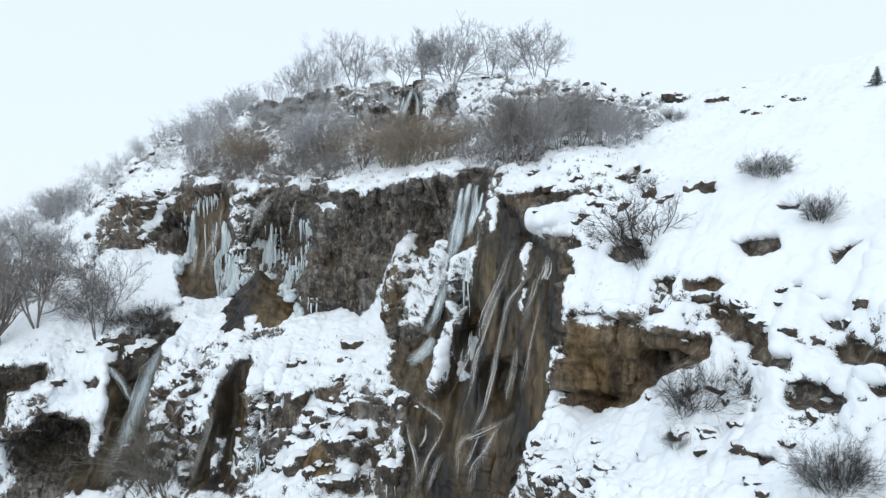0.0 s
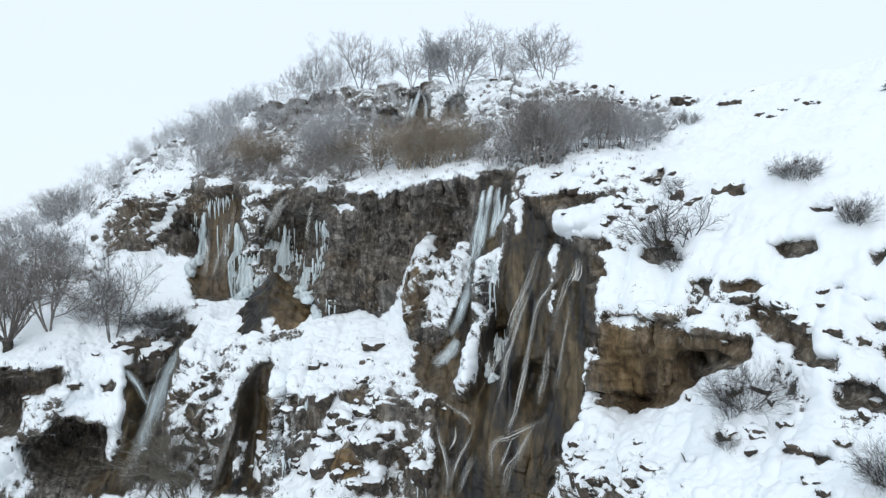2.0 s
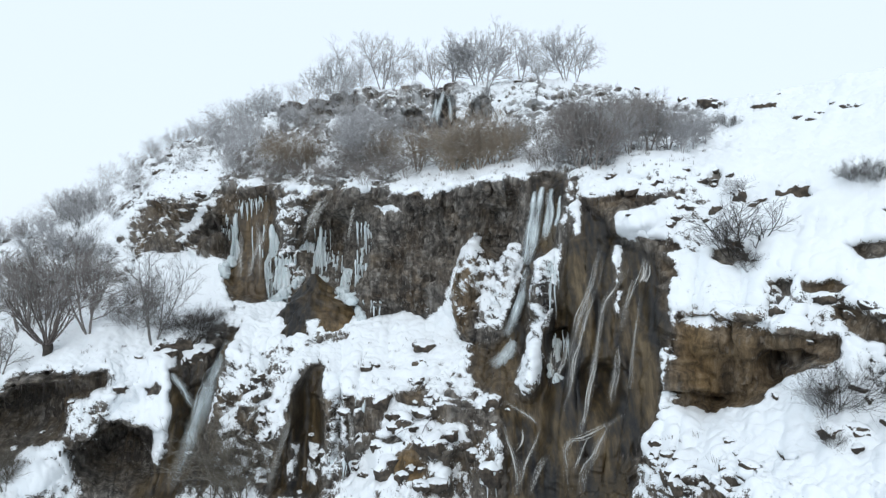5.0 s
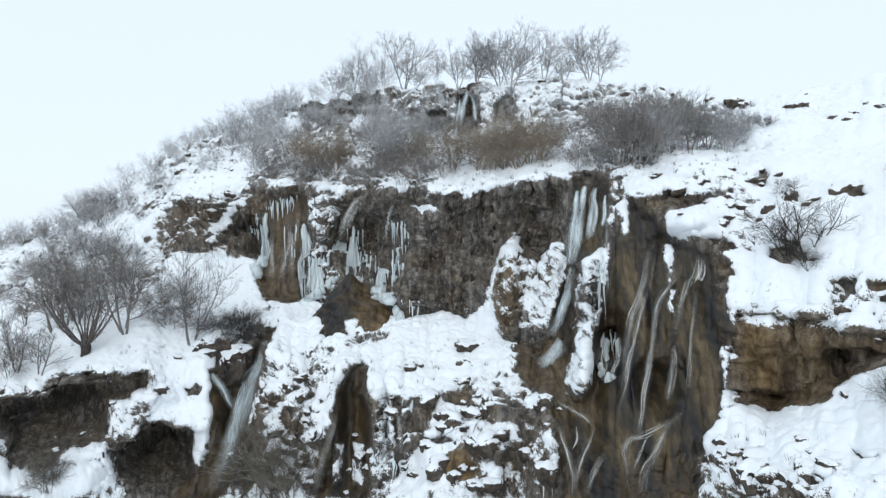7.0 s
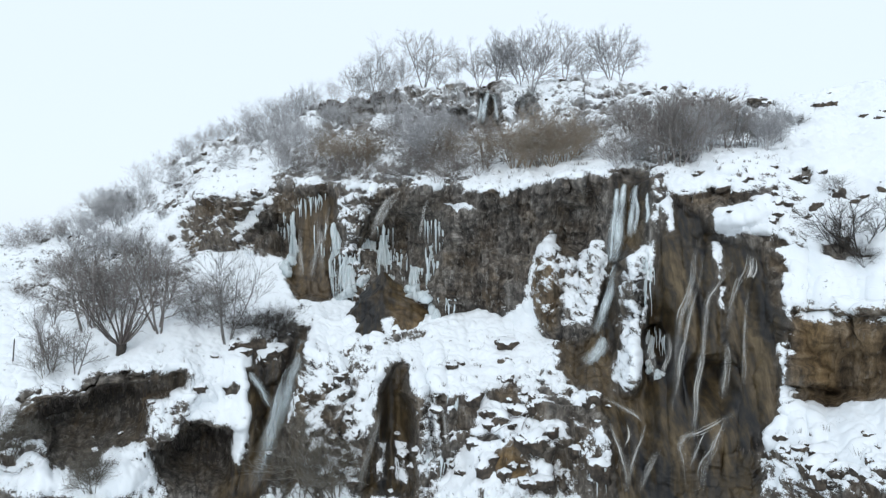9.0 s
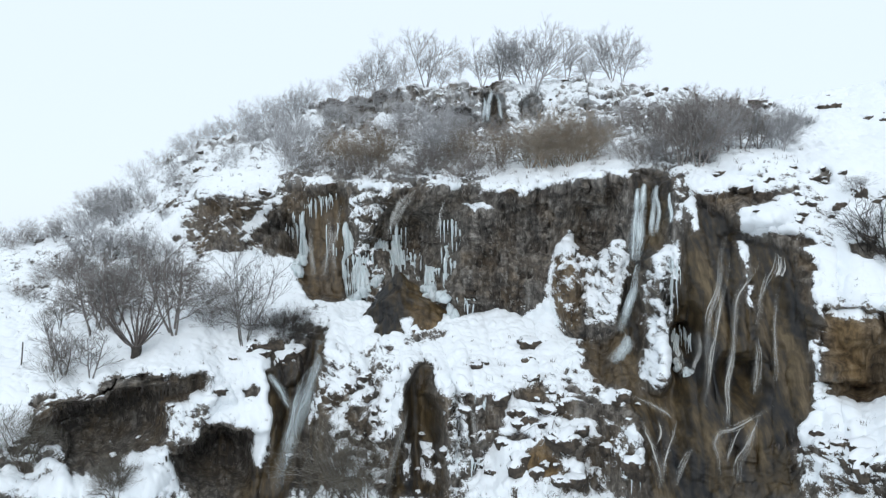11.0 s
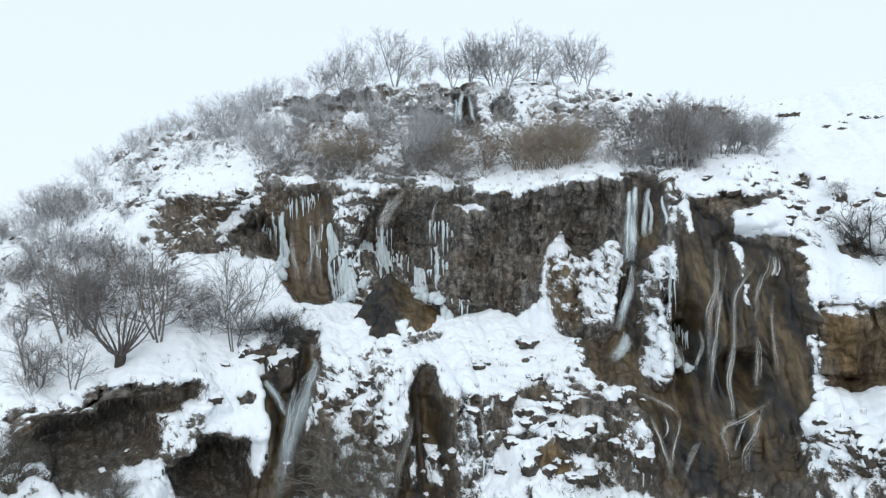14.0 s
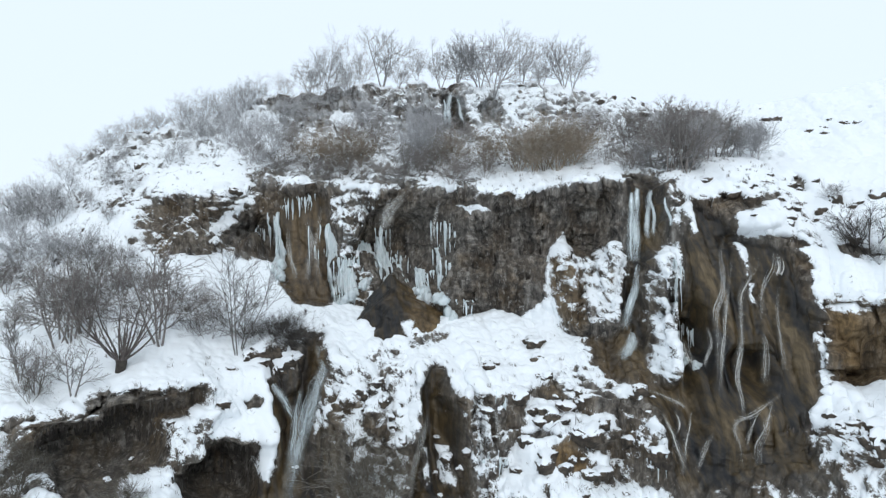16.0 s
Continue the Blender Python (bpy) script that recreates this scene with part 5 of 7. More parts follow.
CREST_SHRUBS = [
    (-21.7, 3.1, 4.2), (-20.2, 4.2, 4.2), (-18.6, 5.5, 4.2), (-17.1, 6.5, 4.4), (-15.9, 8.2, 3.6), (-13.6, 8.8, 4.6),
    (-11.7, 9.1, 4.8), (-23.6, 1.7, 4.6), (-10.0, 8.7, 7.4), (-11.7, 6.9, 5.4), (-11.7, 4.9, 7.0), (-15.2, 7.8, 4.0),
    (-13.4, 6.8, 4.0),
]
POSTS = [
    (-31.3, -10.0, 2.3),
]
LOW_TREES = [
    (-9.3, -23.0, 7.8), (-7.9, -23.3, 6.6), (-10.8, -23.0, 6.0), (-27.1, -20.0, 3.6), (-31.9, -17.1, 6.1), (-26.6, -20.1, 4.3),
    (-29.5, -11.5, 3.7),
]
SLOPE_SHRUBS = [
    (41.2, 3.0, 2.0), (42.1, 3.0, 1.7), (40.6, 3.1, 1.3), (45.4, 0.1, 1.8), (45.8, -0.0, 1.6), (41.8, -12.3, 3.0),
    (41.2, -13.0, 2.2), (41.9, -15.0, 1.1), (52.5, -14.6, 2.4), (53.1, -14.1, 1.8), (51.9, -14.6, 1.6), (30.1, 7.6, 1.7),
    (30.9, 7.5, 1.6), (33.1, 2.2, 1.6), (34.7, -3.3, 1.5),
]
FOOT_SHRUBS = [
    (-13.2, -9.8, 4.0), (-13.9, -9.6, 3.0), (-12.4, -9.9, 2.6), (-12.5, -8.7, 2.6),
]
LONE_TREES = [
    (34.6, -2.6, 4.4), (33.2, -2.4, 3.0),
]
SPRUCES = [(43.4, 8.6, 1.9)]
ICE_FEET = [
    (-7.01, -6.55, 1.4, 1.1), (-6.28, -6.32, 1.5, 1.0), (-5.64, -5.94, 1.2, 1.0), (-5.15, -5.45, 1.1, 0.9), (-4.66, -5.06, 0.9, 0.9),
    (-3.22, -5.23, 1.1, 0.9), (-2.63, -5.78, 1.3, 1.0), (-1.84, -6.04, 1.4, 1.0), (-0.99, -6.25, 1.5, 1.1), (-0.24, -6.25, 1.4, 1.4),
    (0.51, -6.56, 1.4, 1.1), (1.01, -7.51, 1.1, 1.2), (1.51, -8.35, 1.1, 1.1), (19.43, -12.58, 0.7, 0.8), (19.89, -13.11, 0.8, 0.7),
    (-11.30, -3.63, 1.5, 1.3), (-11.63, -4.35, 1.6, 1.3), (-10.97, -3.39, 1.2, 1.2),
]
OUTCROPS = [
    (35.9, 7.6, 1.5, 0.6), (32.9, 9.1, 1.6, 0.6), (38.8, 8.3, 1.4, 0.5), (28.5, 9.5, 1.9, 1.0), (37.0, 2.2, 1.1, 1.0), (34.5, 1.8, 0.9, 0.4), (33.2, 2.3, 0.7, 0.9),
]
RUBBLE = [
    (7.7, -10.7, 2.0, 1.1), (31.8, -18.9, 1.5, 1.0), (-14.4, -10.2, 2.3, 1.7), (-13.0, -11.2, 2.1, 1.8), (8.2, -16.4, 1.2, 0.8),
]
CURTAIN = [
    (-7.21, -0.35, 8.6, 1.41), (-7.42, -2.21, 5.7, 0.86), (-6.84, -3.01, 3.2, 0.62), (-6.46, -3.21, 3.1, 0.55), (-6.06, -3.12, 2.9, 0.55), (-5.63, -3.22, 2.6, 0.48),
    (-5.18, -2.98, 2.8, 0.55), (-4.74, -2.23, 3.5, 0.62), (-4.34, -1.74, 4.1, 0.64), (-3.95, -1.99, 3.3, 0.78), (-3.51, -2.64, 2.4, 0.63), (-3.05, -0.50, 6.6, 0.77),
    (-2.76, -1.99, 5.0, 0.84), (-2.37, -2.64, 3.8, 0.63), (-2.02, -3.25, 3.1, 0.48), (-1.47, -3.00, 3.9, 0.61), (-1.08, -3.50, 3.4, 0.41),
]
CURTAIN_EAST = [
    (-0.23, -4.26, 3.0, 1.06), (0.73, -0.01, 2.4, 0.39), (1.43, 0.08, 3.8, 0.70), (1.72, -0.27, 3.5, 0.43), (1.12, -2.26, 3.4, 0.59), (1.47, -3.67, 4.0, 0.88),
    (0.97, -4.67, 3.6, 0.94), (1.71, -7.02, 2.3, 0.67), (2.02, -0.67, 2.0, 0.31),
]
ICE_SHEETS = [
    (-7.21, -0.64, 8.3, 1.97), (-5.97, -3.12, 3.9, 3.04), (-4.19, -1.64, 4.5, 2.98), (-2.91, -1.15, 6.2, 1.68), (-2.02, -3.55, 3.4, 2.31), (-0.23, -3.96, 3.6, 2.52), (1.22, -2.16, 7.1, 1.56), (-10.64, 0.54, 6.1, 1.04), (19.40, -9.68, 3.3, 1.31),
]
SIDE_ICICLES = [
    (-11.88, -0.62, 1.9, 0.47), (-11.55, -0.62, 2.5, 0.55), (-11.27, -0.62, 3.0, 0.47), (-10.99, -0.43, 2.6, 0.46), (-10.60, 0.73, 6.1, 0.67), (-10.69, 0.54, 4.2, 0.60),
    (-10.07, 1.32, 1.6, 0.52), (-9.64, 1.71, 2.8, 0.59), (-9.21, 1.91, 2.6, 0.59), (-8.78, 2.01, 2.0, 0.58), (-8.40, 2.11, 1.6, 0.51), (20.33, -9.35, 2.6, 0.31),
    (19.13, -9.88, 2.5, 0.51),
]
WALL_ICICLES = [
    (19.45, -9.63, 3.0, 0.40), (19.78, -9.85, 2.6, 0.36), (20.61, -9.81, 3.1, 0.41), (18.32, -3.69, 2.5, 0.46), (19.49, -4.15, 4.0, 0.40), (19.08, -5.11, 3.0, 0.41),
    (1.39, -15.30, 2.9, 0.26), (2.65, -15.78, 3.4, 0.41), (0.11, -20.36, 1.8, 0.52), (1.12, -20.38, 1.8, 0.45), (14.72, -21.14, 1.9, 0.56),
]
FALLS = {}


def stream(fall, width, *line):
    """One run of water, its width (metres) and its line of bearings and elevations down the rock."""
    FALLS.setdefault(fall, []).append((width, line))


stream("main", 0.55, (17.63, 3.47), (17.18, 0.68), (16.87, -1.75), (16.69, -3.8))
stream("main", 0.45, (16.97, 3.1), (16.62, 0.44), (16.44, -1.76), (16.36, -3.71))
stream("main", 0.32, (18.6, 3.26), (18.11, 1.06), (17.85, -1.75))
stream("main", 0.22, (19.3, 2.58), (19.36, 0.66), (19.1, -0.39))
stream("main", 0.22, (18.19, 3.08), (18.67, 0.67), (18.22, -1.36))
stream("main", 0.5, (16.74, -3.46), (16.28, -6.14), (15.53, -8.19), (14.96, -9.95))
stream("main", 0.7, (15.93, -9.91), (15.35, -11.09), (13.91, -12.57))
stream("wall", 0.36, (23.55, -0.68), (22.96, -3.13), (22.75, -5.02), (22.01, -6.93), (21.63, -8.82), (21.43, -11.63), (21.18, -14.49))
stream("wall", 0.30, (23.56, -2.56), (23.29, -5.01), (22.64, -6.91), (22.13, -9.26), (21.84, -11.6), (21.45, -13.92), (20.74, -16.33))
stream("wall", 0.36, (25.73, -2.53), (25.45, -4.02), (24.47, -5.44), (23.83, -6.86), (23.6, -9.19), (23.31, -11.5), (22.99, -14.25), (22.83, -17.02))
stream("wall", 0.34, (26.91, -2.42), (26.59, -4.21), (26.02, -5.38), (25.53, -7.24), (25.29, -9.18))
stream("wall", 0.45, (27.16, -2.6), (27.1, -4.43), (26.94, -4.66))
stream("wall", 0.26, (27.02, -4.89), (26.49, -9.46), (26.68, -11.25), (26.37, -13.59))
stream("wall", 0.40, (25.21, -9.55), (25.17, -12.27), (25.02, -15.04))
stream("wall", 0.30, (23.64, -9.18), (23.41, -11.95), (22.91, -15.15), (22.57, -17.4))
stream("wall", 0.34, (26.39, -15.08), (25.29, -16.03), (24.12, -16.59), (23.02, -17.36), (22.03, -17.67), (21.49, -18.38), (21.96, -20.07), (22.3, -22.14))
stream("wall", 0.38, (25.29, -15.9), (24.6, -17.19), (24.14, -18.54), (23.26, -19.92), (23.15, -22.04))
stream("wall", 0.26, (23.54, -16.95), (22.85, -18.68), (22.41, -20.1))
stream("wall", 0.34, (15.86, -16.68), (16.54, -18.8), (17.18, -20.52), (17.34, -22.66))
stream("wall", 0.26, (17.29, -16.86), (17.63, -17.83), (17.03, -19.3))
stream("wall", 0.34, (18.9, -16.74), (18.44, -18.21), (17.8, -20.47), (17.05, -22.68))
stream("wall", 0.30, (19.93, -18.66), (19.16, -20.35), (18.29, -22.57))
stream("wall", 0.30, (14.7, -14.71), (16.53, -15.54), (17.96, -16.22), (18.81, -16.84))
stream("wall", 0.34, (20.78, -9.23), (20.84, -11.2), (20.17, -13.46))
stream("wall", 0.5, (19.23, -10.35), (19.52, -12.21), (19.99, -13.57))
stream("gully", 0.9, (-10.26, -9.84), (-10.66, -11.82), (-11.53, -13.27), (-12.3, -15.44), (-13.07, -17.63), (-13.93, -19.75), (-14.51, -21.92))
stream("gully", 0.5, (-14.94, -12.5), (-14.22, -13.19), (-13.5, -14.62), (-12.96, -15.57))
stream("gully", 0.6, (-11.04, -12.08), (-11.35, -14.12), (-12.07, -15.55), (-12.79, -17.75))
stream("gully", 0.5, (-12.09, -13.24), (-12.48, -14.97), (-13.25, -17.17), (-13.74, -18.9))
stream("seeps", 0.5, (-8.94, 0.49), (-8.38, -1.22), (-8.87, -3.18), (-9.41, -5.23))
stream("seeps", 0.4, (-7.39, 1.82), (-8.03, -0.24), (-8.38, -2.2), (-8.31, -5.15))
stream("seeps", 0.4, (-9.99, 0.01), (-10.2, -2.67), (-10.03, -5.11))
stream("seeps", 0.45, (-1.21, 2.72), (-2.79, 1.98), (-3.74, 0.24), (-4.19, -1.74))
stream("seeps", 0.34, (-1.7, 2.33), (-3, 0.99), (-3.5, -0.75))
stream("seeps", 0.3, (0.78, 2.12), (0.13, 0.48), (-0.02, -1.86))
stream("seeps", 0.3, (-2.59, 2.47), (-3.29, 1.23), (-3.79, -0.25))
stream("seeps", 0.36, (-3.78, -15.99), (-4.58, -18.18), (-5.34, -20.4), (-6, -22.99))
stream("seeps", 0.3, (1.44, -15.63), (1.68, -17.41), (1.78, -19.71))
stream("upper", 0.6, (6.68, 11.63), (6.29, 10.11), (5.94, 8.37))
stream("upper", 0.4, (7.03, 11.25), (7.28, 9.86), (7.33, 8.65))
stream("upper", 0.3, (6.09, 10.97), (5.79, 9.63), (5.59, 8.28))
BRANCH_LINE = [(8.8, -16.8), (7.4, -17.9), (5.8, -19.3)]


# ---- things ----
def mesh_from(name, verts, faces, mats, smooth=True):
    me = bpy.data.meshes.new(name)
    me.from_pydata(verts, [], faces)
    me.polygons.foreach_set("use_smooth", np.full(len(me.polygons), smooth))
    for m in mats:
        me.materials.append(m)
    me.update()
    return me


def part(name, me, parent, label=""):
    ob = new(name, me)
    ob.parent = parent
    return tagged(ob, label)


def thing(name, label, category, group=""):
    return tagged(new(name), label, category, group)


def bark_material(name, dark, light, frost):
    m, nodes, links, bsdf = material(name)
    geo = nodes.new("ShaderNodeNewGeometry")
    n = noise_node(nodes, links, geo.outputs["Position"], 3.0, 4)
    base = ramp(nodes, links, n, [(0.3, dark), (0.7, light)])
    info = nodes.new("ShaderNodeObjectInfo")
    shade = nodes.new("ShaderNodeHueSaturation")
    links.new(base, shade.inputs["Color"])
    links.new(math_node(nodes, links, "MULTIPLY_ADD", info.outputs["Random"], 0.5), shade.inputs["Value"])
    shade.inputs["Value"].links[0].from_node.inputs[2].default_value = 0.75
    sep = nodes.new("ShaderNodeSeparateXYZ")
    links.new(geo.outputs["Normal"], sep.inputs[0])
    clump = noise_node(nodes, links, geo.outputs["Position"], 1.7, 3)
    up = math_node(nodes, links, "ADD", sep.outputs["Z"], math_node(nodes, links, "MULTIPLY", clump, 1.6))
    fac = math_node(nodes, links, "MULTIPLY", math_node(nodes, links, "GREATER_THAN", up, 1.55), frost, True)
    links.new(mix(nodes, links, fac, shade.outputs[0], SNOW), bsdf.inputs["Base Color"])
    bsdf.inputs["Roughness"].default_value = 0.9
    return m


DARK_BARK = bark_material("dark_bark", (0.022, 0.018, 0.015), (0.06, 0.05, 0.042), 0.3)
BARK = bark_material("grey_bark", (0.055, 0.045, 0.040), (0.13, 0.11, 0.10), 0.6)
# Paled by fog haze put into the colour; also serves snow-coated branches.
FROST_HAZE = bark_material("frost_haze_bark", (0.25, 0.245, 0.25), (0.44, 0.43, 0.43), 0.9)
RUSTY = bark_material("rusty_twigs", (0.20, 0.155, 0.11), (0.33, 0.265, 0.20), 0.5)
WILLOW = bark_material("willow_bark", (0.10, 0.092, 0.085), (0.21, 0.195, 0.183), 0.45)
BRUSH = bark_material("brown_brush", (0.075, 0.063, 0.046), (0.16, 0.138, 0.105), 0.3)
UMBER = bark_material("umber_twigs", (0.15, 0.132, 0.122), (0.28, 0.25, 0.23), 0.55)


def limb(start, way, length, r0, r1, bends, rng, lift, wander):
    """A bent branch: its points and radii."""
    pts, radii = [np.array(start, float)], [r0]
    d = np.array(way, float)
    for k in range(bends):
        d = d + wander * rng.normal(size=3) + np.array((0, 0, lift))
        d /= np.linalg.norm(d)
        pts.append(pts[-1] + d * length / bends)
        radii.append(r0 + (r1 - r0) * (k + 1) / bends)
    return pts, radii, d


def tubes(limbs, sides):
    verts, faces = [], []
    for pts, radii, _ in limbs:
        base = len(verts)
        pts = np.array(pts)
        axis = pts[-1] - pts[0]
        axis /= np.linalg.norm(axis) + 1e-9
        a = np.cross(axis, (0.3, 0.9, 0.1))
        a /= np.linalg.norm(a) + 1e-9
        b = np.cross(axis, a)
        for p, r in zip(pts, radii):
            for s in range(sides):
                w = 2 * math.pi * s / sides
                verts.append(tuple(p + r * (math.cos(w) * a + math.sin(w) * b)))
        for k in range(len(pts) - 1):
            for s in range(sides):
                s2 = (s + 1) % sides
                faces.append((base + k * sides + s, base + k * sides + s2, base + (k + 1) * sides + s2, base + (k + 1) * sides + s))
        if sides > 3:
            faces.append(tuple(base + s for s in range(sides))[::-1])
    return verts, faces


def branch_set(rng, parents, count, low, ratio, spread, radius, lift, bends, wander):
    """Side branches along the upper part of each parent limb."""
    made = []
    for pts, radii, _ in parents:
        span = np.linalg.norm(pts[-1] - pts[0])
        for k in range(count):
            f = low + (1 - low) * (k + rng.random()) / count
            x = f * (len(pts) - 1)
            i = min(int(x), len(pts) - 2)
            p = pts[i] + (pts[i + 1] - pts[i]) * (x - i)
            along = pts[i + 1] - pts[i]
            along = along / np.linalg.norm(along)
            side = np.cross(along, rng.normal(size=3))
            side /= np.linalg.norm(side) + 1e-9
            a = radians(spread * (0.7 + 0.6 * rng.random()))
            d = math.cos(a) * along + math.sin(a) * side
            ln = span * ratio * (1.15 - 0.6 * f) * (0.7 + 0.6 * rng.random())
            rr = min(radius, radii[i] * 0.75)
            made.append(limb(p, d, ln, rr, rr * 0.45, bends, rng, lift, wander))
    return made


def bare_tree(name, seed, height, stems, spread, counts, twig, mat, label, category, squat=1.0, fine=2):
    """A leafless tree or shrub, its crown of forking twigs: a thing with trunk and crown."""
    rng = np.random.default_rng(seed)
    top = thing(name, label, category)
    trunk = []
    for k in range(stems):
        a = 2 * math.pi * (k + rng.random() * 0.7) / stems
        lean = 0.05 if stems == 1 else spread * (0.35 + 0.75 * rng.random())
        d = np.array((math.sin(a) * lean, math.cos(a) * lean, 1.0))
        d /= np.linalg.norm(d)
        r = height * (0.020 if stems == 1 else 0.012 if stems < 5 else 0.007)
        base = np.array((math.sin(a), math.cos(a), 0)) * (0.0 if stems == 1 else 0.02 * height) + (0, 0, -0.4)
        trunk.append(limb(base, d, (height * 0.8 + 0.4) * (0.75 + 0.4 * rng.random()), r, r * 0.35, 7, rng, 0.04, 0.09))
    one = branch_set(rng, trunk, counts[0], 0.25 if stems == 1 else 0.2, 0.55 * squat, 48, height * 0.010, 0.05, 4, 0.14)
    two = branch_set(rng, one, counts[1], 0.15, 0.55, 40, height * 0.006, 0.05, 3 if fine > 1 else 2, 0.18)
    three = branch_set(rng, two, counts[2], 0.1, 0.6, 38, twig, 0.04, fine, 0.22)
    part("trunk", mesh_from(name + "_trunk", *tubes(trunk, 6), [mat]), top)
    part("crown", mesh_from(name + "_crown", *tubes(one + two + three, 3), [mat]), top)
    return top


def plant(models, places, group, rng, tall, settle=0.0):
    """Copies of the model plants, at their bearings and elevations, scaled to their heights."""
    for k, (b, e, h) in enumerate(places):
        model = models[int(rng.integers(len(models)))]
        p, n = spot(b, e)
        s = h / tall
        m = Matrix.Translation(p - Vector((0, 0, settle * s))) @ Matrix.Rotation(rng.random() * 6.28, 4, "Z")
        w = s * (0.9 + 0.25 * rng.random())
        ob = copy_thing(model, m)
        ob.scale = (w, w, s)
        tagged(ob, group=group)


def discard(models):
    for m in models:
        for o in (*m.children_recursive, m):
            bpy.data.objects.remove(o)


RNG = np.random.default_rng(7)
summit = [bare_tree("bare_tree", 10 + k, 7, (3, 4, 5)[k], 0.42, (8, 7, 6), 0.022, FROST_HAZE, "leafless grey tree on the snowy hill, paled by fog haze", "tree", 1.1, fine=1) for k in range(3)]
plant(summit, SUMMIT_TREES, "trees on the hilltop", RNG, 7.5)
plant(summit, [t for t in SLOPE_TREES if t[1] > -4], "trees on the side slope", RNG, 7.5)
discard(summit)
ridge = [bare_tree("shrub", 20 + k, 4, 8, 0.75, (6, 5, 4), 0.019, FROST_HAZE, "leafless grey shrub on the snowy hillside, paled by fog haze", "shrub", fine=1) for k in range(3)]
plant(ridge, RIDGE_SHRUBS + FLANK_SHRUBS + CREST_SHRUBS + FAR_TREES, "shrubs on the ridge", RNG, 4.0)
plant(ridge, PALE_SHRUBS, "frosted shrubs on the terrace", RNG, 4.0)
discard(ridge)
terrace = [bare_tree("shrub", 30 + k, 4, 9, 0.75, (7, 6, 4), 0.022, UMBER, "dense leafless umber-brown shrub standing in snow", "shrub", fine=1) for k in range(3)]
plant(terrace, TERRACE_SHRUBS, "shrubs on the terrace", RNG, 4.0)
plant(terrace, HILLSIDE_BUSHES, "brown shrubs on the side slope", RNG, 4.0, 0.3)
discard(terrace)
rusty = [bare_tree("shrub", 40 + k, 4, 11, 0.6, (8, 6, 4), 0.021, RUSTY, "dense rusty-brown willow shrub above the cliff", "shrub", fine=1) for k in range(2)]
plant(rusty, RUSTY_SHRUBS, "rusty shrubs on the terrace", RNG, 3.9)
discard(rusty)
thicket = [bare_tree("bare_tree", 50 + k, 5, (4, 6, 3)[k], 0.4, (8, 7, 5), 0.019, (UMBER, FROST_HAZE, UMBER)[k], "leafless grey-brown many-stemmed tree in a thicket", "tree", fine=1) for k in range(3)]
plant(thicket, THICKET_TREES, "thicket beside the snow slope", RNG, 5.2)
discard(thicket)
slope = [bare_tree("bare_tree", 60 + k, 6, (3, 4, 5, 2)[k], 0.32, (8, 6, 4), 0.018, (WILLOW, UMBER, WILLOW, WILLOW)[k], "leafless grey-brown willow tree standing in snow", "tree", fine=1) for k in range(4)]
plant(slope, [t for t in SLOPE_TREES if t[1] <= -4], "trees on the side slope", RNG, 6.2)
discard(slope)


def pollard(seed):
    """A pollarded willow: a short thick trunk with a fan of straight shoots."""
    rng = np.random.default_rng(seed)
    top = thing("pollard_willow", "pollarded willow with a stout dark trunk standing in snow", "tree")
    trunk = [limb((0, 0, -0.8), (0.15, 0, 1), 1.9, 0.27, 0.38, 9, rng, 0, 0.10)]
    trunk[0][1][-1] = 0.16
    head = trunk[0][0][-1]
    shoots = []
    for k in range(18):
        a, lean = k * 2.4, 0.25 + 1.15 * rng.random()
        d = np.array((math.sin(a) * lean, math.cos(a) * lean, 1.0))
        shoots.append(limb(head - (0, 0, 0.25) + 0.22 * np.array((math.sin(a), math.cos(a), 0)), d / np.linalg.norm(d), 4.6 * (0.7 + 0.4 * rng.random()), 0.10, 0.022, 6, rng, 0.12, 0.08))
    side = branch_set(rng, shoots, 6, 0.25, 0.35, 28, 0.025, 0.06, 3, 0.1)
    side += branch_set(rng, side, 3, 0.2, 0.5, 30, 0.014, 0.05, 2, 0.15)
    part("trunk", mesh_from("pollard_trunk", *tubes(trunk, 9), [DARK_BARK]), top, "stout dark trunk")
    part("crown", mesh_from("pollard_crown", *tubes(shoots + side, 3), [BARK]), top)
    return top


pollards = [pollard(75), pollard(76)]
plant(pollards, POLLARDS, "pollard willows on the ledge", RNG, 6.2)
discard(pollards)


def wooden_post(b, e, height):
    rng = np.random.default_rng(2)
    post = new("wooden_post", mesh_from("wooden_post", *tubes([limb((0, 0, -0.4), (0.12, 0, 1), height + 0.4, 0.07, 0.06, 3, rng, 0, 0.02)], 8), [BARK]))
    post.matrix_world = Matrix.Translation(spot(b, e)[0])
    tagged(post, "leaning weathered wooden post in the snow", "post")


for place in POSTS:
    wooden_post(*place)
low = [bare_tree("bare_tree", 70 + k, 6, (5, 7)[k], 0.5, (9, 7, 5), 0.010, BRUSH, "leafless brown bush-like tree below the cliff", "tree", fine=1) for k in range(2)]
plant(low, LOW_TREES, "trees below the cliff", RNG, 6.0)
discard(low)
small = [bare_tree("shrub", 80 + k, 2, 14, 1.1, (7, 5, 5), 0.012, DARK_BARK, "small dark leafless twiggy shrub poking out of the snow", "shrub", fine=1) for k in range(2)]
plant(small, SLOPE_SHRUBS + FOOT_SHRUBS, "small shrubs in the snow", RNG, 1.9)
discard(small)
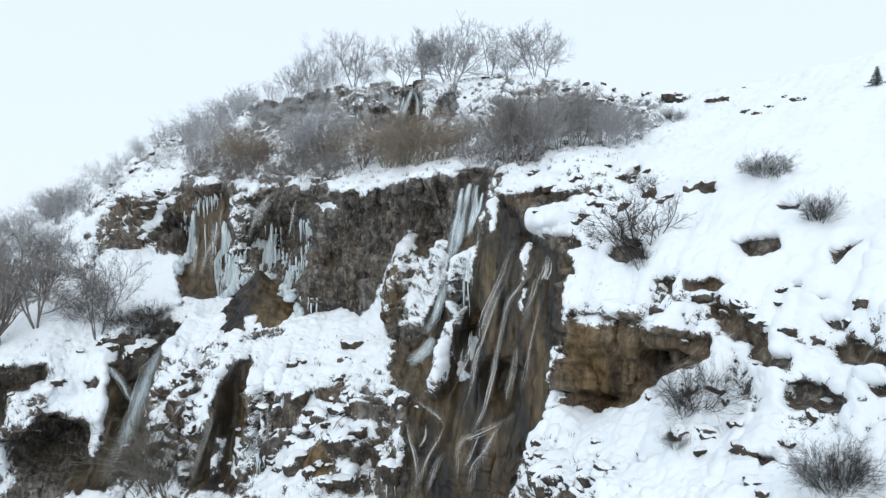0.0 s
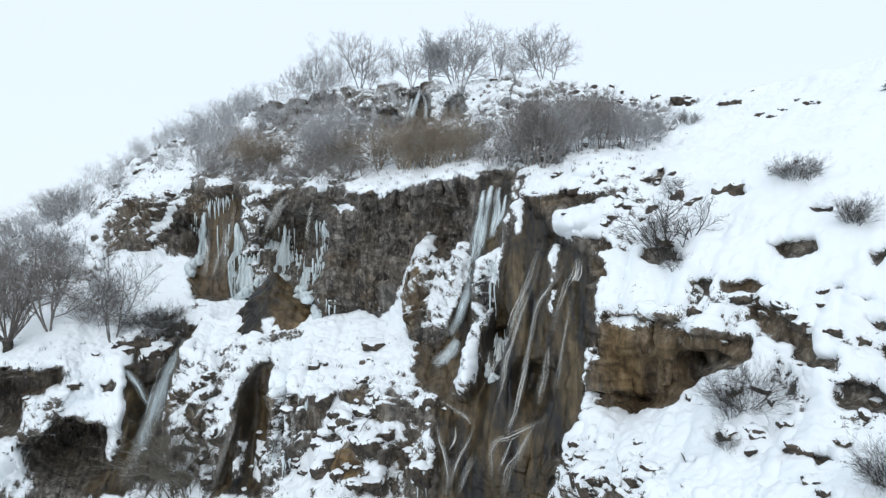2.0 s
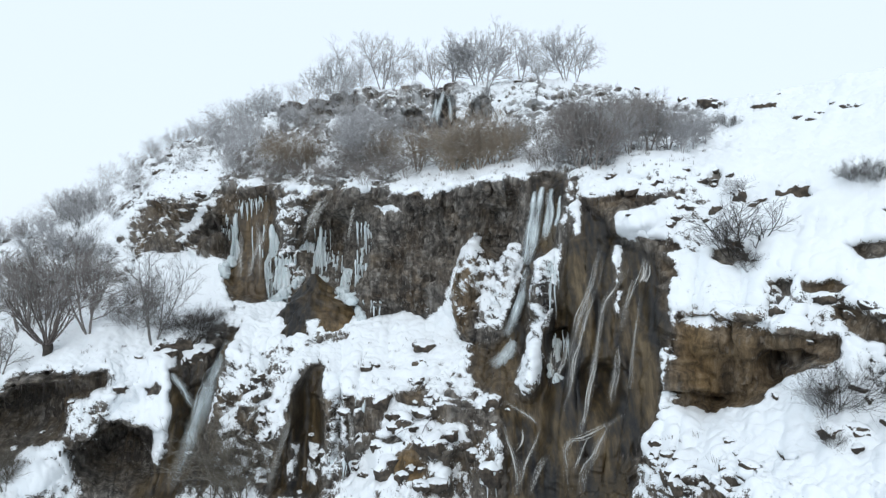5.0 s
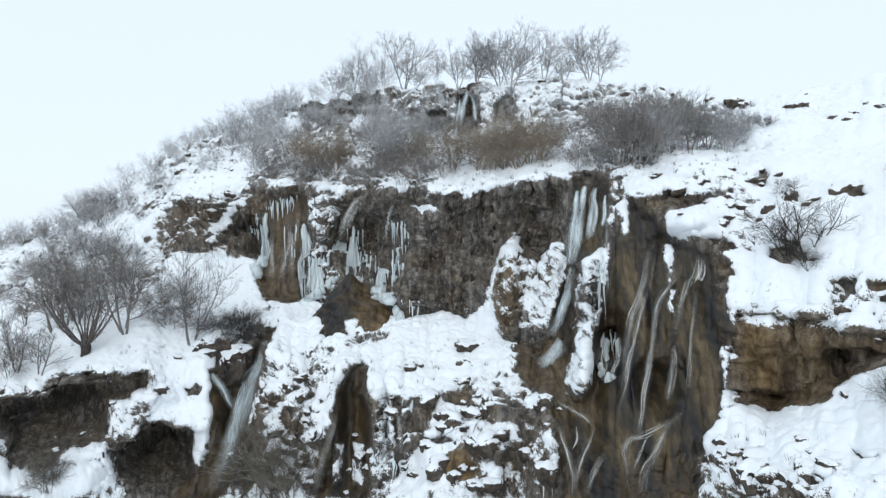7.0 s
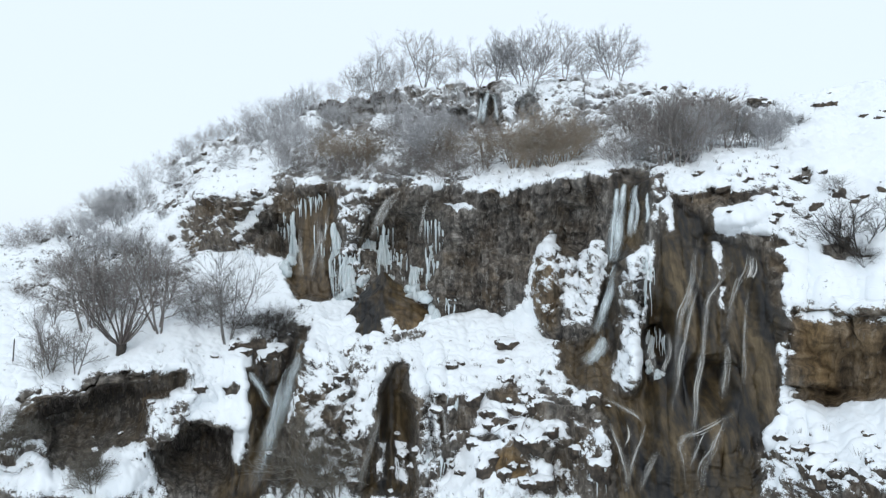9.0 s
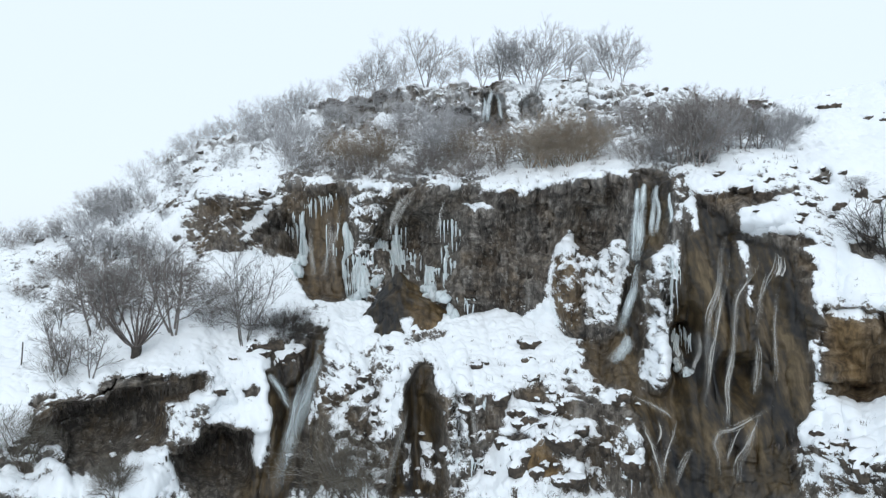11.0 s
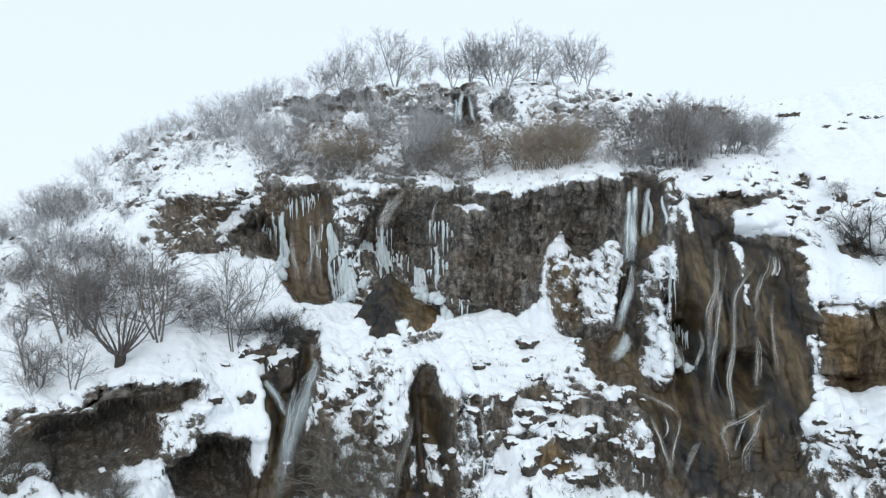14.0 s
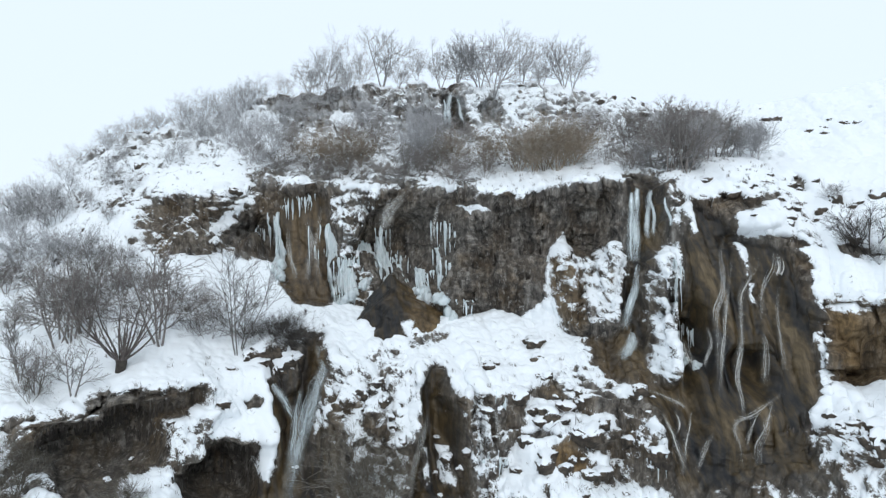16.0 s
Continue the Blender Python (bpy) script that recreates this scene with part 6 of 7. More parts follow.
bushes = [bare_tree("bush", 84 + k, 2, 12, 1.3, (5, 4, 2), 0.03, BARK, "low dense dark bush powdered with snow", "bush", 1.2, fine=1) for k in range(2)]
plant(bushes, SLOPE_BUSHES, "low bushes on the side slope", RNG, 1.7, 0.15)
discard(bushes)


lone = [bare_tree("bare_tree", 90 + k, 4, 4, 0.9, (7, 6, 5), 0.012, DARK_BARK, "small dark spreading leafless tree on the snow slope", "tree") for k in range(2)]
plant(lone, LONE_TREES, "trees on the snow slope", RNG, 3.6)
discard(lone)


# a young spruce high on the slope
def spruce(b, e, height):
    m, nodes, links, bsdf = material("spruce_needles")
    bsdf.inputs["Base Color"].default_value = (0.07, 0.09, 0.08, 1)
    bsdf.inputs["Roughness"].default_value = 0.8
    top = thing("spruce", "small dark green spruce tree in the snow", "tree")
    rng = np.random.default_rng(5)
    trunk = [limb((0, 0, -0.3), (0, 0, 1), height, height * 0.03, 0.02, 6, rng, 0, 0.02)]
    boughs = []
    for k in range(54):
        z = height * (0.08 + 0.9 * k / 54)
        a = k * 2.4
        ln = (0.40 * height * (1 - k / 56) + 0.1) * (0.6 + 0.6 * rng.random())
        boughs.append(limb((0, 0, z), (math.cos(a), math.sin(a), -0.15), ln, 0.05, 0.02, 3, rng, 0.03, 0.05))
    needles = branch_set(rng, boughs, 6, 0.2, 0.4, 50, 0.04, -0.05, 2, 0.1)
    part("trunk", mesh_from("spruce_trunk", *tubes(trunk, 6), [BARK]), top)
    part("boughs", mesh_from("spruce_boughs", *tubes(boughs + needles, 4), [m]), top)
    top.matrix_world = Matrix.Translation(spot(b, e)[0])


for place in SPRUCES:
    spruce(*place)


# ---- boulders and outcrops under caps of snow ----
def rock_material():
    m, nodes, links, bsdf = material("dark_rock")
    geo = nodes.new("ShaderNodeNewGeometry")
    pos = geo.outputs["Position"]
    mid = noise_node(nodes, links, pos, 1.6, 8, 0.65)
    fine = noise_node(nodes, links, pos, 7.0, 5, 0.7)
    base = ramp(nodes, links, mid, [(0.30, (0.018, 0.014, 0.011)), (0.5, (0.058, 0.046, 0.035)), (0.62, (0.12, 0.093, 0.068)), (0.75, (0.23, 0.19, 0.15))])
    sep = nodes.new("ShaderNodeSeparateXYZ")
    links.new(geo.outputs["Normal"], sep.inputs[0])
    dust = math_node(nodes, links, "ADD", sep.outputs["Z"], math_node(nodes, links, "MULTIPLY", fine, 1.5))
    fac = math_node(nodes, links, "GREATER_THAN", dust, 1.32)
    links.new(mix(nodes, links, fac, base, SNOW), bsdf.inputs["Base Color"])
    bsdf.inputs["Roughness"].default_value = 0.85
    bump(nodes, links, bsdf, mid, 0.8, 0.2)
    return m


ROCK = rock_material()


def boulder_model(seed):
    bm = bmesh.new()
    bmesh.ops.create_icosphere(bm, subdivisions=3, radius=1.0)
    co = np.array([v.co[:] for v in bm.verts])
    off = seed * 7.3
    d = 0.40 * fbm(co * 1.1 + off, 3, seed) + 0.32 * ridged(co * 1.7 + off, 2, seed + 5) + 0.20 * ridged(co * 3.8 + off, 2, seed + 8)
    co = co * (1 + d)[:, None]
    co[:, 2] = np.where(co[:, 2] > 0.45, 0.55 + (co[:, 2] - 0.55) * 0.6, co[:, 2])
    faces = [tuple(v.index for v in f.verts) for f in bm.faces]
    bm.free()
    tri = np.array(faces)
    n = np.cross(co[tri[:, 1]] - co[tri[:, 0]], co[tri[:, 2]] - co[tri[:, 0]])
    n /= np.linalg.norm(n, axis=1, keepdims=True) + 1e-9
    vn = np.zeros_like(co)
    for k in range(3):
        np.add.at(vn, tri[:, k], n)
    vn /= np.linalg.norm(vn, axis=1, keepdims=True) + 1e-9
    soft = vn[:, 2] + 0.25 * fbm(co * 2.2 + off, 2, seed + 9)
    lie = np.clip((soft - 0.52) * 2.4, 0, 1)
    cap = co + np.array((0, 0, 0.10)) * lie[:, None] + vn * (0.06 * lie - 0.03)[:, None]
    keep = [f for f in faces if lie[list(f)].max() > 0.02]
    used = sorted({i for f in keep for i in f})
    back = {v: k for k, v in enumerate(used)}
    top = thing("boulder", "dark brown boulder under a cap of fresh snow", "boulder")
    rock = part("rock", mesh_from("boulder_rock", co.tolist(), faces, [ROCK]), top)
    part("snow_cap", mesh_from("boulder_snow_cap", cap[used].tolist(), [tuple(back[i] for i in f) for f in keep], [snow_mat]), rock, "rounded cap of white snow")
    return top


def lay_boulders(models, places, group, rng, proud, company):
    """Rocks bedded in the slope, each with some smaller ones beside it."""
    for b, e, w, h in places:
        lumps = max(1, round(w / (1.5 * h)))
        lot = []
        for k in range(lumps):
            f = 0.75 + 0.5 * rng.random()
            lot.append((b + math.degrees((k - (lumps - 1) / 2) * w / lumps / 50), e + 0.15 * rng.normal(), w / lumps * 1.35 * f, h * f))
        for _ in range(company):
            f = 0.25 + 0.35 * rng.random()
            lot.append((b + math.degrees(w * 0.55 / 55) * rng.normal(), e + math.degrees(h * 0.6 / 55) * rng.normal(), w * f, h * (f + 0.2)))
        for b2, e2, w2, h2 in lot:
            p, n = spot(b2, e2)
            tilt = Euler((rng.normal() * 0.12, rng.normal() * 0.12, radians(-b) + rng.normal() * 0.3)).to_matrix().to_4x4()
            ob = copy_thing(models[int(rng.integers(len(models)))], Matrix.Translation(p - n * (h2 * proud)) @ tilt)
            ob.scale = (w2 * 0.45, max(0.3, 0.40 * (w2 + h2) * 0.5), h2 * 0.8)
            tagged(ob, group=group)


def heap(models, rng):
    """Rounded blocks with caps of snow, tumbled over the lower cliff."""
    for b0, b1, e0, e1, count, least, most in ((4, 16, -23.5, -15, 30, 0.7, 1.7), (29, 40, -19.5, -16.6, 16, 0.6, 1.3), (-10, 4, -22, -12, 16, 0.5, 1.1), (26, 34, -1.5, 4.5, 16, 0.5, 1.2), (36, 50, -12, -4, 22, 0.4, 1.0)):
        for _ in range(count):
            p, n = spot(b0 + (b1 - b0) * rng.random(), e0 + (e1 - e0) * rng.random())
            if n.z < 0.15:
                continue
            w = least + (most - least) * rng.random() ** 1.6
            turn = Euler((rng.normal() * 0.25, rng.normal() * 0.25, rng.random() * 6.28)).to_matrix().to_4x4()
            ob = copy_thing(models[int(rng.integers(len(models)))], Matrix.Translation(p - n * (w * 0.12)) @ turn)
            ob.scale = (w * 0.55, w * (0.4 + 0.15 * rng.random()), w * (0.38 + 0.22 * rng.random()))
            tagged(ob, group="blocks tumbled over the lower cliff")


boulders = [boulder_model(s) for s in range(1, 7)]
heap(boulders, RNG)
lay_boulders(boulders, OUTCROPS, "outcrops on the snow slope", RNG, 0.18, 1)
lay_boulders(boulders, RUBBLE, "boulders on the ledges", RNG, 0.25, 1)


def strew(models, rng):
    """Small stones scattered where the snow lies thin."""
    for b0, b1, e0, e1, count in ((-9, 16, -24, -12, 60), (28, 50, -20, -3, 36), (-27, -12, -20, -10, 24), (6, 24, 8.4, 12.2, 40), (-20, -8, 1, 8, 26), (20, 32, -2, 4, 18)):
        for _ in range(count):
            b, e = b0 + (b1 - b0) * rng.random(), e0 + (e1 - e0) * rng.random()
            p, n = spot(b, e)
            if n.z < 0.55:
                continue
            w = 0.35 + 0.75 * rng.random() ** 2
            turn = Euler((rng.normal() * 0.15, rng.normal() * 0.15, rng.random() * 6.28)).to_matrix().to_4x4()
            ob = copy_thing(models[int(rng.integers(len(models)))], Matrix.Translation(p - n * (w * 0.15)) @ turn)
            ob.scale = (w * 0.6, w * 0.5, w * (0.35 + 0.2 * rng.random()))
            tagged(ob, "small dark stone poking out of thin snow", "stone", "stones strewn on the slopes")


strew(boulders, RNG)
discard(boulders)


# ---- the tufa mound under the icicles ----
def rock_mound():
    """A peak of tufa that swells into a broad ochre shoulder on its sunlit side."""
    mid_b, mid_r, high, low = radians(-3.2), 73.6, 14.3, 6.8
    rings, sides = 70, 160
    levels = (0, 0.12, 0.3, 0.45, 0.55, 0.75, 1)
    reach = {"left": (0.3, 0.8, 1.9, 2.7, 3.2, 4.0, 4.8), "right": (0.3, 1.0, 2.5, 4.4, 6.0, 6.8, 7.0), "near": (0.25, 1.0, 2.6, 4.0, 5.0, 6.0, 6.8), "far": (0.3, 0.8, 1.4, 2, 2, 2, 2)}
    axis = np.array((math.sin(mid_b), math.cos(mid_b), 0))
    across = np.array((axis[1], -axis[0], 0))
    foot = PEG * (1, 1, 0) + axis * mid_r
    verts = []
    for k in range(rings):
        f = k / (rings - 1)
        size = {key: float(np.interp(f, levels, val)) for key, val in reach.items()}
        for s in range(sides):
            a = 2 * math.pi * s / sides
            u = math.cos(a) * (size["right"] if math.cos(a) > 0 else size["left"])
            v = math.sin(a) * (size["far"] if math.sin(a) > 0 else size["near"])
            verts.append(tuple(foot + across * u + axis * v + np.array((0, 0, high + (low - high) * f))))
    co = np.array(verts)
    ax = co.mean(axis=0)
    out = co - ax
    out[:, 2] = 0
    out /= np.linalg.norm(out, axis=1, keepdims=True) + 1e-6
    d = 0.40 * ridged(co * (0.5, 0.5, 0.15), 3, 91) + 0.22 * fbm(co * 1.4, 4, 93)
    co = co + out * (d * np.clip((high - co[:, 2]) / 1.5, 0.1, 1))[:, None]
    faces = [(k * sides + s, k * sides + (s + 1) % sides, (k + 1) * sides + (s + 1) % sides, (k + 1) * sides + s) for k in range(rings - 1) for s in range(sides)]
    faces.append(tuple(range(sides))[::-1])
    me = mesh_from("rock_mound", co.tolist(), faces, [HILL])
    b = np.degrees(np.arctan2(co[:, 0] - PEG[0], co[:, 1] - PEG[1]))
    lie = -0.5 + 1.5 * np.exp(-((b + 2.9 - 0.5 * fbm(co * 0.8, 2, 5)) / 0.9) ** 2) * np.clip((10.6 - co[:, 2]) / 1.0, 0, 1)
    for key, val in (("haze", np.zeros(len(co))), ("snow", lie), ("wet", np.full(len(co), 1.0)), ("ochre", np.clip(0.35 + 0.5 * fbm(co * 0.4, 2, 7) + 0.22 * (b + 2.8), 0, 0.9))):
        me.attributes.new(key, "FLOAT", "POINT").data.foreach_set("value", val.astype(np.float32))
    tagged(new("rock_mound", me), "wet ochre-brown tufa mound below the icicles", "rock")


rock_mound()

# ---- water ----
def water_material(name, tint):
    m, nodes, links, bsdf = material(name)
    geo = nodes.new("ShaderNodeNewGeometry")
    streak = noise_node(nodes, links, geo.outputs["Position"], 7.0, 4, 0.65, (1, 1, 0.025))
    bsdf.inputs["Base Color"].default_value = (*tint, 1)
    bsdf.inputs["Roughness"].default_value = 0.4
    veil = nodes.new("ShaderNodeMapRange")
    veil.inputs["From Min"].default_value, veil.inputs["From Max"].default_value = 0.36, 0.66
    veil.inputs["To Min"].default_value, veil.inputs["To Max"].default_value = 0.5, 0.9
    links.new(streak, veil.inputs["Value"])
    links.new(math_node(nodes, links, "MULTIPLY", veil.outputs[0], attribute(nodes, "flow"), True), bsdf.inputs["Alpha"])
    return m


WATER = water_material("running_water", (0.70, 0.69, 0.65))
WHITE_WATER = water_material("falling_water", (0.72, 0.80, 0.82))


def glide(a, n):
    return np.stack([np.convolve(np.pad(a[:, k], n, mode="edge"), np.ones(2 * n + 1) / (2 * n + 1), mode="valid") for k in range(a.shape[1])], axis=1)


def water_path(points):
    """A smooth line down the rock, from bearings and elevations."""
    q = np.array(points, float)
    t = np.linspace(0, len(q) - 1, 10 * (len(q) - 1) + 1)
    be = np.stack([np.interp(t, range(len(q)), q[:, k]) for k in (0, 1)], axis=1)
    be = glide(be, 4)
    be[:, 0] += 0.05 * np.sin(t * 2.3 + 7 * q[0, 0]) + 0.03 * np.sin(t * 5.1 + q[0, 1])
    far = np.array([min(math.hypot(*(spot(b + d, e)[0].xy - Vector(PEG[:2]))) for d in (-0.3, 0, 0.3)) for b, e in be])
    run = np.minimum.accumulate(far)   # water falls clear until the rock juts out
    run = np.minimum(glide(run[:, None], 5)[:, 0], far) - 0.12
    run = glide(run[:, None], 2)[:, 0]
    br, er = np.radians(be[:, 0]), np.radians(be[:, 1])
    pts = PEG + np.stack([run * np.sin(br), run * np.cos(br), run * np.tan(er)], axis=1)
    toward = -np.stack([np.sin(br), np.cos(br), 0 * br], axis=1)
    return pts, toward


def strand(top, pts, toward, width, flow, fade, mat):
    """A ribbon of water along a line, arched towards the front and thinning out at its sides and ends."""
    way = np.gradient(pts, axis=0)
    way /= np.linalg.norm(way, axis=1, keepdims=True) + 1e-9
    side = np.cross(toward, way)
    side /= np.linalg.norm(side, axis=1, keepdims=True) + 1e-9
    n = len(pts)
    verts, faces, level = [], [], []
    wax = 0.68 + 0.6 * soft_noise(pts * 0.5 + width * 9, 3)   # the stream thickens and thins out
    for i in range(n):
        f = i / (n - 1)
        w = width * (0.6 + 0.4 * min(1, f * 3)) * (1 + 0.4 * f)
        ends = min(1, fade * f + (0.6 if mat is WHITE_WATER else 0.05), fade * (1 - f) + 0.02)
        for a in (-1, -0.5, 0, 0.5, 1):
            verts.append(tuple(pts[i] + side[i] * (a * w * 0.5) + toward[i] * (0.15 * w * (1 - a * a))))
            level.append(max(0.0, flow * ends * wax[i] * (1 - abs(a)) ** 0.8))
    for i in range(n - 1):
        for a in range(4):
            faces.append((i * 5 + a, i * 5 + a + 1, (i + 1) * 5 + a + 1, (i + 1) * 5 + a))
    me = mesh_from("strand", verts, faces, [mat])
    me.attributes.new("flow", "FLOAT", "POINT").data.foreach_set("value", np.array(level, dtype=np.float32))
    part("strand", me, top)


def waterfall(streams, label, veil, strong, threads, mat=None):
    """Each run of water is a thin veil with brighter threads that part and meet again."""
    rng = np.random.default_rng(len(streams) * 3)
    top = thing("waterfall", label, "waterfall")
    mat = mat or WATER
    for width, line in streams:
        pts, toward = water_path(line)
        strand(top, pts, toward, width * 1.7, veil, 3.0, mat)
        way = np.gradient(pts, axis=0)
        side = np.cross(toward, way / (np.linalg.norm(way, axis=1, keepdims=True) + 1e-9))
        for k in range(threads):
            drift = 0.30 * rng.normal() + 0.5 * soft_noise(pts * (0.35, 0.35, 0.35) + 50 * rng.random(), 5) + 0.2 * soft_noise(pts * 1.1 + 50 * rng.random(), 6)
            a = int(rng.integers(0, max(1, len(pts) // 2))) if k else 0
            b = len(pts) - (int(rng.integers(0, max(1, len(pts) // 3))) if k else 0)
            bunch = pts + side * (width * drift)[:, None] + toward * (0.03 * (k + 1))
            strand(top, bunch[a:b], toward[a:b], width * (0.08 + 0.22 * rng.random() ** 2) + 0.025, strong * (0.55 + 0.6 * rng.random()), 4.0, mat)


waterfall(FALLS["main"], "white waterfall dropping over the cliff edge", 1.3, 1.4, 8, WHITE_WATER)
waterfall(FALLS["wall"], "thin white streams running down brown wet rock", 0.22, 0.9, 5)
waterfall(FALLS["gully"], "white cascade running down a narrow rock gully", 0.5, 0.8, 9, WHITE_WATER)
waterfall(FALLS["seeps"], "thin veils of water seeping over brown rock", 0.36, 0.5, 6)
waterfall(FALLS["upper"], "far thin waterfall below the hilltop", 0.9, 1.3, 4, WHITE_WATER)


# ---- ice ----
def ice_material():
    m, nodes, links, bsdf = material("icicle_ice")
    geo = nodes.new("ShaderNodeNewGeometry")
    n = noise_node(nodes, links, geo.outputs["Position"], 2.5, 5, 0.6, (1, 1, 0.3))
    links.new(ramp(nodes, links, n, [(0.3, (0.68, 0.78, 0.80)), (0.7, (0.88, 0.92, 0.93))]), bsdf.inputs["Base Color"])
    bsdf.inputs["Roughness"].default_value = 0.25
    bsdf.inputs["Transmission Weight"].default_value = 0.25
    bsdf.inputs["IOR"].default_value = 1.31
    bump(nodes, links, bsdf, n, 0.4, 0.1)
    return m


ICE = ice_material()


def icicle(top, base, length, width, rng, foot=False):
    """One icicle; with a foot, it is a column that spreads on the ground."""
    rings, sides = 10, 7
    verts, faces = [], []
    ph, sway = rng.random() * 6, rng.normal(size=2) * 0.04
    for k in range(rings):
        f = k / (rings - 1)
        slim = (1 - f) ** 0.9 * (0.75 + 0.25 * math.cos(3 * f)) if not foot else 0.5 + 0.15 * math.sin(f * 5 + ph) + 0.8 * f ** 4
        slim *= min(1, 0.35 + 5 * f)
        r = width * 0.5 * slim * (1 + 0.22 * math.sin(f * 11 + ph)) + 0.01
        for s in range(sides):
            a = 2 * math.pi * s / sides
            rr = r * (1 + 0.25 * math.sin(2 * a + ph + 5 * f))
            verts.append((base[0] + rr * math.cos(a) + sway[0] * math.sin(f * 6 + ph), base[1] + rr * math.sin(a) + sway[1] * f, base[2] + 0.25 - (length + 0.25) * f))
    for k in range(rings - 1):
        for s in range(sides):
            s2 = (s + 1) % sides
            faces.append((k * sides + s, (k + 1) * sides + s, (k + 1) * sides + s2, k * sides + s2))
    faces.append(tuple(range(sides)))
    part("icicle", mesh_from("icicle", verts, faces, [ICE]), top)


def ice_fringe(places, label, more):
    rng = np.random.default_rng(len(places))
    top = thing("ice_curtain", label, "ice")
    for b, e, length, width in places:
        p, n = spot(b, e)
        toward = Vector((PEG[0] - p.x, PEG[1] - p.y, 0)).normalized()
        across = Vector((toward.y, -toward.x, 0))
        near = min((spot(b, e - k * math.degrees(length / 70) / 6)[0] for k in range(1, 6)), key=lambda q: (Vector(PEG) - q).length)
        gap = max(0.0, (Vector(PEG[:2]) - p.xy).length - (Vector(PEG[:2]) - near.xy).length)
        base = p + toward * (0.05 + min(gap, 0.4))
        icicle(top, base, length, width * 0.6, rng)
        for _ in range(more):
            q = base + across * (rng.normal() * width * 1.1) + toward * (rng.normal() * 0.12) + Vector((0, 0, rng.normal() * 0.25))
            icicle(top, q, length * (0.15 + 0.75 * rng.random() ** 1.5), width * (0.12 + 0.28 * rng.random()), rng)


def ice_apron(places, label):
    """Frozen spray heaped at the foot of the icicles."""
    rng = np.random.default_rng(3)
    top = thing("ice_mound", label, "ice")
    for b, e, w, h in places:
        p = np.array(spot(b, e)[0])
        for _ in range(5):
            bm = bmesh.new()
            bmesh.ops.create_icosphere(bm, subdivisions=3, radius=1.0)
            co = np.array([v.co[:] for v in bm.verts])
            faces = [tuple(v.index for v in f.verts) for f in bm.faces]
            bm.free()
            f = 0.35 + 0.35 * rng.random()
            d = 0.30 * fbm(co * 1.3 + rng.random() * 50, 3, 3) + 0.34 * ridged(co * (3.5, 3.5, 0.6) + rng.random() * 50, 3, 8)
            co = co * (1 + d)[:, None] * (w * 0.5 * f, w * 0.45 * f, h * (0.5 + 0.5 * rng.random()) * f)
            shift = rng.normal(size=3) * (0.32 * w, 0.25 * w, 0.22 * h)
            part("ice_lump", mesh_from("ice_lump", (co + p + shift).tolist(), faces, [ICE]), top)


def ice_sheets(places, label):
    """Frozen flows draped over the rock, rippled and ragged at the foot."""
    rng = np.random.default_rng(17)
    top = thing("frozen_fall", label, "ice")
    for b, e, height, width in places:
        p = np.array(spot(b, e)[0])
        toward = np.array((PEG[0] - p[0], PEG[1] - p[1], 0))
        toward /= np.linalg.norm(toward)
        across = np.array((toward[1], -toward[0], 0))
        low = np.array(spot(b, e - math.degrees(height * 0.8 / 76))[0])
        lean = float(np.dot(low - p, toward))
        nx, nz = 44, 28
        u, v = np.meshgrid(np.linspace(-1, 1, nx), np.linspace(0, 1, nz))
        seed = int(rng.integers(1000))
        uv = np.stack([u * width * 2.2 + seed, v * height * 0.25, u * 0 + seed], axis=2)
        rag = (0.74 + 0.45 * np.abs(fbm(uv[:1] * (1.6, 1, 1), 3, seed)) + 0.25 * rng.random(nx)[None, :]) * (1 - 0.25 * np.linspace(-1, 1, nx) ** 2)[None, :]
        spread = (0.5 + 0.5 * v ** 1.3) * (1 + 0.35 * fbm(np.stack([v * height * 0.9 + seed, v * 0, np.sign(u) * 3.7], axis=2), 2, 5))
        fold = 0.30 * np.abs(fbm(uv, 3, seed + 1)) + 0.12 * ridged(uv * (2.2, 1, 1), 2, seed + 2)
        out = (0.2 + 0.3 * (1 - u ** 2) + fold) * np.minimum(1, 0.1 + 4 * v) + max(0.0, min(lean, 3.5)) * v ** 1.3
        co = p + across * (u * spread * width * 0.5)[..., None] + toward * out[..., None] - np.array((0, 0, 1)) * (v * height * rag)[..., None]
        verts = np.concatenate([co.reshape(-1, 3), (co - toward * 0.45).reshape(-1, 3)])
        n = nx * nz
        faces = []
        for k in range(nz - 1):
            for i in range(nx - 1):
                a, c = k * nx + i, (k + 1) * nx + i
                faces.append((a, c, c + 1, a + 1))
                faces.append((n + a, n + a + 1, n + c + 1, n + c))
        rim = [*range(nx), *(k * nx + nx - 1 for k in range(1, nz)), *((nz - 1) * nx + i for i in range(nx - 2, -1, -1)), *(k * nx for k in range(nz - 2, 0, -1))]
        for i, a in enumerate(rim):
            c = rim[(i + 1) % len(rim)]
            faces.append((a, c, n + c, n + a))
        part("ice_sheet", mesh_from("ice_sheet", verts.tolist(), faces, [ICE]), top)


ice_sheets(ICE_SHEETS, "white rippled frozen waterfall in the alcove")
ice_fringe(CURTAIN + CURTAIN_EAST, "pale blue-white icicle curtain in a rock alcove", 5)
ice_apron(ICE_FEET, "pale blue-white frozen spray heaped on the mound")
ice_fringe(SIDE_ICICLES + WALL_ICICLES, "pale icicles hanging from the wet cliff", 4)


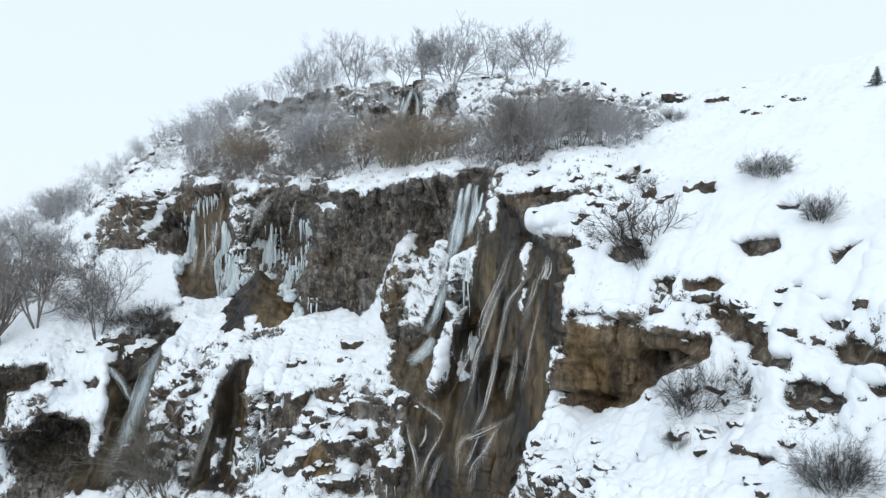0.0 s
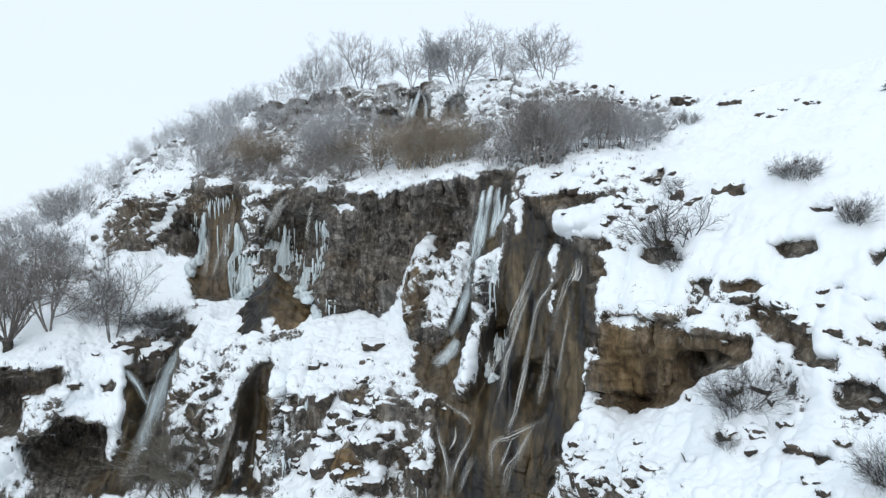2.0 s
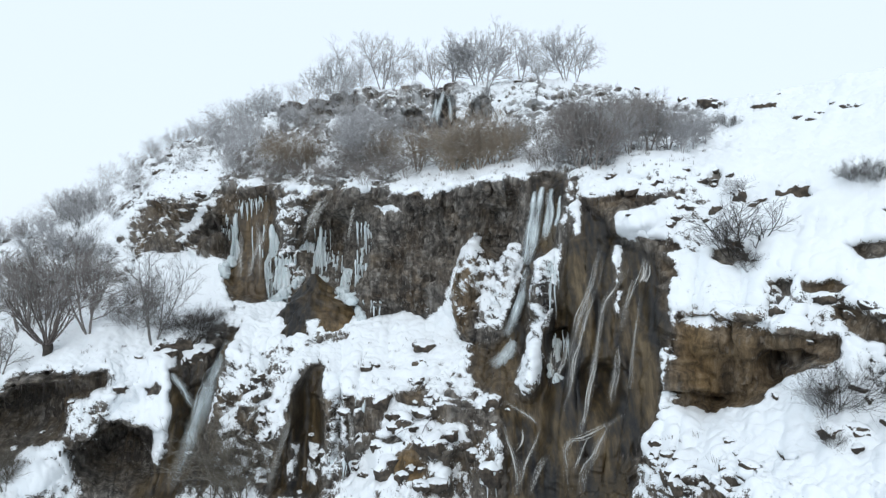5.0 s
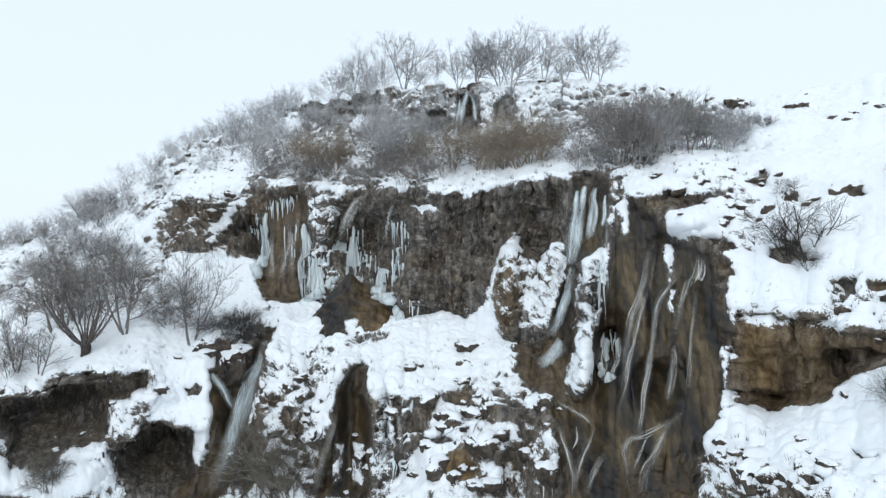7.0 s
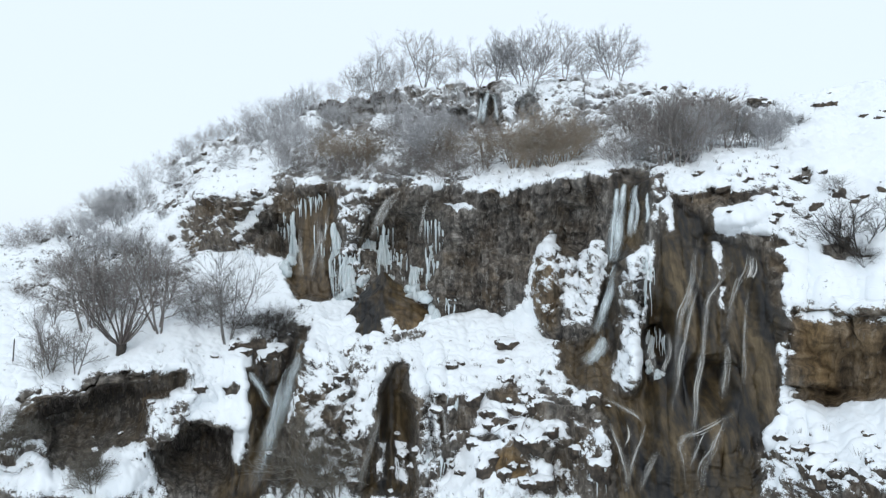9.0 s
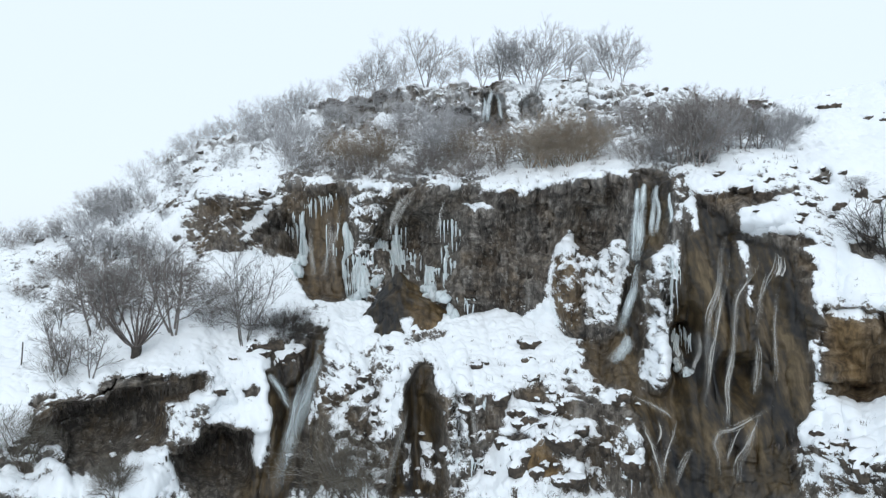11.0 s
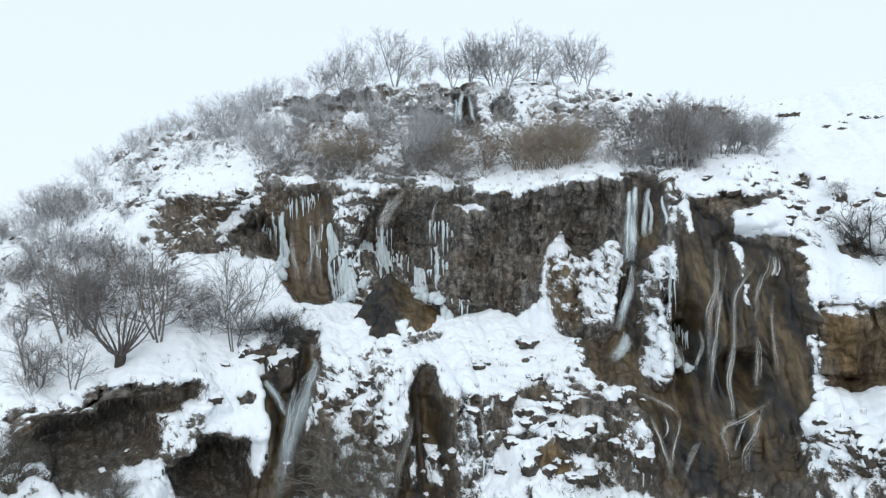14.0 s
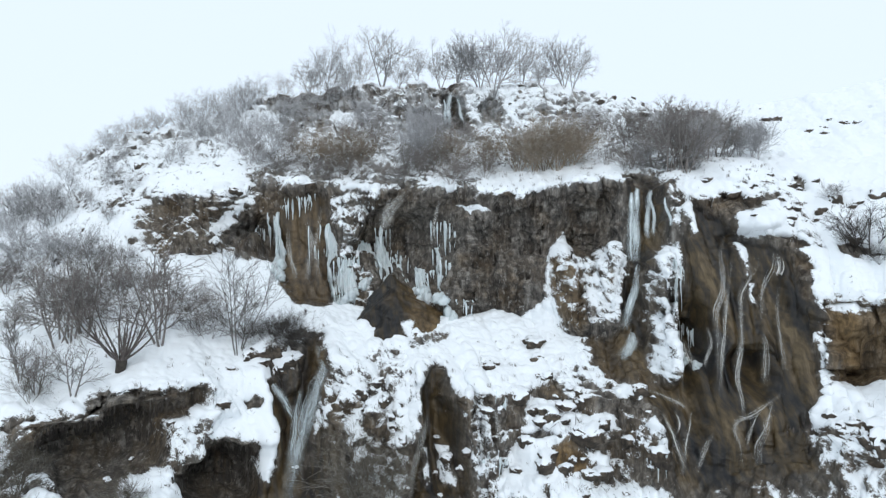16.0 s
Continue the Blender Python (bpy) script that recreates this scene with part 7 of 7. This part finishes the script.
# ---- dry grass, stalks and small stones showing through the snow ----
def tufts():
    rng = np.random.default_rng(12)
    verts, faces = [], []
    # bearing and elevation ranges, and how many tufts grow there
    for b0, b1, e0, e1, count in ((-38, -14, -8, 2, 420), (-22, -6, 2, 8, 160), (-10, 14, 2.5, 9, 320), (14, 30, 4, 9, 160), (-8, 20, 9, 12, 120), (-12, 18, -24, -10, 260), (-28, -12, -22, -9, 160), (28, 40, -22, -16, 30)):
        for _ in range(count):
            p, n = spot(b0 + (b1 - b0) * rng.random(), e0 + (e1 - e0) * rng.random())
            if n.z < 0.25:
                continue
            size = 0.18 + 0.45 * rng.random() ** 2
            for _ in range(int(5 + 9 * rng.random())):
                a, lean = rng.random() * 6.28, 0.15 + 0.6 * rng.random()
                h = size * (0.5 + 0.8 * rng.random())
                w = 0.012 + 0.018 * rng.random()
                q = np.array(p) + rng.normal(size=3) * (0.3 * size, 0.3 * size, 0) - (0, 0, 0.05)
                tip = q + h * np.array((math.cos(a) * lean, math.sin(a) * lean, 1))
                side = np.array((-math.sin(a), math.cos(a), 0)) * w
                k = len(verts)
                verts.extend((tuple(q - side), tuple(q + side), tuple(tip)))
                faces.append((k, k + 1, k + 2))
    ob = new("dry_grass", mesh_from("dry_grass", verts, faces, [UMBER]))
    tagged(ob, "dry brown grass tufts poking out of the snow", "grass", kind="stuff")


tufts()


# ---- roots and moss hanging from the overhangs ----
def hanging_moss():
    rng = np.random.default_rng(21)
    verts, faces = [], []
    for row0, b0, b1, count in ((first_row(4), -18, 30, 1500), (first_row(7), -30, 10, 1000), (first_row(7), 26, 40, 300)):
        for _ in range(count):
            j = col(b0 + (b1 - b0) * rng.random())
            i = row0 + int(rng.integers(-2, 16))
            n = GRID_N[i, j]
            if n[2] > 0.55 or GRID_SNOW[i, j] > 0.7:
                continue
            p = GRID[i, j] + n * 0.04
            h = 0.25 + 0.9 * rng.random() ** 2
            w = 0.012 + 0.02 * rng.random()
            side = np.array((-n[1], n[0], 0)) * w
            mid = p + n * (0.08, 0.08, 0) - (0, 0, 0.4 * h)
            tip = p + n * (0.05, 0.05, 0) - (0, 0, h) + rng.normal(size=3) * 0.05
            k = len(verts)
            verts.extend((tuple(p - side), tuple(p + side), tuple(mid + side), tuple(mid - side), tuple(tip)))
            faces.extend(((k, k + 1, k + 2, k + 3), (k + 3, k + 2, k + 4)))
    ob = new("hanging_moss", mesh_from("hanging_moss", verts, faces, [BARK]))
    tagged(ob, "dark roots and moss hanging from rock overhangs", "moss", kind="stuff")


hanging_moss()


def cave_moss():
    """Dark moss matted over the hollows below the ledge; it also stands in for their shade."""
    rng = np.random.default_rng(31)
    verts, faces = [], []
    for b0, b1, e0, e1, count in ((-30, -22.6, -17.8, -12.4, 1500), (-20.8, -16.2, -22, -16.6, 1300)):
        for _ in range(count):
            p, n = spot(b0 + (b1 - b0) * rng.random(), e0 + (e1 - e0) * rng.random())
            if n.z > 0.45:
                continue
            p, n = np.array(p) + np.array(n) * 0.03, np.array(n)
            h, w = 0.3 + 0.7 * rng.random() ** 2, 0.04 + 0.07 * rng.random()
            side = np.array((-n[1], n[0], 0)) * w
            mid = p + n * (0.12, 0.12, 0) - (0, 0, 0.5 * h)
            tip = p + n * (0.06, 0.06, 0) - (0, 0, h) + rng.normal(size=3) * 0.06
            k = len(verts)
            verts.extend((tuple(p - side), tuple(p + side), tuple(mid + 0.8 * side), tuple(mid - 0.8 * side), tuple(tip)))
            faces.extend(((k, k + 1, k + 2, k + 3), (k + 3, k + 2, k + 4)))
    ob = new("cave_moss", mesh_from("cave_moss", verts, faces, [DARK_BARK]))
    tagged(ob, "dark moss over the hollows in the rock, adding to their shade", "moss", kind="stuff")


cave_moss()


# ---- snow-coated branches washed down onto the rocks ----
def fallen_branch(points, seed):
    rng = np.random.default_rng(seed)
    top = thing("fallen_branch", "snow-coated fallen branches lying on the rocks", "branch")
    pts = [np.array(spot(b, e)[0]) + (0, 0, 0.35) for b, e in points]
    stems = []
    for k in range(5):
        off = rng.normal(size=3) * (0.35, 0.35, 0.15)
        line = [p + off * (0.3 + i) for i, p in enumerate(pts)]
        line = [line[0] + (line[-1] - line[0]) * f + rng.normal(size=3) * 0.12 for f in np.linspace(0, 1, 7)]
        stems.append((line, [0.06 - 0.006 * i for i in range(7)], None))
    sides = branch_set(rng, stems, 4, 0.2, 0.35, 35, 0.03, 0.02, 3, 0.2)
    for stem in stems:
        part("stem", mesh_from("branch_stem", *tubes([stem], 5), [FROST_HAZE]), top)
    tagged(part("twigs", mesh_from("branch_twigs", *tubes(sides, 3), [FROST_HAZE]), top), kind="stuff")


fallen_branch(BRANCH_LINE, 4)
